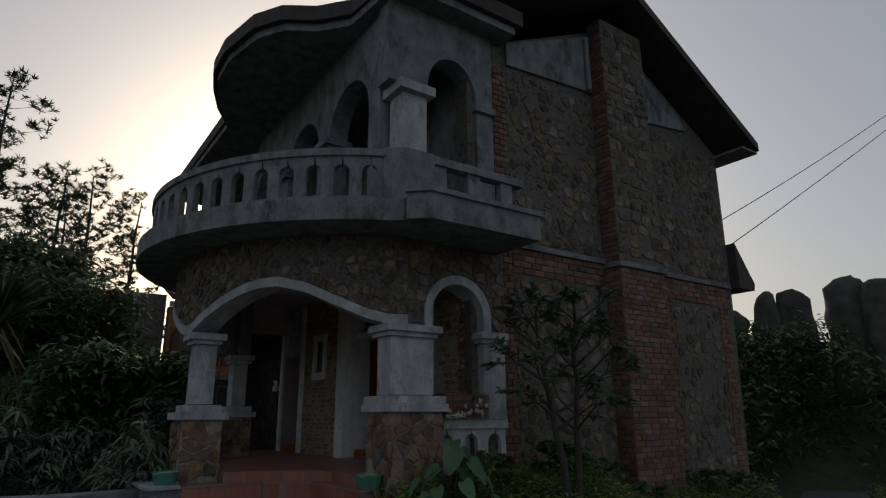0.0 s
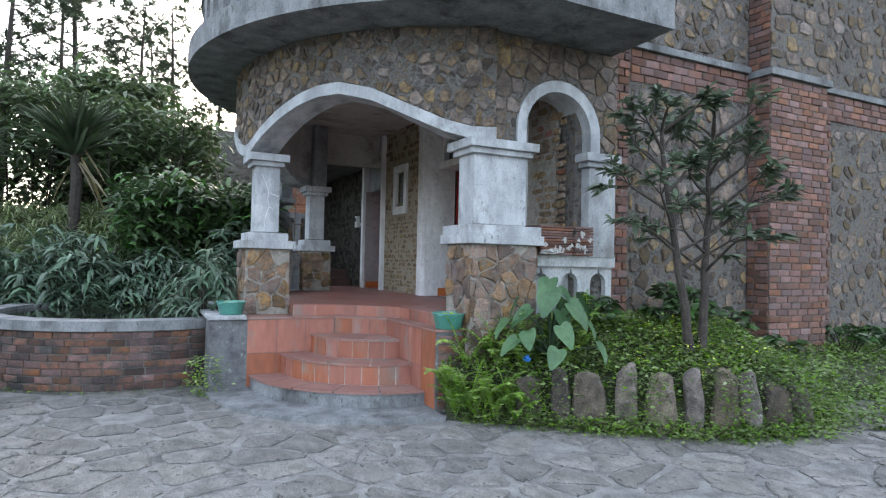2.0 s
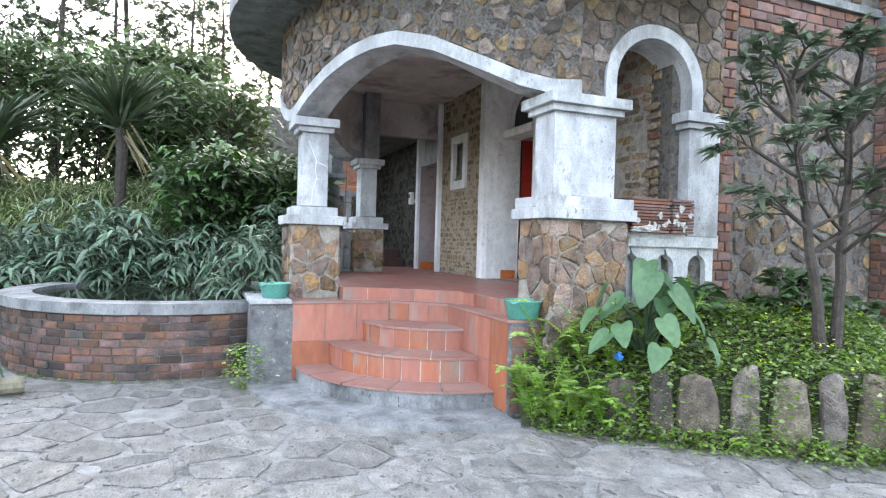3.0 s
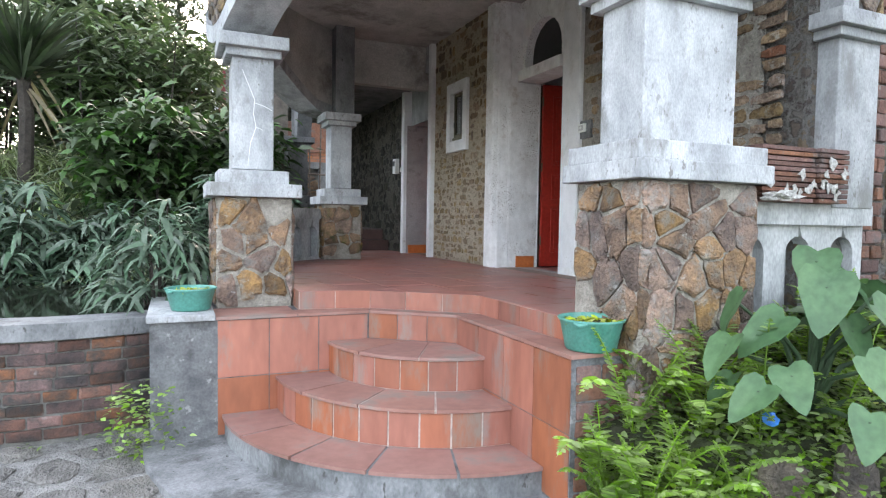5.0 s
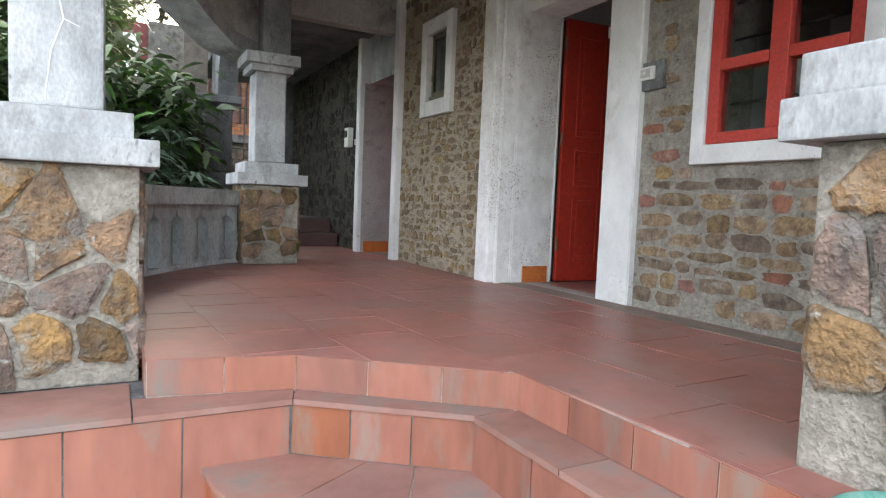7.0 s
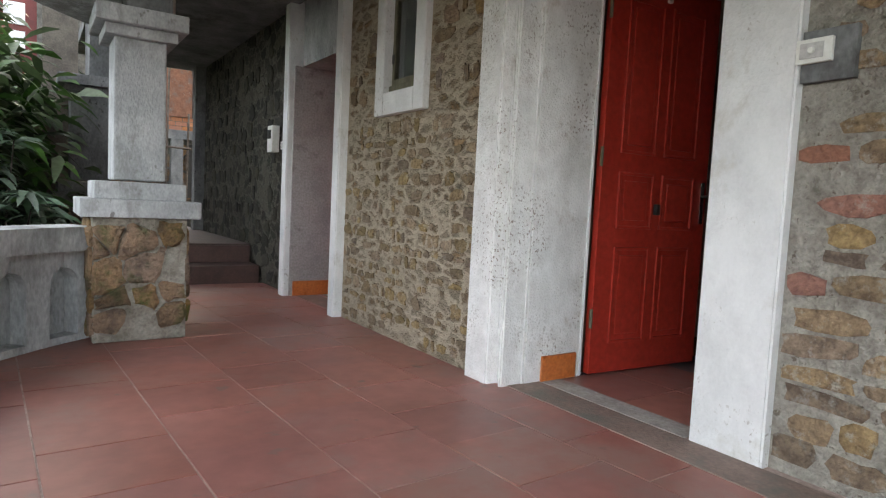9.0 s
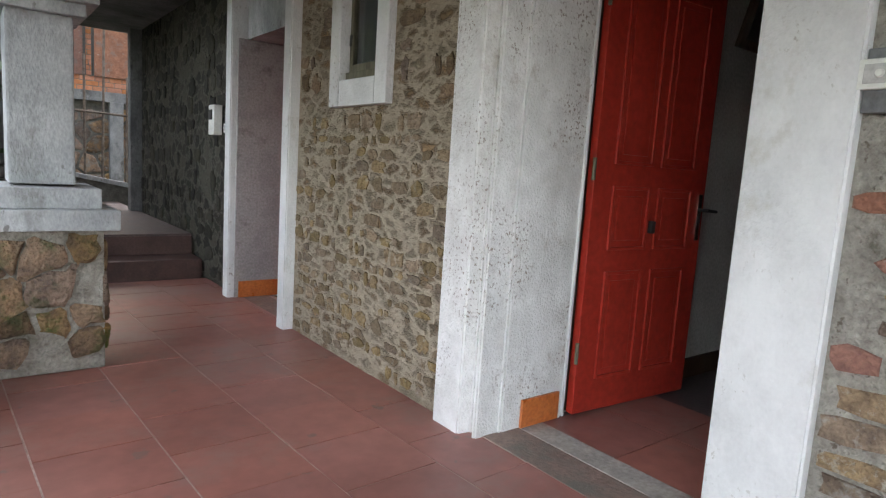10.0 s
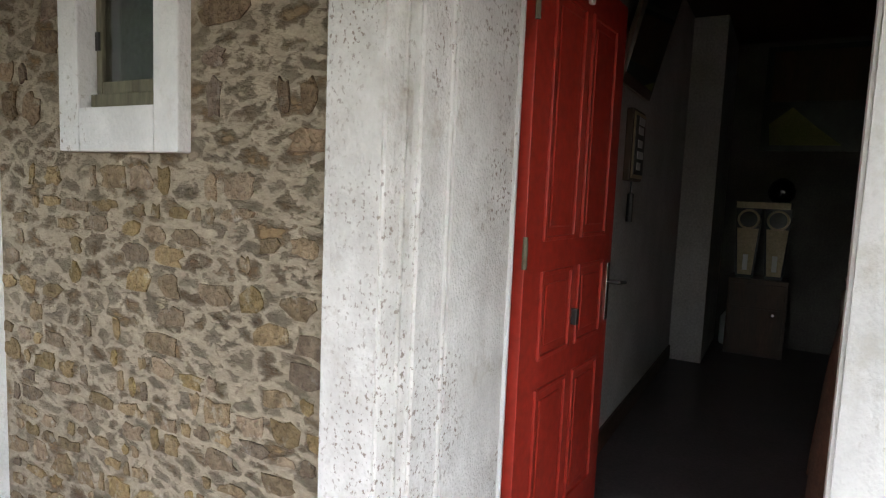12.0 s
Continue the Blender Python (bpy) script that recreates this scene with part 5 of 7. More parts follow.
LW, LH = 0.83, 2.1
PAN = [(0.12, 0.385, 1.18, 1.98), (0.445, 0.71, 1.18, 1.98), (0.12, 0.385, 0.78, 1.08), (0.445, 0.71, 0.78, 1.08), (0.12, 0.385, 0.16, 0.68), (0.445, 0.71, 0.16, 0.68)]
leaf = part("leaf", on_leaf(box(bmesh.new(), 0, LW, -0.022, 0.02, 0, LH, 0.004)), RED_PAINT, door)
for u0, u1, z0, z1 in PAN:
    bm = bmesh.new()
    fr = 0.016
    for a in ((u0, u0 + fr, z0, z1), (u1 - fr, u1, z0, z1), (u0 + fr, u1 - fr, z0, z0 + fr), (u0 + fr, u1 - fr, z1 - fr, z1)):
        box(bm, a[0], a[1], -0.034, -0.022, a[2], a[3], 0.004)
    box(bm, u0 + 0.045, u1 - 0.045, -0.03, -0.022, z0 + 0.045, z1 - 0.045, 0.006)
    part("panel", on_leaf(bm), RED_PAINT, door)
hb = box(bmesh.new(), 0.775, 0.805, -0.03, -0.022, 0.82, 1.06, 0.003)
hand = part("handle_plate", on_leaf(hb), CHROME, door, "chrome handle plate")
part("lever", on_leaf(tube(bmesh.new(), [(0.79, -0.03, 0.98), (0.79, -0.075, 0.98), (0.86, -0.08, 0.975)], [0.009, 0.009, 0.008], 10)), BLACK, hand, "dark lever")
part("padlock_hasp", on_leaf(box(bmesh.new(), 0.4, 0.425, -0.05, -0.022, 0.86, 0.92, 0.004)), BLACK, door)
part("door_hook", on_leaf(box(bmesh.new(), 0.39, 0.42, -0.04, -0.022, 2.0, 2.09, 0.006)), WHITE_PLASTIC, door)
for z in (0.25, 1.1, 1.85):
    part("hinge", on_leaf(tube(bmesh.new(), [(-0.012, -0.028, z), (-0.012, -0.028, z + 0.1)], [0.009, 0.009], 8)), WEATHERED_WOOD, door)
part("door_frame", B(5.645, 5.715, 10.44, 10.47, FLOOR, 3.1, 0.003), DARK_WOOD, door)
part("rebate_strip", B(5.63, 5.644, 10.398, 10.41, FLOOR, 3.1, 0.002), WHITEWASH, door, "thin white rebate strip")

# switches and meter box
def plate_switch(label, x, y0, y1, z0, z1):
    s = thing("switch", label, "switch", (x, (y0 + y1) / 2, z0))
    part("plate", B(x - 0.018, x, y0, y1, z0, z1, 0.004), WHITE_PLASTIC, s)
    w, h = (y1 - y0), (z1 - z0)
    part("insert", B(x - 0.022, x - 0.0185, y0 + 0.2 * w, y1 - 0.2 * w, z0 + 0.18 * h, z1 - 0.18 * h, 0.0015), ROOM_WALL, s)
    part("button", tube(bmesh.new(), [(x - 0.0225, (y0 + y1) / 2, (z0 + z1) / 2), (x - 0.03, (y0 + y1) / 2, (z0 + z1) / 2)], [0.012, 0.009], 12), WHITE_PLASTIC, s)
    return s


part("switch_plaster", B(WR - 0.03, WR - 0.0, 9.1, 9.268, 2.33, 2.5, 0.004), CONCRETE, front)
plate_switch("white wall switch beside the door", WR - 0.03, 9.165, 9.29, 2.39, 2.47)
mb = thing("meter_box", "yellowed meter box on the dark stone wall", "meter box", (5.11, 13.8, 2.3))
part("box", B(5.03, 5.1, 13.72, 13.86, 2.26, 2.5), WHITE_PLASTIC, mb)
part("dial", B(5.02, 5.031, 13.755, 13.83, 2.38, 2.46, 0.003), BLACK, mb)
plate_switch("white wall socket beside the meter box", 5.1, 13.56, 13.64, 2.28, 2.35)

# passage steps, colonnade and neighbours behind the porch
pst = thing("passage_steps", "two dark red steps up to a landing, passage shade in their colours", "stairs", (4.5, 14.4, FLOOR))
# step and landing colours are lowered to hold the passage's shade
part("step", B(3.9, 5.1, 14.22, 17.2, FLOOR - 0.03, 1.16), mat("dark_red_step", (0.05, 0.026, 0.022), (0.085, 0.042, 0.036), 5, 0.6, 0.2), pst)
part("step", B(3.9, 5.1, 14.55, 17.2, 1.161, 1.33), mat("pale_red_step", (0.07, 0.035, 0.03), (0.11, 0.06, 0.05), 5, 0.6, 0.2), pst)
part("landing", B(3.9, 5.1, 14.56, 19.0, 1.331, 1.35), mat("dimmed_landing", (0.07, 0.05, 0.045), (0.12, 0.085, 0.075), 5, 0.6, 0.3), pst)
pillar("far grey plastered pillar in the passage", 3.68, 15.05, 0.25, 0.25, 0.17, 0.17, FLOOR, 1.70, 2.73, 90, 0.22, CONCRETE)
arch2 = thing("wall_passage", "plastered arched wall between the passage pillars", "wall", (3.75, 14, 3), kind="structure")
hp = arched(12.45, 14.85, 2.86, 2.87, 16, 1.0)
part("arch_wall", side_prism(bmesh.new(), [(12.1, 2.866), (12.45, 2.866)] + hp[1:10] + [(13.65, TOP), (12.1, TOP)], 3.66, 0.24, "x"), CONCRETE, arch2)
part("arch_wall", side_prism(bmesh.new(), [(13.65, TOP)] + hp[9:-1] + [(14.85, 2.866), (15.4, 2.866), (15.4, TOP)], 3.66, 0.24, "x"), CONCRETE, arch2)
part("rear_wall", B(3.3, 3.6, 15.4, 15.55, 0.6, TOP, 0.006), mat("brown_plaster", (0.11, 0.09, 0.075), (0.19, 0.165, 0.14), 3, 0.9, 0.4, stain=(0.08, 0.07, 0.06)), arch2, "stained brown plaster wall")
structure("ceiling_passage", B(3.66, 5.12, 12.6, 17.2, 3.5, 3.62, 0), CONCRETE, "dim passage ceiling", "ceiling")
structure("terrace", B(1.8, 3.9, 12.95, 19, -0.1, 0.6, 0), MORTAR_DARK, "low dark stone terrace beside the passage", "terrace")
rampart = thing("ramp_wall", "dark sloping ramp parapet behind the passage", "parapet", (4.5, 17.6, 1.0))
part("wall", side_prism(bmesh.new(), [(3.2, 0.6), (5.9, 0.6), (5.9, 1.42), (3.2, 1.95)], 18.2, 0.15, "y"), MORTAR_DARK, rampart)
part("coping", side_prism(bmesh.new(), [(3.2, 1.95), (5.9, 1.42), (5.9, 1.48), (3.2, 2.01)], 18.15, 0.25, "y"), PLASTER, rampart)
outb = thing("outbuilding", "orange brick outbuilding with blind arches and stone base", "building", (4.5, 23, 0))
part("wall", B(4.4, 12, 23.0, 23.3, 0, 5.5, 0), MORTAR_DARK, outb)
OR = mat("orange_brick", (0.3, 0.11, 0.05), (0.4, 0.17, 0.085), 5, 0.9, 0.5, island=0.2, spread=0, stain=(0.3, 0.2, 0.14), stain_scale=2)
vs_, fs_ = [], []
for p in shifted(bricks(3.8, 2.3, 0.26, 0.1, 101), 4.42, 3.2):
    a, b = stone_geo(p, on_y(23.0), 0.014, random.Random(3))
    o = len(vs_)
    vs_ += a
    fs_ += [tuple(i + o for i in q) for q in b]
tagged(raw("bricks", vs_, fs_, OR, outb), kind="stuff")
for x0 in (4.6, 5.5, 6.4, 7.3):
    ap = arched(x0, x0 + 0.7, 3.5, 4.4)
    part("blind_arch", side_prism(bmesh.new(), ap, 22.96, 0.03, "y"), BRICK, outb)
    part("arch_edge", side_prism(bmesh.new(), arched(x0 - 0.05, x0 + 0.75, 3.5, 4.4) + ap[::-1], 22.95, 0.045, "y"), BLACK, outb)
part("ledge", B(4.4, 8.3, 22.85, 22.998, 3.0, 3.2), CONCRETE, outb)
part("post", B(5.75, 6.0, 22.8, 22.998, 0, 3.0), CONCRETE, outb)
part("window", B(6.1, 6.7, 22.94, 22.99, 1.7, 2.9), BLACK, outb)
part("cornice", B(4.4, 8.3, 22.8, 23.0, 5.5, 5.68), PLASTER, outb)
part("roof", side_prism(bmesh.new(), [(22.5, 5.68), (25, 6.6), (25, 6.8), (22.4, 5.85)], 4.4, 7.6, "x"), BRICK, outb)
lay(outb, "base_stone", shifted(cells(4.0, 2.6, 0.34, 103, 1.2, 0.05), 4.4, 0.3), on_y(23.0), 0.04, OCHRE, None, 104, 120)
mat_pole = mat("rusty_steel", (0.07, 0.05, 0.04), (0.16, 0.13, 0.11), 10, 0.6, 0.2, metal=0.4)
scaf = thing("scaffold", "thin rusty steel scaffold poles behind the passage", "scaffold", (4.4, 20.5, 1.2))
for a, b in (((5.0, 20.5, 0), (5.0, 20.5, 3.6)), ((5.25, 20.6, 0), (5.32, 20.6, 4.4)), ((5.6, 20.5, 0), (5.65, 20.5, 3.3)), ((3.2, 20.45, 2.72), (6.6, 20.45, 2.62)), ((3.2, 20.55, 2.95), (4.7, 20.55, 2.7)), ((3.2, 20.5, 3.25), (4.6, 20.5, 3.2))):
    part("pole", tube(bmesh.new(), [a, b], [0.02, 0.02], 8), mat_pole, scaf)
redh = thing("red_house", "red-painted timber wall with windows coloured white as if lit", "building", (2.0, 26, 0))
part("wall", B(-0.6, 3.9, 26, 26.3, 0, 6.4, 0), mat("faded_red_boards", (0.12, 0.02, 0.018), (0.17, 0.03, 0.025), 4, 0.6, 0.2), redh)
part("end_wall", B(3.3, 4.8, 25.7, 25.99, 0, 6.4, 0), MORTAR_DARK, redh)
part("base", B(-0.7, 3.29, 25.8, 26.0, 0, 3.6, 0), MORTAR_DARK, redh)
# plain white; on the windows it paints in the brightness of lit panes
PALE = mat("white_and_lit_pane", (0.75, 0.77, 0.78), (0.8, 0.82, 0.83), 3, 0.8, 0.05)
for x0 in (0.9, 1.45, 2.1, 2.65):
    for z0 in (4.9, 5.55):
        part("window", B(x0, x0 + 0.42, 25.95, 25.99, z0, z0 + 0.5, 0.004), PALE, redh)

# ---- things on the porch and steps ----
def basin(label, x, y, z, r, h, tilt=0.0):
    b = thing("basin", label, "basin", (x, y, z), "planted plastic basins")
    body = part("bowl", lathe(bmesh.new(), [(r * 0.74, 0), (r * 0.78, 0.01), (r * 0.95, h - 0.02), (r, h - 0.012), (r * 1.04, h), (r * 1.0, h + 0.003), (r * 0.93, h - 0.01), (r * 0.9, h - 0.03)], (x, y, z), 36), TEAL, b, smooth=True)
    for k in range(2):
        a = 0.6 + math.pi * k
        part("handle", tube(bmesh.new(), [(x + r * 1.0 * math.cos(a + d), y + r * 1.0 * math.sin(a + d), z + h - 0.012 - 0.01 * (1 - abs(d) / 0.2)) for d in (-0.2, -0.1, 0, 0.1, 0.2)], [0.008, 0.011, 0.012, 0.011, 0.008], 8), TEAL, body)
    part("soil", prism(bmesh.new(), [(x + r * 0.9 * math.cos(math.tau * k / 20), y + r * 0.9 * math.sin(math.tau * k / 20)) for k in range(20)], z + h - 0.045, z + h - 0.028), SOIL, b)
    return b


BASINS = [(1.87, 8.83, Z4 + 0.032, 0.165, 0.15), (3.785, 6.93, Z4 + 0.008, 0.172, 0.165)]
basin("green plastic basin planted with seedlings on the wing wall", *BASINS[0])
basin("turquoise plastic basin planted with seedlings beside the pillar", *BASINS[1])


SCRAP = mat("dirty_paper", (0.34, 0.33, 0.31), (0.5, 0.49, 0.47), 30, 0.9, 0.6, stain=(0.2, 0.15, 0.12), stain_at=0.55, stain_scale=20)


def tile_stack(x0, x1, y0, y1, z, n, seed):
    rnd = random.Random(seed)
    s = thing("tile_stack", "stack of ribbed terracotta roof tiles with torn paper wrapping", "tile stack", ((x0 + x1) / 2, (y0 + y1) / 2, z), "stacked tiles")
    for i in range(n):
        j = rnd.uniform(-0.008, 0.008)
        part("tile", B(x0 + j, x1 + j, y0 + rnd.uniform(-0.006, 0.006), y1, z + 0.03 * i, z + 0.03 * i + 0.024, 0.004), BRICK, s)
    for k in range(7):
        cx, cz = rnd.uniform(x0, x1), z + rnd.uniform(0.03, 0.24)
        pts = [(cx + rnd.uniform(0.008, 0.05) * math.cos(a), cz + rnd.uniform(0.008, 0.05) * math.sin(a)) for a in (0.2, 0.8, 1.5, 2.1, 2.9, 3.5, 4.2, 4.9, 5.6)]
        part("paper_scrap", side_prism(bmesh.new(), pts, y0 - 0.012, 0.005, "y"), SCRAP, s, "torn off-white paper")
    return s


tile_stack(4.83, 5.28, SY - 0.1, SY + 0.22, 1.662, 11, 1)
tile_stack(5.29, 5.55, SY - 0.12, SY + 0.2, 1.662, 11, 2)
rub = thing("paper_bundle", "crumpled white paper bundle on the sill", "rubbish", (4.85, SY, 1.66))
bm = bmesh.new()
bmesh.ops.create_icosphere(bm, subdivisions=3, radius=0.06)
for v in bm.verts:
    v.co *= 1 + 0.9 * noise.noise(v.co * 30) + 0.4 * noise.noise(v.co * 75)
    v.co = Vector((v.co.x * 1.9 + 4.95, v.co.y * 0.8 + SY - 0.14, max(v.co.z * 0.55 + 1.69, 1.664)))
part("crumpled_sheet", bm, SCRAP, rub)

# ---- things in the room ----
speakers = []
cab = thing("cabinet", "dark low wooden cabinet", "cabinet", (9.9, 9.73, FLOOR))
part("body", B(9.72, 10.15, 9.5, 9.97, FLOOR - 0.012, 1.66, 0.006), DARK_WOOD, cab)
part("door", B(9.705, 9.719, 9.52, 9.95, 1.02, 1.4, 0.004), DARK_WOOD, cab)
part("drawer", B(9.705, 9.719, 9.52, 9.95, 1.42, 1.62, 0.004), DARK_WOOD, cab)
part("knob", tube(bmesh.new(), [(9.705, 9.6, 1.36), (9.69, 9.6, 1.36)], [0.012, 0.014], 10), CHROME, cab)
for yc in (9.625, 9.855):
    sp = thing("loudspeaker", "tapered gold and black tower loudspeaker", "loudspeaker", (9.85, yc, 1.66), "pair of loudspeakers")
    part("cabinet", side_prism(bmesh.new(), [(yc - 0.07, 1.661), (yc + 0.07, 1.661), (yc + 0.105, 2.27), (yc - 0.105, 2.27)], 9.78, 0.25, "x"), BLACK, sp)
    part("front", side_prism(bmesh.new(), [(yc - 0.055, 1.69), (yc + 0.055, 1.69), (yc + 0.085, 2.1), (yc - 0.085, 2.1)], 9.765, 0.014, "x"), BRASSY, sp)
    part("driver", tube(bmesh.new(), [(9.779, yc, 2.18), (9.755, yc, 2.18)], [0.09, 0.085], 24), BRASSY, sp)
    part("cone", tube(bmesh.new(), [(9.754, yc, 2.18), (9.75, yc, 2.18)], [0.07, 0.03], 24), BLACK, sp)
    speakers.append(sp)
    part("control", B(9.758, 9.764, yc - 0.02, yc + 0.02, 1.73, 1.87, 0.002), WHITE_PLASTIC, sp)
amp = thing("amplifier", "flat gold-fronted amplifier on the loudspeakers", "amplifier", (9.85, 9.74, 2.27))
part("case", B(9.76, 10.05, 9.53, 9.97, 2.271, 2.34, 0.004), BLACK, amp)
part("front", B(9.748, 9.759, 9.54, 9.96, 2.278, 2.333, 0.002), BRASSY, amp)
ket = thing("kettle", "shiny dark round kettle", "kettle", (9.9, 9.6, 2.34))
part("body", lathe(bmesh.new(), [(0.07, 0), (0.1, 0.04), (0.11, 0.1), (0.08, 0.17), (0.02, 0.21)], (9.9, 9.62, 2.341), 24), mat("dark_steel", (0.08, 0.08, 0.085), (0.12, 0.12, 0.12), 4, 0.2, 0.0, metal=1.0), ket, smooth=True)
for ob in [cab, amp, ket] + speakers:          # the cabinet and its load stand close to the pier
    ob.location += Vector((0.16, 0.1, 0))
pic = thing("painting", "dark framed landscape painting", "painting", (10.38, 9.5, 2.8))
part("frame", B(10.36, 10.39, 9.08, 9.94, 2.81, 3.75), BLACK, pic)
part("canvas", B(10.352, 10.359, 9.14, 9.88, 3.25, 3.7, 0), DARK_WOOD, pic)
part("green_field", side_prism(bmesh.new(), [(9.3, 2.86), (9.86, 2.86), (9.88, 3.05), (9.7, 3.2), (9.5, 3.02)], 10.35, 0.008, "x"), mat("dull_olive", (0.16, 0.17, 0.05), (0.22, 0.22, 0.08), 4), pic)
jug = thing("jug", "white plastic water jug on the floor", "jug", (10.25, 10.06, FLOOR - 0.011))
part("body", lathe(bmesh.new(), [(0.07, 0), (0.08, 0.02), (0.08, 0.25), (0.03, 0.33), (0.03, 0.37)], (10.25, 10.06, FLOOR - 0.011), 20), PALE, jug, smooth=True)
part("cap", lathe(bmesh.new(), [(0.033, 0), (0.033, 0.03)], (10.25, 10.06, FLOOR + 0.36), 16), WHITE_PLASTIC, jug)
clock = thing("wall_clock", "narrow gilt-framed panel with inlay and a hanging tassel", "wall panel", (7.35, 10.42, 2.4))
part("frame", B(7.2, 7.5, 10.41, 10.448, 2.42, 2.8), DARK_WOOD, clock)
part("gilt_edge", B(7.215, 7.485, 10.404, 10.409, 2.435, 2.785, 0.002), BRASSY, clock)
part("ground", B(7.235, 7.465, 10.399, 10.403, 2.455, 2.765, 0.001), BLACK, clock)
for z in (2.48, 2.54, 2.6, 2.67, 2.72):
    part("inlay", B(7.29, 7.4 + 0.03 * math.sin(z * 40), 10.394, 10.398, z, z + 0.04, 0.001), PALE, clock)
part("tassel", tube(bmesh.new(), [(7.3, 10.42, 2.42), (7.3, 10.42, 2.36), (7.3, 10.42, 2.35), (7.3, 10.42, 2.2)], [0.004, 0.004, 0.018, 0.018], 8), BLACK, clock)
mir = thing("mirror", "dark framed mirror leaning forward from the wall", "mirror", (7.2, 10.4, 2.9))
mm_ = Matrix.Translation((7.2, 10.42, 2.88)) @ Matrix.Rotation(radians(14), 4, "X")
for nm, bx, mt in (("frame", (-0.36, 0.36, -0.012, 0.012, 0, 0.62), DARK_WOOD), ("glass", (-0.31, 0.31, -0.018, -0.013, 0.05, 0.57), None)):
    bm = box(bmesh.new(), *bx, 0.004 if mt else 0.0)
    bmesh.ops.transform(bm, matrix=mm_, verts=bm.verts)
    if mt is None:
        mt = bpy.data.materials.new("mirror_glass")
        mt.use_nodes = True
        q = mt.node_tree.nodes["Principled BSDF"]
        q.inputs["Metallic"].default_value, q.inputs["Roughness"].default_value, q.inputs["Base Color"].default_value = 1.0, 0.03, (0.8, 0.8, 0.8, 1)
    part(nm, bm, mt, mir)
bench = thing("bench", "curved brown wooden bench", "bench", (7.6, 9.0, FLOOR))
part("backrest", side_prism(bmesh.new(), [(7.0, FLOOR + 0.4), (9.2, FLOOR + 0.4), (9.2, FLOOR + 0.72), (8.7, FLOOR + 0.8), (7.6, FLOOR + 0.74), (7.0, FLOOR + 0.85)], 9.22, 0.05, "y"), mat("brown_wood", (0.16, 0.07, 0.035), (0.24, 0.11, 0.055), 5, 0.4, 0.1, squash=(0.2, 1, 1)), bench)
part("seat", B(7.0, 9.2, 8.78, 9.21, FLOOR + 0.38, FLOOR + 0.43), DARK_WOOD, bench)
for x in (7.02, 9.12):
    for y in (8.8, 9.2):
        part("leg", B(x, x + 0.06, y, y + 0.06, FLOOR - 0.012, FLOOR + 0.38), DARK_WOOD, bench)

# ---- overhead cables ----
for z, s in ((0.0, 0.6), (-0.7, 0.3)):
    cab_ = thing("cable", "thin overhead cable sagging from the house", "cable", (12.6, 7.2, 5.7 + z))
    pts = [(12.62 + 25 * t, 7.3 - 3.6 * t, 5.8 + z + 15.6 * t - s * 4 * t * (1 - t)) for t in np.linspace(0, 1, 16)]
    part("wire", tube(bmesh.new(), pts, [0.012] * 16, 6), BLACK, cab_)

# chair under a brown cloth in the room, and the edge of the open side door
drape = thing("draped_chair", "high-backed chair under a hanging brown cloth", "chair", (7.2, 9.1, FLOOR - 0.012))
bm = bmesh.new()
rows_ = []
for k in range(9):
    z = FLOOR - 0.01 + 0.98 * k / 8
    s = 1 - 0.22 * (k / 8) ** 2
    rows_.append([bm.verts.new((7.15 + s * 0.42 * math.copysign(abs(math.cos(a)) ** 0.5, math.cos(a)) + 0.018 * math.sin(11 * a), 9.12 + s * 0.34 * math.copysign(abs(math.sin(a)) ** 0.5, math.sin(a)) + (0.03 - 0.02 * k / 8) * math.sin(17 * a + 0.2 * k), z)) for a in [math.tau * i / 72 for i in range(72)]])
for a, b in zip(rows_, rows_[1:]):
    for i in range(72):
        bm.faces.new((a[i], a[(i + 1) % 72], b[(i + 1) % 72], b[i]))
bm.faces.new(rows_[-1])
part("cloth", bm, mat("brown_cloth", (0.13, 0.06, 0.04), (0.2, 0.1, 0.065), 6, 0.85, 0.3), drape, smooth=True)
part("back_rail", tube(bmesh.new(), [(6.85, 9.38, FLOOR + 0.99), (7.15, 9.4, FLOOR + 1.02), (7.45, 9.38, FLOOR + 0.99)], [0.02, 0.022, 0.02], 8), DARK_WOOD, drape, "dark wooden rail")
side_door = thing("door_2", "red side door standing open at the passage", "door", (5.3, 12.4, FLOOR), kind="structure")
part("leaf_edge", B(5.2, 5.24, 12.424, 12.46, FLOOR + 0.01, 2.96, 0.004), RED_PAINT, side_door)
part("handle", tube(bmesh.new(), [(5.2, 12.44, 2.0), (5.15, 12.45, 2.0), (5.14, 12.53, 1.99)], [0.009, 0.009, 0.008], 8), BLACK, side_door, "black lever handle")


# ---- plants ----
RNG = np.random.default_rng(7)


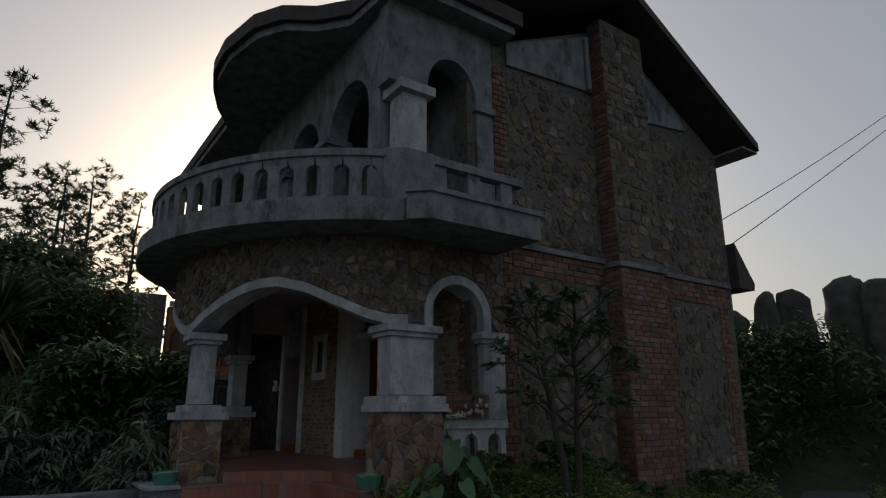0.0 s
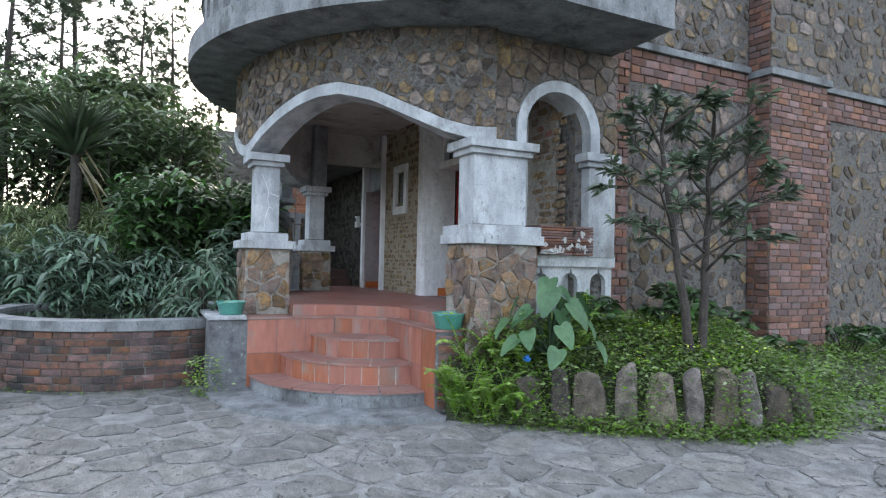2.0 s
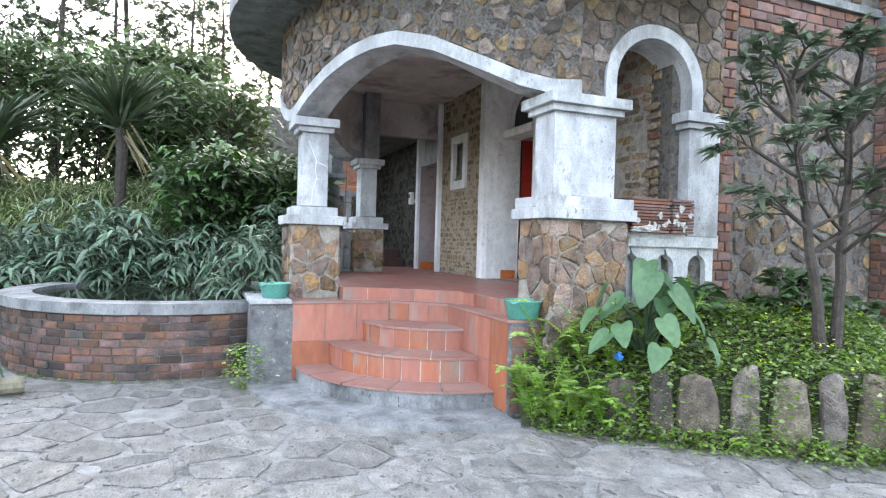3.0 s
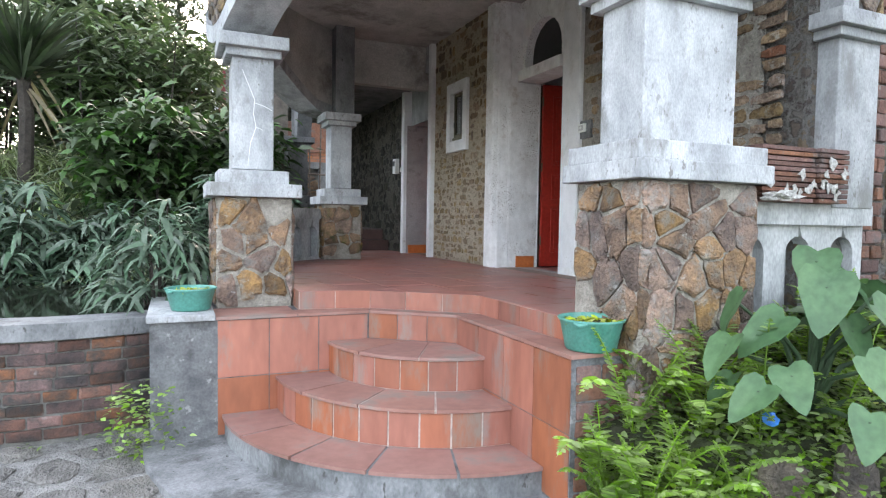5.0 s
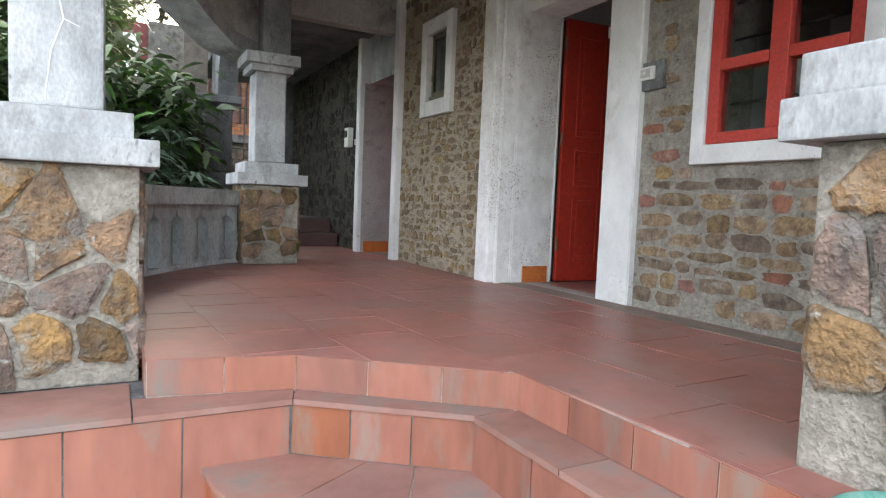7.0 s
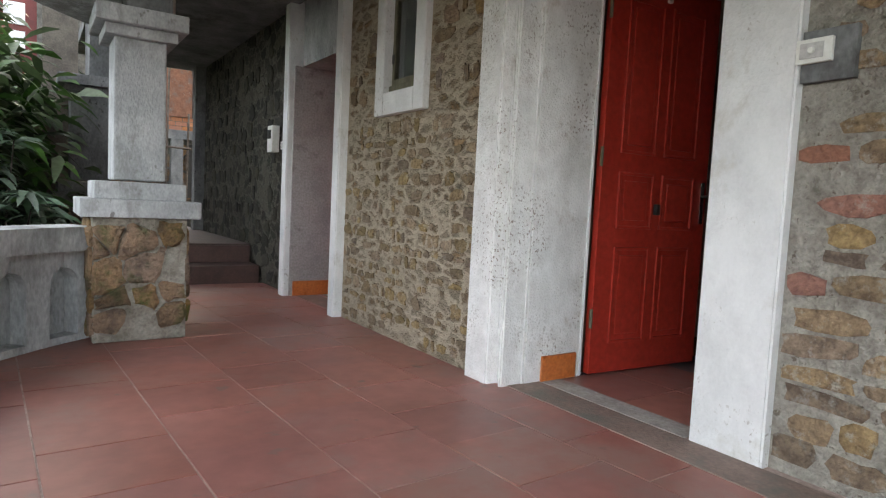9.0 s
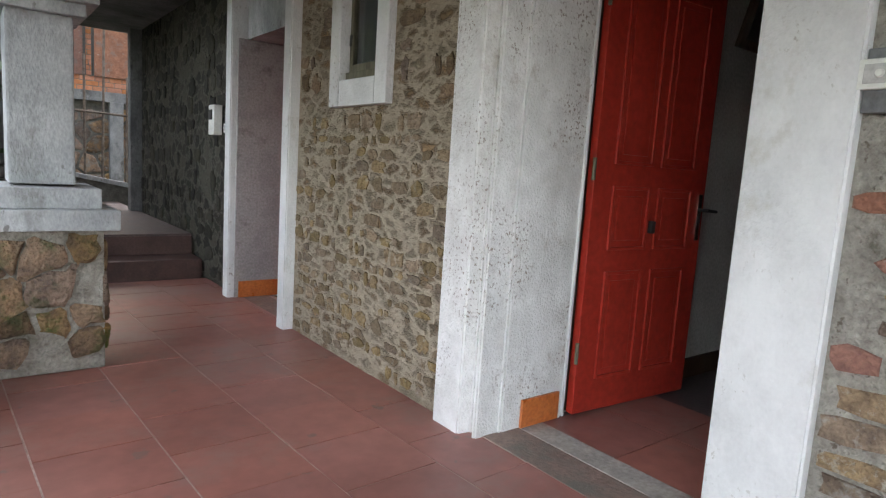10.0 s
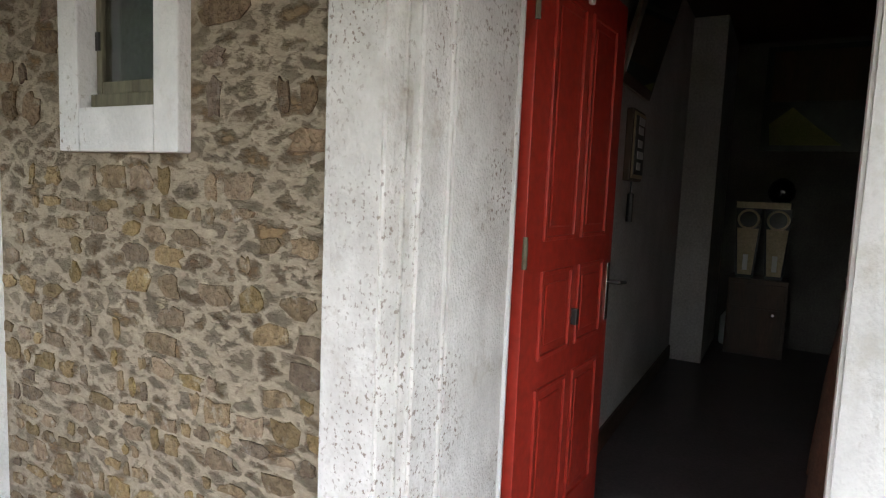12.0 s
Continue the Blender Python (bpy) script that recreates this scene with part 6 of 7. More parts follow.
def leaf_mesh(name, base, way, length, width, droop, material, parent=None, fold=0.0, label=""):
    """Many tapering leaves in one mesh: each is a bent strip with a midrib fold."""
    base, way = np.asarray(base, float), np.asarray(way, float)
    n = len(base)
    way = way / np.maximum(1e-6, np.linalg.norm(way, axis=1, keepdims=True))
    L, W, Dp = (np.broadcast_to(np.asarray(a, float), (n,)) for a in (length, width, droop))
    up = np.tile([0.0, 0.0, 1.0], (n, 1)) + RNG.normal(0, 0.35, (n, 3))
    side = np.cross(way, up)
    side /= np.maximum(1e-6, np.linalg.norm(side, axis=1, keepdims=True))
    vs = []
    for t, w in ((0.0, 0.18), (0.3, 1.0), (0.68, 0.72), (1.0, 0.0)):
        c = base + way * (L * t)[:, None]
        c[:, 2] -= Dp * L * t * t
        if w > 0:
            vs.append(c - side * (W * w / 2)[:, None])
            vs.append(c + side * (W * w / 2)[:, None])
        else:
            vs.append(c)
    v = np.stack(vs, 1).reshape(-1, 3)
    o = (np.arange(n) * 7)[:, None]
    quads = np.concatenate([o + [0, 1, 3, 2], o + [2, 3, 5, 4]])
    tris = o + [4, 5, 6]
    return raw(name, v.tolist(), quads.tolist() + tris.tolist(), material, parent, label, smooth=True)


def dirs(n, up=0.3, spread=1.0):
    a = RNG.uniform(0, math.tau, n)
    return np.stack([np.cos(a) * spread, np.sin(a) * spread, up + RNG.normal(0, 0.25, n)], 1)


def fern(x, y, z, size, fronds, label="bright green sword fern in the garden bed"):
    f_ = thing("fern", label, "fern", (x, y, z), "ferns")
    B_, W_, L_, Wd = [], [], [], []
    stems = bmesh.new()
    for k in range(max(6, int(fronds * 0.8))):
        a = RNG.uniform(0, math.tau)
        ln = size * RNG.uniform(0.85, 1.5)
        out, rise, sag = RNG.uniform(0.2, 0.6), RNG.uniform(0.95, 1.3), RNG.uniform(0.4, 0.8)
        pts = [Vector((x + math.cos(a) * out * ln * t, y + math.sin(a) * out * ln * t, z + ln * (rise * t - sag * t * t))) for t in np.linspace(0, 1, 7)]
        tube(stems, pts, [0.004] * 6 + [0.001], 4, False)
        m = 20
        for i in range(2, m):
            t = i / m
            p = Vector((x + math.cos(a) * out * ln * t, y + math.sin(a) * out * ln * t, z + ln * (rise * t - sag * t * t)))
            tang = Vector((math.cos(a) * out, math.sin(a) * out, rise - 2 * sag * t)).normalized()
            sd = tang.cross(Vector((0, 0, 1))).normalized()
            for s in (1, -1):
                B_.append(p)
                W_.append(sd * s + tang * 0.35)
                L_.append(ln * 0.12 * math.sin(math.pi * min(1, t * 0.9 + 0.12)) + 0.008)
                Wd.append(ln * 0.034)
    tagged(part("stem_tangle", stems, FERN, f_), kind="stuff")
    leaf_mesh("fronds", [tuple(b) for b in B_], [tuple(w) for w in W_], L_, Wd, 0.15, FERN, f_)
    return f_


def taro(x, y, z, leaves, label):
    t_ = thing("taro_plant", label, "taro", (x, y, z), "taro plants")
    for k, (a, out, h, s) in enumerate(leaves):
        s *= 1.12
        tip = Vector((x + math.cos(a) * out, y + math.sin(a) * out, z + h))
        part("stalk", tube(bmesh.new(), [(x, y, z), (x + math.cos(a) * out * 0.35, y + math.sin(a) * out * 0.35, z + h * 0.65), tip], [0.018, 0.013, 0.008], 6), TARO, t_)
        # heart-shaped blade, hanging from its stalk with a dished middle
        prof = [(0.0, 0.28), (0.2, 0.4), (0.42, 0.36), (0.52, 0.12), (0.48, -0.2), (0.34, -0.55), (0.14, -0.88), (0.0, -1.0)]
        outline = prof + [(-u, v) for u, v in prof[-2:0:-1]]
        bm = bmesh.new()
        fw = Vector((math.cos(a), math.sin(a), 0))
        sd = Vector((-fw.y, fw.x, 0))
        tw = RNG.uniform(-0.6, 0.6)
        dn = (fw * RNG.uniform(0.35, 0.9) + sd * tw + Vector((0, 0, -0.8))).normalized()
        sd = (sd - dn * sd.dot(dn)).normalized()
        nm = sd.cross(dn)

        def put(u, v):
            cup = 0.10 * (abs(u) * 2) - 0.14 * max(0, -v) ** 2 + 0.02 * math.sin(9 * v)
            return bm.verts.new(tip + (sd * u * 0.95 + dn * (-v) + nm * cup * (1 if nm.z > 0 else -1)) * s)
        ctr = put(0.0, 0.0)
        mid = [put(u * 0.55, v * 0.55) for u, v in outline]
        rim = [put(u, v) for u, v in outline]
        m = len(outline)
        for i in range(m):
            bm.faces.new((ctr, mid[i], mid[(i + 1) % m]))
            bm.faces.new((mid[i], rim[i], rim[(i + 1) % m], mid[(i + 1) % m]))
        part("leaf", bm, TARO, t_, smooth=True)
    return t_


def whorl_bush(name, label, x, y, z, r, h, tips, leaf, material, category="shrub", count=9, width=0.2, droop=0.5, stem=0.012):
    """A shrub of stems that end in whorls of drooping lance leaves."""
    b_ = thing(name, label, category, (x, y, z))
    stems = bmesh.new()
    P, W, Ls = [], [], []
    for k in range(tips):
        a, q = RNG.uniform(0, math.tau), math.sqrt(RNG.uniform(0, 1))
        hh = h * (0.45 + 0.55 * (1 - q * q)) * RNG.uniform(0.75, 1.08)
        tip = Vector((x + math.cos(a) * q * r, y + math.sin(a) * q * r, z + hh))
        if k % 3 == 0:
            tube(stems, [(x + math.cos(a) * q * r * 0.3, y + math.sin(a) * q * r * 0.3, z), (x + math.cos(a) * q * r * 0.7, y + math.sin(a) * q * r * 0.7, z + hh * 0.6), tip], [stem, stem * 0.7, stem * 0.4], 5, False)
        for i in range(count):
            drop = RNG.uniform(0, 0.35) * leaf
            P.append((tip.x, tip.y, tip.z - drop))
            b = RNG.uniform(0, math.tau)
            W.append((math.cos(b), math.sin(b), RNG.uniform(-0.1, 0.8)))
            Ls.append(leaf * RNG.uniform(0.6, 1.15))
    tagged(part("stem_tangle", stems, BARK, b_), kind="stuff")
    leaf_mesh("leaves", P, W, Ls, np.array(Ls) * width, droop, material, b_)
    return b_


def scatter(x0, x1, y0, y1, n, keep=None):
    p = np.stack([RNG.uniform(x0, x1, n), RNG.uniform(y0, y1, n)], 1)
    if keep:
        p = np.array([q for q in p if keep(*q)])
    return p


# garden bed: mounded soil, edging stones, ferns and ground cover
EDGE = [(3.66, 6.62), (4.26, 6.10), (5.04, 5.46), (5.75, 5.0), (6.4, 4.85), (7.2, 5.02), (7.5, 5.5)]


def edge_y(x):
    return float(np.interp(x, [e[0] for e in EDGE] + [12.4], [e[1] for e in EDGE] + [6.25]))


def bed_h(x, y):
    d = y - edge_y(x)
    if d < 0:
        return -0.03
    top = 0.5 * smooth01(d / 0.35) + 0.34 * smooth01((d - 0.3) / 1.1)
    return top * (1 if x < 7.0 else max(0.6, 1 - (x - 7.0) * 0.35)) + 0.04 * noise.noise((x * 3, y * 3, 1))


nx, ny = 70, 24
bv = [(3.66 + 8.7 * i / nx, edge_y(3.66 + 8.7 * i / nx) - 0.05 + (SIDE + 0.02 - edge_y(3.66 + 8.7 * i / nx)) * j / ny) for j in range(ny + 1) for i in range(nx + 1)]
bv = [(x, y, bed_h(x, y)) for x, y in bv]
bfaces = [(j * (nx + 1) + i, j * (nx + 1) + i + 1, (j + 1) * (nx + 1) + i + 1, (j + 1) * (nx + 1) + i) for j in range(ny) for i in range(nx)]
tagged(raw("garden_bed", bv, bfaces, SOIL, smooth=True), "mounded mossy garden bed against the house", "garden bed", kind="structure")


def standing_stone(label, x, y, z, w, d, h, seed, turn=0.0, mt=None, group="edging stones"):
    bm = bmesh.new()
    bmesh.ops.create_cube(bm, size=1.0)
    bmesh.ops.subdivide_edges(bm, edges=bm.edges[:], cuts=5, use_grid_fill=True)
    for v in bm.verts:
        t = v.co.z + 0.5
        k = 1 - (0.1 + 0.25 * ((seed * 7) % 5) / 4) * max(0, t - 0.3) ** 1.4 / 0.6
        rr = Vector((v.co.x, v.co.y, 0)).length
        q = 0.5 / max(0.5, rr) if rr > 0 else 1
        v.co = Vector((v.co.x * w * k * (0.5 + 0.5 * q) * 1.15, v.co.y * d * k * (0.5 + 0.5 * q), t * h * (1 - 0.22 * (rr * 1.1) ** 2 * (1 if t > 0.8 else 0)) + (0.12 * v.co.x * h * (((seed * 3) % 7) / 3 - 1) if t > 0.8 else 0)))
        v.co += Vector((noise.noise(v.co * 2.6 + Vector((seed, 0, 0))), noise.noise(v.co * 2.6 + Vector((0, seed, 0))), 0.5 * noise.noise(v.co * 6 + Vector((seed, seed, 0))))) * 0.16 * min(w, d) * 2
    me = finish(bm, "standing_stone", mt or STANDING)
    me.shade_smooth()
    s = new("standing_stone", me)
    s.matrix_basis = pose(x, y, z, random.Random(seed).uniform(-5, 5), random.Random(seed + 1).uniform(-4, 4), turn)
    return tagged(s, label, "stone", group)


for i, (x, w, h) in enumerate(((4.28, 0.2, 0.5), (4.5, 0.15, 0.58), (4.74, 0.26, 0.6), (5.0, 0.16, 0.66), (5.26, 0.24, 0.6), (5.5, 0.13, 0.64), (5.72, 0.2, 0.66), (5.98, 0.17, 0.64), (6.3, 0.2, 0.5), (6.6, 0.22, 0.46))):
    standing_stone("upright lichen-spotted edging stone of the garden bed", x, edge_y(x) + 0.1, -0.03, w * 1.12, 0.13, h, 300 + i, -38)
cap_ = thing("flat_stone", "flat grey slab lying in the garden bed", "stone", (5.9, 5.6, 0.6))
part("slab", B(5.72, 6.1, 5.36, 5.56, 0.5, 0.58, 0.02), STANDING, cap_)

# ferns at the corner by the steps, taro above them
for x, y, s, n in ((3.72, 6.72, 0.5, 10), (3.86, 6.55, 0.55, 12), (4.02, 6.42, 0.55, 12), (4.18, 6.55, 0.6, 12), (3.9, 6.72, 0.55, 10), (4.35, 6.35, 0.5, 11), (4.3, 6.6, 0.55, 11), (4.55, 6.45, 0.5, 10), (4.85, 6.5, 0.5, 10), (5.0, 6.3, 0.45, 9), (5.15, 6.6, 0.45, 9), (4.7, 6.2, 0.4, 9)):
    fern(x, y, bed_h(x, y) - 0.02 if y > edge_y(x) else 0, s, n)
for x, y, s, n in ((3.68, 6.62, 0.5, 11), (4.1, 6.22, 0.45, 10), (3.92, 6.38, 0.5, 11), (3.8, 6.5, 0.5, 11), (4.25, 6.1, 0.35, 9)):
    fern(x, y, 0.14, s, n)
for x, y, s, n in ((3.7, 6.56, 0.42, 12), (3.84, 6.42, 0.44, 12), (3.98, 6.3, 0.42, 12), (4.12, 6.16, 0.36, 10), (3.76, 6.7, 0.4, 10), (4.3, 6.28, 0.42, 11)):
    fern(x, y, 0.05, s, n)
for x, y, s, n in ((4.95, 6.55, 0.42, 10), (5.2, 6.5, 0.4, 10), (5.4, 6.7, 0.4, 9), (4.45, 6.7, 0.5, 12), (4.05, 6.75, 0.5, 12)):
    fern(x, y, bed_h(x, y), s, n)
taro(4.62, 6.3, 0.6, [(4.00, 0.20, 0.65, 0.224), (3.30, 0.34, 0.47, 0.195), (4.90, 0.30, 0.52, 0.224), (5.50, 0.36, 0.38, 0.187), (2.60, 0.35, 0.54, 0.181), (0.40, 0.28, 0.54, 0.202), (4.40, 0.38, 0.32, 0.174), (3.80, 0.10, 0.76, 0.187), (5.20, 0.12, 0.68, 0.181), (3.60, 0.45, 0.27, 0.159), (5.90, 0.30, 0.59, 0.195), (4.65, 0.20, 0.45, 0.174), (3.0, 0.5, 0.36, 0.172), (3.4, 0.55, 0.2, 0.163), (2.8, 0.42, 0.16, 0.155), (4.2, 0.5, 0.12, 0.163), (5.3, 0.5, 0.16, 0.172)], "large-leaved green taro plant beside the steps")
taro(-0.9, 8.75, 0.0, [(4.0, 0.25, 0.42, 0.3), (5.2, 0.3, 0.36, 0.28), (3.0, 0.3, 0.5, 0.3), (0.2, 0.3, 0.3, 0.26), (2.0, 0.2, 0.55, 0.26)], "young taro plant at the pond wall")


def cover(name, label, pts, zf, n_each, size, material, height=0.08, category="ground cover"):
    P = np.repeat(pts, n_each, 0) + RNG.normal(0, 0.05, (len(pts) * n_each, 2))
    z = np.array([zf(*q) for q in P]) + RNG.uniform(0.0, height, len(P))
    o = leaf_mesh(name, np.column_stack([P, z]), dirs(len(P), 0.6), RNG.uniform(0.5, 1.2, len(P)) * size, RNG.uniform(0.35, 0.6, len(P)) * size, 0.5, material)
    return tagged(o, label, category, kind="stuff")


def in_bed(x, y):
    return edge_y(x) - 0.06 < y < SIDE - 0.05


cover("ground_cover", "dense low green creeper over the bed", scatter(3.7, 7.5, 4.8, 6.95, 3600, in_bed), bed_h, 8, 0.06, COVER, 0.16)
cover("ground_cover", "low grass and weeds along the side wall", scatter(7.0, 12.4, 5.0, 6.95, 1700, in_bed), bed_h, 6, 0.07, COVER, 0.14)
cover("ground_cover", "low grass and moss on the path's verge", scatter(7.0, 17.0, -0.5, 7.0, 3200, lambda x, y: y < 3.04 + (x - 6.8) * 0.367 - 0.1 + 0.12 * noise.noise((x * 2, y, 2))), lambda x, y: 0.03, 6, 0.08, COVER, 0.12)
cover("ground_cover", "low grass between the bed and the path", scatter(7.3, 12.6, 4.3, 6.4, 1500, lambda x, y: 4.65 + (x - 7.8) * 0.31 < y < edge_y(x) + 0.1), lambda x, y: 0.01, 6, 0.07, COVER, 0.1)
cover("ground_cover", "yellow-green sprigs in the bed", scatter(4.5, 7.2, 4.8, 6.2, 190, lambda x, y: in_bed(x, y) and noise.noise((x * 2.5, y * 2.5, 7)) > -0.05), bed_h, 6, 0.05, YELLOW, 0.24)
cover("ground_cover", "yellow-green moss along the edging stones", scatter(3.7, 7.4, 4.6, 6.6, 3000, lambda x, y: -0.25 < y - edge_y(x) < 0.12), lambda x, y: max(0.01, 0.3 * (y - edge_y(x)) if y > edge_y(x) else 0.0), 6, 0.05, COVER, 0.13)
cover("ground_cover", "green creeper hanging over the edging stones", scatter(4.2, 7.5, 4.6, 6.2, 4200, lambda x, y: -0.12 < y - edge_y(x) < 0.1 and math.sin(x * 9) + RNG.normal(0, 0.4) > -0.1), lambda x, y: RNG.uniform(0.0, 0.62), 6, 0.06, COVER, 0.08)
for x, y, r, h, n in ((6.6, 6.45, 0.42, 0.62, 26), (6.35, 6.3, 0.3, 0.4, 16), (5.35, 6.65, 0.3, 0.4, 16), (7.4, 6.55, 0.4, 0.5, 20), (8.2, 6.3, 0.35, 0.42, 18), (10.2, 6.6, 0.55, 0.5, 26), (11.2, 6.6, 0.5, 0.45, 22), (5.75, 6.75, 0.25, 0.35, 12)):
    whorl_bush("shrub", "broad-leaved green shrub at the house wall", x, y, bed_h(x, y) - 0.03, r, h, n, 0.17, BUSHLEAF, count=8, width=0.48, droop=0.45)
for (x, y, z, r, h) in BASINS:
    P = np.array([(x + q * math.cos(a), y + q * math.sin(a), z + h - 0.03) for q, a in zip(0.14 * np.sqrt(RNG.uniform(0, 1, 110)), RNG.uniform(0, math.tau, 110))])
    tagged(leaf_mesh("seedling_patch", P, dirs(110, 1.0), RNG.uniform(0.03, 0.07, 110), 0.022, 0.4, YELLOW), "yellow-green seedlings in a plastic basin", "seedlings", kind="stuff")
# weeds along the pond foot and blue scrap among the ferns
cover("ground_cover", "weeds in the corner of the pond wall", scatter(1.4, 1.75, 8.4, 8.75, 40), lambda x, y: 0.0, 8, 0.06, FERN, 0.45)
cover("ground_cover", "weeds along the pond foot", scatter(-1.4, 1.6, 8.6, 10.4, 520, lambda x, y: PR + 0.02 < math.hypot(x - PX, y - PY) < PR + 0.1), lambda x, y: 0.0, 5, 0.05, COVER, 0.06)
bag = thing("plastic_scrap", "blue plastic scrap among the ferns", "rubbish", (4.33, 6.28, 0.62))
bm = bmesh.new()
bmesh.ops.create_icosphere(bm, subdivisions=2, radius=0.035)
for v in bm.verts:
    v.co = v.co * (1 + 0.6 * noise.noise(v.co * 40)) + Vector((4.33, 6.28, 0.62))
part("scrap", bm, mat("blue_plastic", (0.03, 0.16, 0.5), (0.05, 0.22, 0.6), 20, 0.4, 0.1), bag)


# small tree in the bed: two stems, forked limbs, leaf whorls at the tips
def limb(bm, p, d, ln, r, depth, tips, rnd, bend=0.25, n=4):
    pts, rad = [p.copy()], [r]
    for i in range(n):
        d = (d + Vector((rnd.uniform(-1, 1), rnd.uniform(-1, 1), rnd.uniform(-0.3, 0.6))) * bend * 0.5).normalized()
        p = p + d * ln / n
        pts.append(p.copy())
        rad.append(r * (1 - 0.4 * (i + 1) / n))
    tube(bm, pts, rad, 7 if r > 0.015 else 5, False)
    if depth == 0:
        tips.append((p, d))
        return
    for k in range(rnd.choice((2, 2, 3))):
        a = rnd.uniform(0, math.tau)
        s = d.orthogonal().normalized()
        t = d.cross(s)
        limb(bm, p, (d * 0.85 + (s * math.cos(a) + t * math.sin(a)) * rnd.uniform(0.45, 0.8) + Vector((0, 0, 0.12))).normalized(), ln * rnd.uniform(0.62, 0.82), rad[-1] * 0.72, depth - 1, tips, rnd, bend, 3)


tree = thing("tree", "small twin-stemmed tree with tufts of dull leaves", "tree", (5.97, 5.66, 0.75))
rnd = random.Random(12)
for (bx, by), d0, nm in (((5.88, 5.66), Vector((-0.2, 0.02, 1)), 3), ((6.05, 5.66), Vector((0.1, 0, 1)), 4)):
    tb, tips = bmesh.new(), []
    p, pts, rad = Vector((bx, by, 0.7)), [], []
    for i in range(12):
        pts.append(p.copy())
        rad.append(0.05 - 0.0028 * i)
        sway = d0.x * 0.19 * (1 if i < 7 else 0.25)
        p = p + Vector((sway + rnd.uniform(-0.02, 0.02), rnd.uniform(-0.02, 0.02), 0.2))
    tube(tb, pts, rad, 9)
    for z, ln in ((4, 0.55), (5, 0.5), (6, 0.55), (7, 0.5), (8, 0.45), (9, 0.42), (10, 0.4), (11, 0.4), (11, 0.3)):
        for k in range(2):
            a = rnd.uniform(0, math.tau)
            limb(tb, pts[z], Vector((math.cos(a), math.sin(a) * 0.6, 0.5)).normalized(), ln, 0.018, 1, tips, rnd)
    part("trunk", tb, BARK, tree, "dark bark with pale lichen spots")
    P, W = [], []
    for p, d in tips:
        if p.z > 4.0:
            continue
        for i in range(24):
            b = rnd.uniform(0, math.tau)
            P.append(tuple(p - d * rnd.uniform(0, 0.2)))
            W.append((d.x + math.cos(b) * 0.9, d.y + math.sin(b) * 0.9, d.z * 0.5 + rnd.uniform(-0.2, 0.5)))
    Ls = np.array([rnd.uniform(0.1, 0.19) for _ in P])
    leaf_mesh("crown", P, W, Ls, Ls * 0.27, 0.35, TREELEAF, tree)

# ---- bank behind the pond ----
def gh(x, y):
    return height(x, y) - 0.05


for x, y, r, h, n in ((-0.1, 12.9, 1.0, 2.0, 120), (1.2, 13.0, 0.8, 1.7, 70), (-1.5, 12.9, 0.9, 1.6, 80), (0.5, 12.6, 0.8, 1.5, 80), (-0.9, 13.4, 0.9, 1.7, 70), (-2.6, 13.2, 0.9, 1.5, 60), (-0.1, 12.75, 0.85, 1.5, 100), (0.9, 12.85, 0.8, 1.5, 100), (-1.15, 12.2, 0.7, 1.2, 70), (1.7, 12.6, 0.6, 1.3, 60)):
    whorl_bush("shrub", "bluish-green shrub with drooping lance leaves over the pond", x, y, gh(x, y), r, h, n, 0.34, LANCE, count=10, width=0.17, droop=0.75)
whorl_bush("shrub", "bluish-green long-leaved shrub beside the pillar", 1.66, 9.75, 0.5, 0.42, 1.15, 48, 0.34, LANCE, count=9, width=0.14, droop=0.8)
whorl_bush("shrub", "dark leafy shrub behind the curved balustrade", 2.45, 12.75, 0.6, 0.6, 1.6, 110, 0.26, LANCE, count=8, width=0.22, droop=0.6)
whorl_bush("shrub", "dark leafy shrub behind the curved balustrade", 2.95, 13.25, 0.6, 0.5, 1.6, 110, 0.24, LANCE, count=8, width=0.22, droop=0.6)


def grass_bank(name, label, pts, length, width, material, droop=0.9, up=1.3, each=9):
    P = np.repeat(pts, each, 0) + RNG.normal(0, 0.07, (len(pts) * each, 2))
    z = np.array([gh(*q) for q in P])
    L = RNG.uniform(0.6, 1.2, len(P)) * length
    return tagged(leaf_mesh(name, np.column_stack([P, z]), dirs(len(P), up), L, width, droop, material), label, "grass", kind="stuff")


bank = lambda x, y: math.hypot(x - PX, y - PY) > PR + 0.12 and not (x > 2.2 and y < 19)
grass_bank("tall_grass", "tall arching reed grass on the bank", scatter(-2.5, 2.4, 12.9, 16.5, 800, bank), 1.7, 0.026, GRASS, 0.75, 1.6)
grass_bank("tall_grass", "tall arching reed grass on the bank", scatter(0.8, 2.4, 13.0, 17.0, 420, None), 2.1, 0.026, GRASS, 0.75, 1.6)
grass_bank("tall_grass", "tall arching reed grass over the pond", scatter(0.6, 2.3, 12.5, 13.6, 260, None), 2.2, 0.024, GRASS, 0.6, 2.2)
grass_bank("bracken", "green bracken and weeds over the bank", scatter(-8, 1.2, 9.5, 17.5, 2600, lambda x, y: bank(x, y) and (x < -1.5 or y > 12.6)), 0.75, 0.05, FERN, 0.7, 1.0)
grass_bank("bracken", "green weeds at the foot of the bank", scatter(-9, -1.2, 8.0, 11.5, 700, bank), 0.4, 0.06, COVER, 0.6, 0.8)
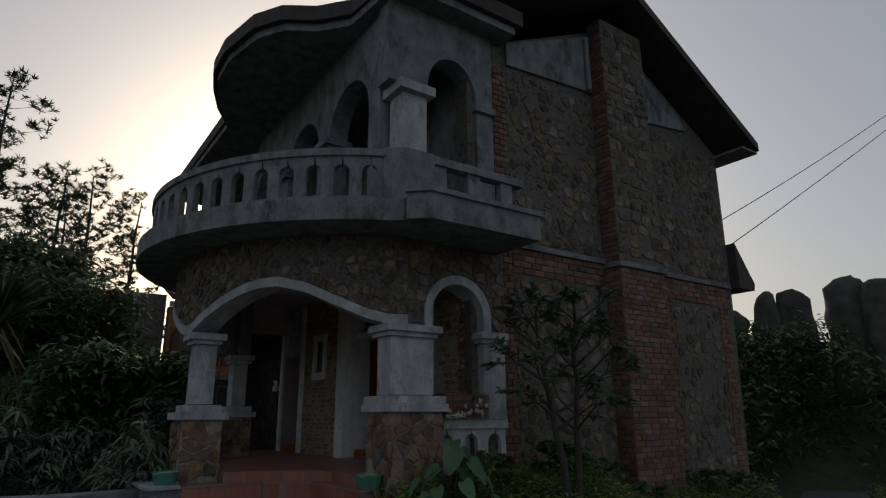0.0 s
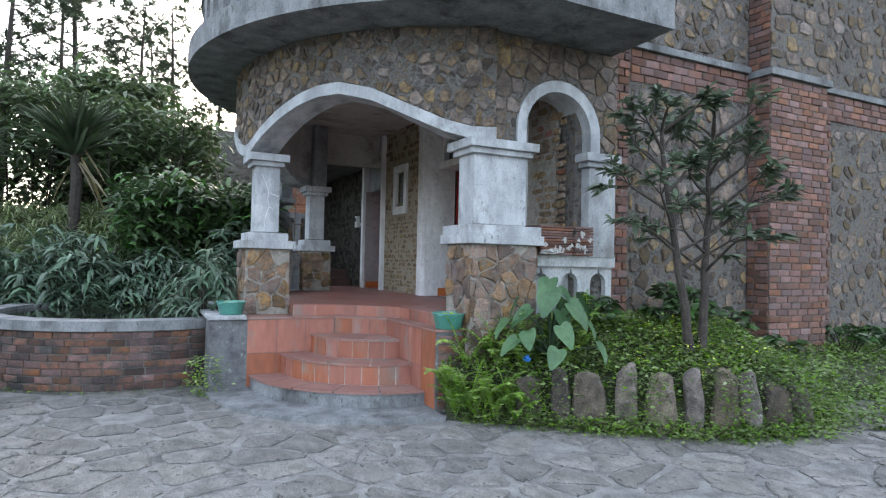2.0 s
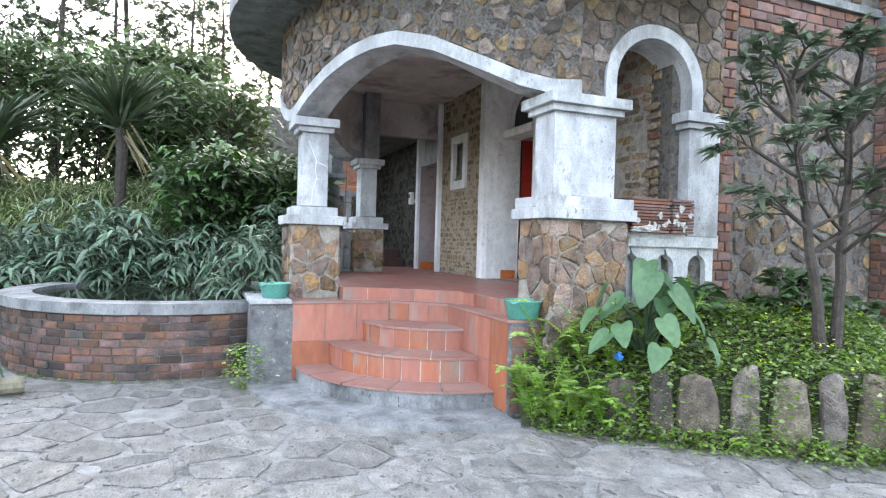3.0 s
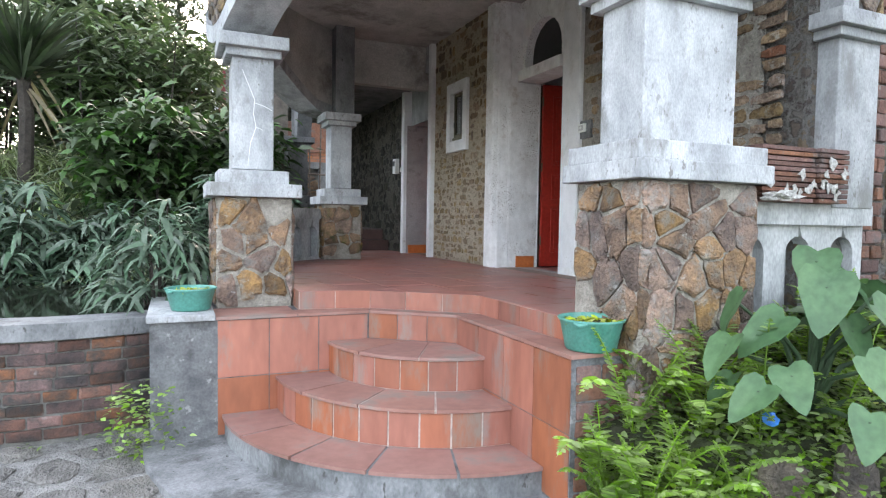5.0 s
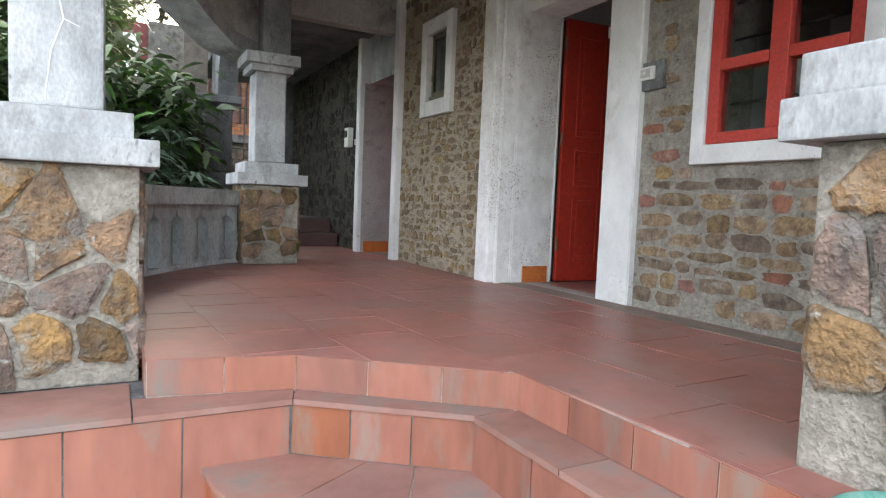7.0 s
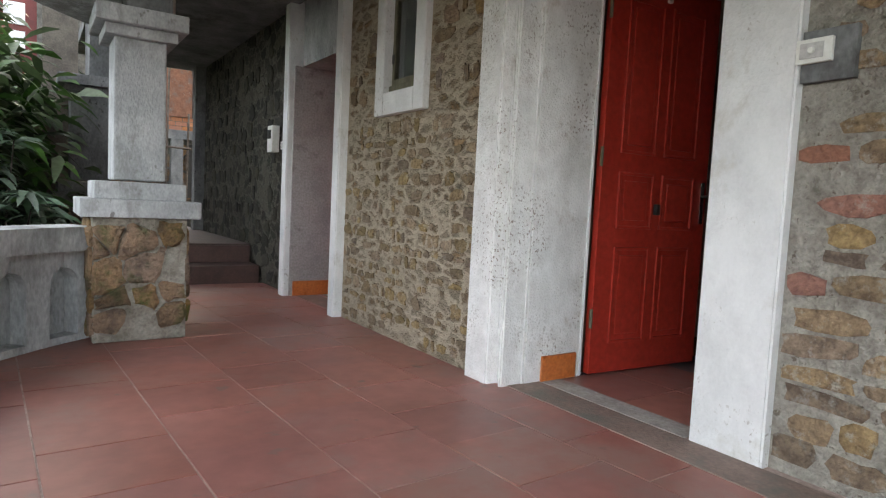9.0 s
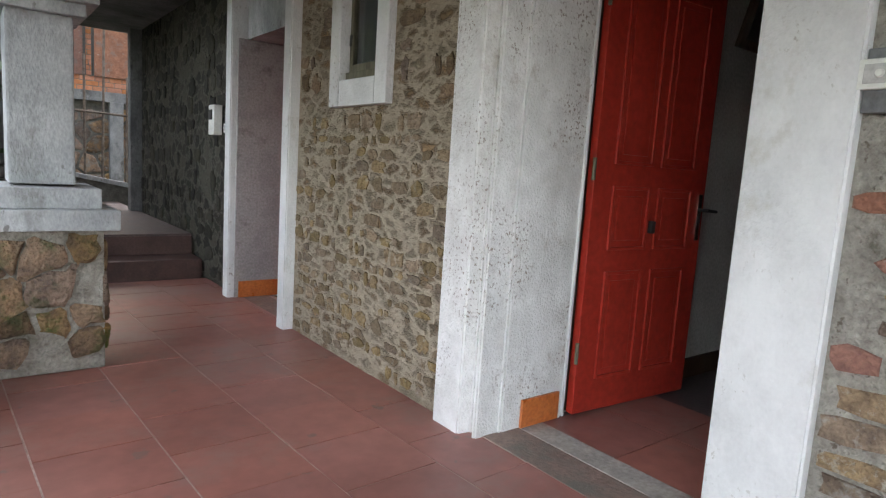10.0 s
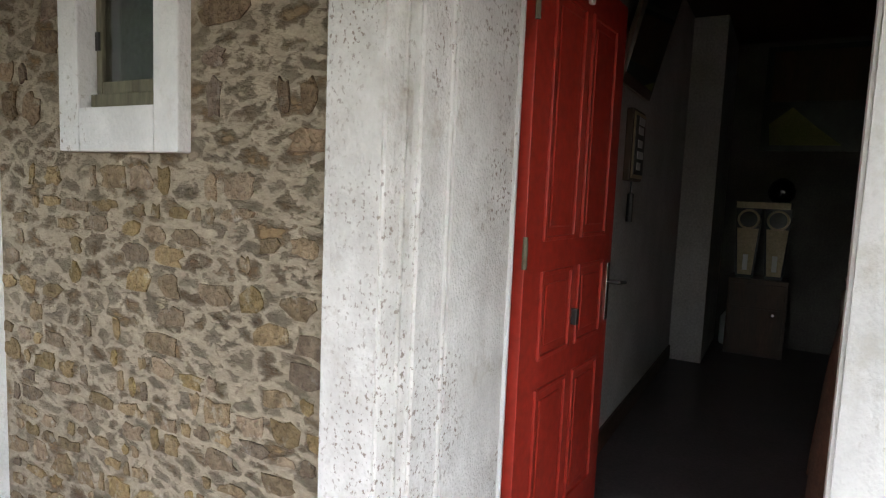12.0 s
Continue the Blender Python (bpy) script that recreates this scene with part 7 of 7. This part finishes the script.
for x, y, s, n in ((-1.9, 11.3, 0.9, 14), (-2.8, 11.9, 1.0, 14), (-1.6, 12.0, 0.9, 14), (-3.6, 11.2, 1.0, 14), (-2.4, 10.6, 0.8, 12), (-4.4, 12.4, 1.0, 14)):
    fern(x, y, gh(x, y), s, n, "tall green fern on the bank")


def yucca(x, y, z, n, ln, label):
    u_ = thing("yucca", label, "yucca", (x, y, z))
    part("trunk", tube(bmesh.new(), [(x, y, z - 0.8), (x + 0.05, y, z + 0.7), (x, y, z + 1.5)], [0.11, 0.1, 0.09], 8), BARK, u_)
    P = np.column_stack([np.full(n, x), np.full(n, y), z + 1.5 + RNG.uniform(-0.35, 0.1, n)])
    leaf_mesh("leaves", P, dirs(n, 0.55, 1.0) * np.array([1, 1, 1.6]), RNG.uniform(0.7, 1.05, n) * ln, 0.075, 0.15, PINE, u_)
    m = n // 30
    leaf_mesh("dry_leaves", P[:m], dirs(m, -1.3), RNG.uniform(0.6, 0.9, m) * ln, 0.07, 0.2, DEAD, u_)


yucca(-0.3, 15.2, gh(-0.3, 15.2) + 0.75, 240, 1.35, "spiky dark yucca rosette on the bank")
yucca(-2.4, 15.6, gh(-2.4, 15.6), 220, 1.4, "spiky dark yucca rosette on the bank")
yucca(-4.3, 14.5, gh(-4.3, 14.5), 200, 1.3, "spiky dark yucca rosette on the bank")


def thicket(name, label, x0, x1, y0, y1, z0, top, n, leaf, material, category="hedge"):
    """A thick mass of small leaves with an uneven top: clumps over hidden stems."""
    t_ = thing(name, label, category, ((x0 + x1) / 2, (y0 + y1) / 2, z0))
    k = n // 14
    cx, cy = RNG.uniform(x0, x1, k), RNG.uniform(y0, y1, k)
    lim = np.array([top(a, b) for a, b in zip(cx, cy)])
    cz = z0 + (lim - z0) * np.sqrt(RNG.uniform(0.0, 1, k))
    c = np.repeat(np.column_stack([cx, cy, cz]), 14, 0) + RNG.normal(0, 0.22, (k * 14, 3)) * [1, 1, 0.8]
    L = RNG.uniform(0.6, 1.3, len(c)) * leaf
    leaf_mesh("foliage", c, dirs(len(c), 0.1), L, L * 0.32, 0.5, material, t_)
    st = bmesh.new()
    for i in range(0, k, max(1, k // 60)):
        tube(st, [(cx[i], cy[i], z0), (cx[i] + RNG.uniform(-0.3, 0.3), cy[i], cz[i])], [0.03, 0.012], 5, False)
    tagged(part("stem_tangle", st, BARK, t_), kind="stuff")
    return t_


thicket("hedge", "tall dense green thicket behind the bank", -9, 2.6, 17.0, 19.5, 1.6, lambda x, y: 5.6 - 0.12 * (x + 3) + 0.35 * noise.noise((x, y, 3)), 26000, 0.26, HEDGE)
thicket("hedge", "tall dense green thicket behind the passage", -1.0, 1.3, 19.6, 21.0, 0.5, lambda x, y: 6.2 + 0.4 * noise.noise((x, y, 5)), 16000, 0.28, HEDGE)
thicket("hedge", "low green thicket below the red house", 1.3, 3.2, 21.0, 22.0, 0.5, lambda x, y: 3.5 + 0.4 * noise.noise((x, y, 2)), 5000, 0.26, HEDGE)
thicket("hedge", "dark leafy thicket beside the passage", 0.7, 3.15, 13.5, 16.2, 0.6, lambda x, y: 2.8 + 0.4 * noise.noise((x, y, 6)), 16000, 0.24, BUSHLEAF)
thicket("hedge", "dark green thicket at the courtyard's edge", -14, -6.5, 8.5, 17, 0.5, lambda x, y: 4.0 + 0.8 * noise.noise((x * 0.7, y * 0.7, 8)), 14000, 0.28, HEDGE)
thicket("hedge", "dark overgrown bank of shrubs beside the path", 13.2, 18.5, 7.6, 12.5, 0.1, lambda x, y: min(3.9, 1.0 + (x - 13.0) * 0.8 + max(0, y - 8.2) * 1.2) + 0.45 * noise.noise((x, y, 9)), 22000, 0.2, BUSHLEAF)
thicket("hedge", "dark overgrown bank of shrubs beside the path", 16.5, 32, 5.2, 10.5, 0.1, lambda x, y: min(3.8, 1.2 + max(0, y - 5.2) * 1.6) + 0.6 * noise.noise((x, y, 4)), 20000, 0.24, BUSHLEAF)

# darker than STANDING: the backlit silhouette is put into the colour
FAR_STONE = mat("silhouette_stone", (0.04, 0.037, 0.033), (0.085, 0.08, 0.072), 3, 0.95, 0.8, spread=0.2)
# tall stones along the top of the far bank
for i, (px_, py_, w, top_) in enumerate(((17.3, 9.6, 0.52, 4.6), (17.6, 8.85, 0.66, 5.1), (17.9, 8.05, 0.92, 5.1), (18.3, 7.0, 0.98, 5.35), (18.6, 5.9, 1.4, 5.1))):
    standing_stone("tall weathered standing stone on the bank", px_, py_, 1.9, w, 0.5, top_ - 1.9, 500 + i, -66, FAR_STONE, "row of standing stones")


# ---- pines on the skyline ----
def pine(label, x, y, z, h, seed):
    t_ = thing("pine_tree", label, "tree", (x, y, z), "pines on the skyline")
    rd = random.Random(seed)
    tb = bmesh.new()
    lean = rd.uniform(-0.04, 0.04)
    top = [(x + lean * h * k / 6 + rd.uniform(-0.06, 0.06), y, z + h * k / 6) for k in range(7)]
    tube(tb, top, [0.16 * (1 - 0.85 * k / 6) for k in range(7)], 8)
    P, W, Ls = [], [], []
    for k in range(30):
        t = 0.3 + 0.7 * k / 30
        zz = z + h * t
        a = rd.uniform(0, math.tau)
        ln = (1 - t) * h * 0.26 + 0.5 + rd.uniform(-0.3, 0.5)
        bx = x + lean * h * t
        pts = [Vector((bx + math.cos(a) * ln * s, y + math.sin(a) * ln * s, zz + ln * (0.28 * s + 0.15 * s * s))) for s in (0, 0.5, 1)]
        tube(tb, pts, [0.04 * (1.2 - t), 0.028 * (1.2 - t), 0.01], 5, False)
        for c in range(int(7 + ln * 5)):
            s = rd.uniform(0.3, 1.05)
            q = pts[0].lerp(pts[2], s) + Vector((rd.gauss(0, 0.22), rd.gauss(0, 0.22), rd.gauss(0.1, 0.15)))
            for i in range(16):
                b, e = rd.uniform(0, math.tau), rd.uniform(-0.3, 1.4)
                P.append(tuple(q))
                W.append((math.cos(b), math.sin(b), e))
                Ls.append(rd.uniform(0.16, 0.32))
    part("trunk", tb, BARK, t_)
    leaf_mesh("crown", P, W, Ls, 0.042, 0.1, PINE, t_)


for i, (x, y, h) in enumerate(((-1.0, 25, 11.4), (-3.0, 24, 10.4), (0.6, 26, 8.8), (2.2, 27.5, 9.4), (3.6, 29, 9.2), (-5.4, 25, 11.5), (-8, 26, 11), (-6.5, 22, 9.5), (1.4, 30, 9.0), (-11, 24, 11), (-2.0, 30, 12))):
    pine("tall thin pine against the pale sky", x, y, 0.8, h * 1.12, 700 + i)

# fallen branch by the pond
log = thing("log", "grey cut log lying by the pond wall", "log", (-0.6, 8.75, 0.1))
part("stem", tube(bmesh.new(), [(-1.1, 8.6, 0.09), (-0.75, 8.68, 0.1), (-0.35, 8.8, 0.1)], [0.05, 0.075, 0.08], 10), WEATHERED_WOOD, log)

# ---- courtyard flagstones ----
polys = shifted(cells(17.0, 17.5, 0.3, 201, 1.75, 0.022, 0.49), -8.0, -8.0)
polys = eroded(polys, 9, 0.8, 1.05, 0.06, 0.13)
keep = []
for p in polys:
    cx, cy = sum(u for u, v in p) / len(p), sum(v for u, v in p) / len(p)
    if cx > 3.6 and cy > edge_y(min(max(cx, 3.66), 12)) - 0.02:
        continue
    if cx > 5.3 and cy < 3.4 + (cx - 5.6) * 0.42 - 0.1:
        continue
    if math.hypot(cx - PX, cy - PY) < PR + 0.17 or (cx > 1.55 and cy > 8.55) or math.hypot(cx - 3.6, cy - 8.6) < 2.1 or cy > 9.4 or cx > 8.6:
        continue
    keep.append(p)
lay(pavement, "flagstone", keep, lambda u, v, d: (u, v, d), 0.016, FLAG, FLAG_I, 202, 300, lambda p: math.hypot(p[0][0] - 2.5, p[0][1] - 5.2), taper=0.9, sink=0.02, rest="flagstones")
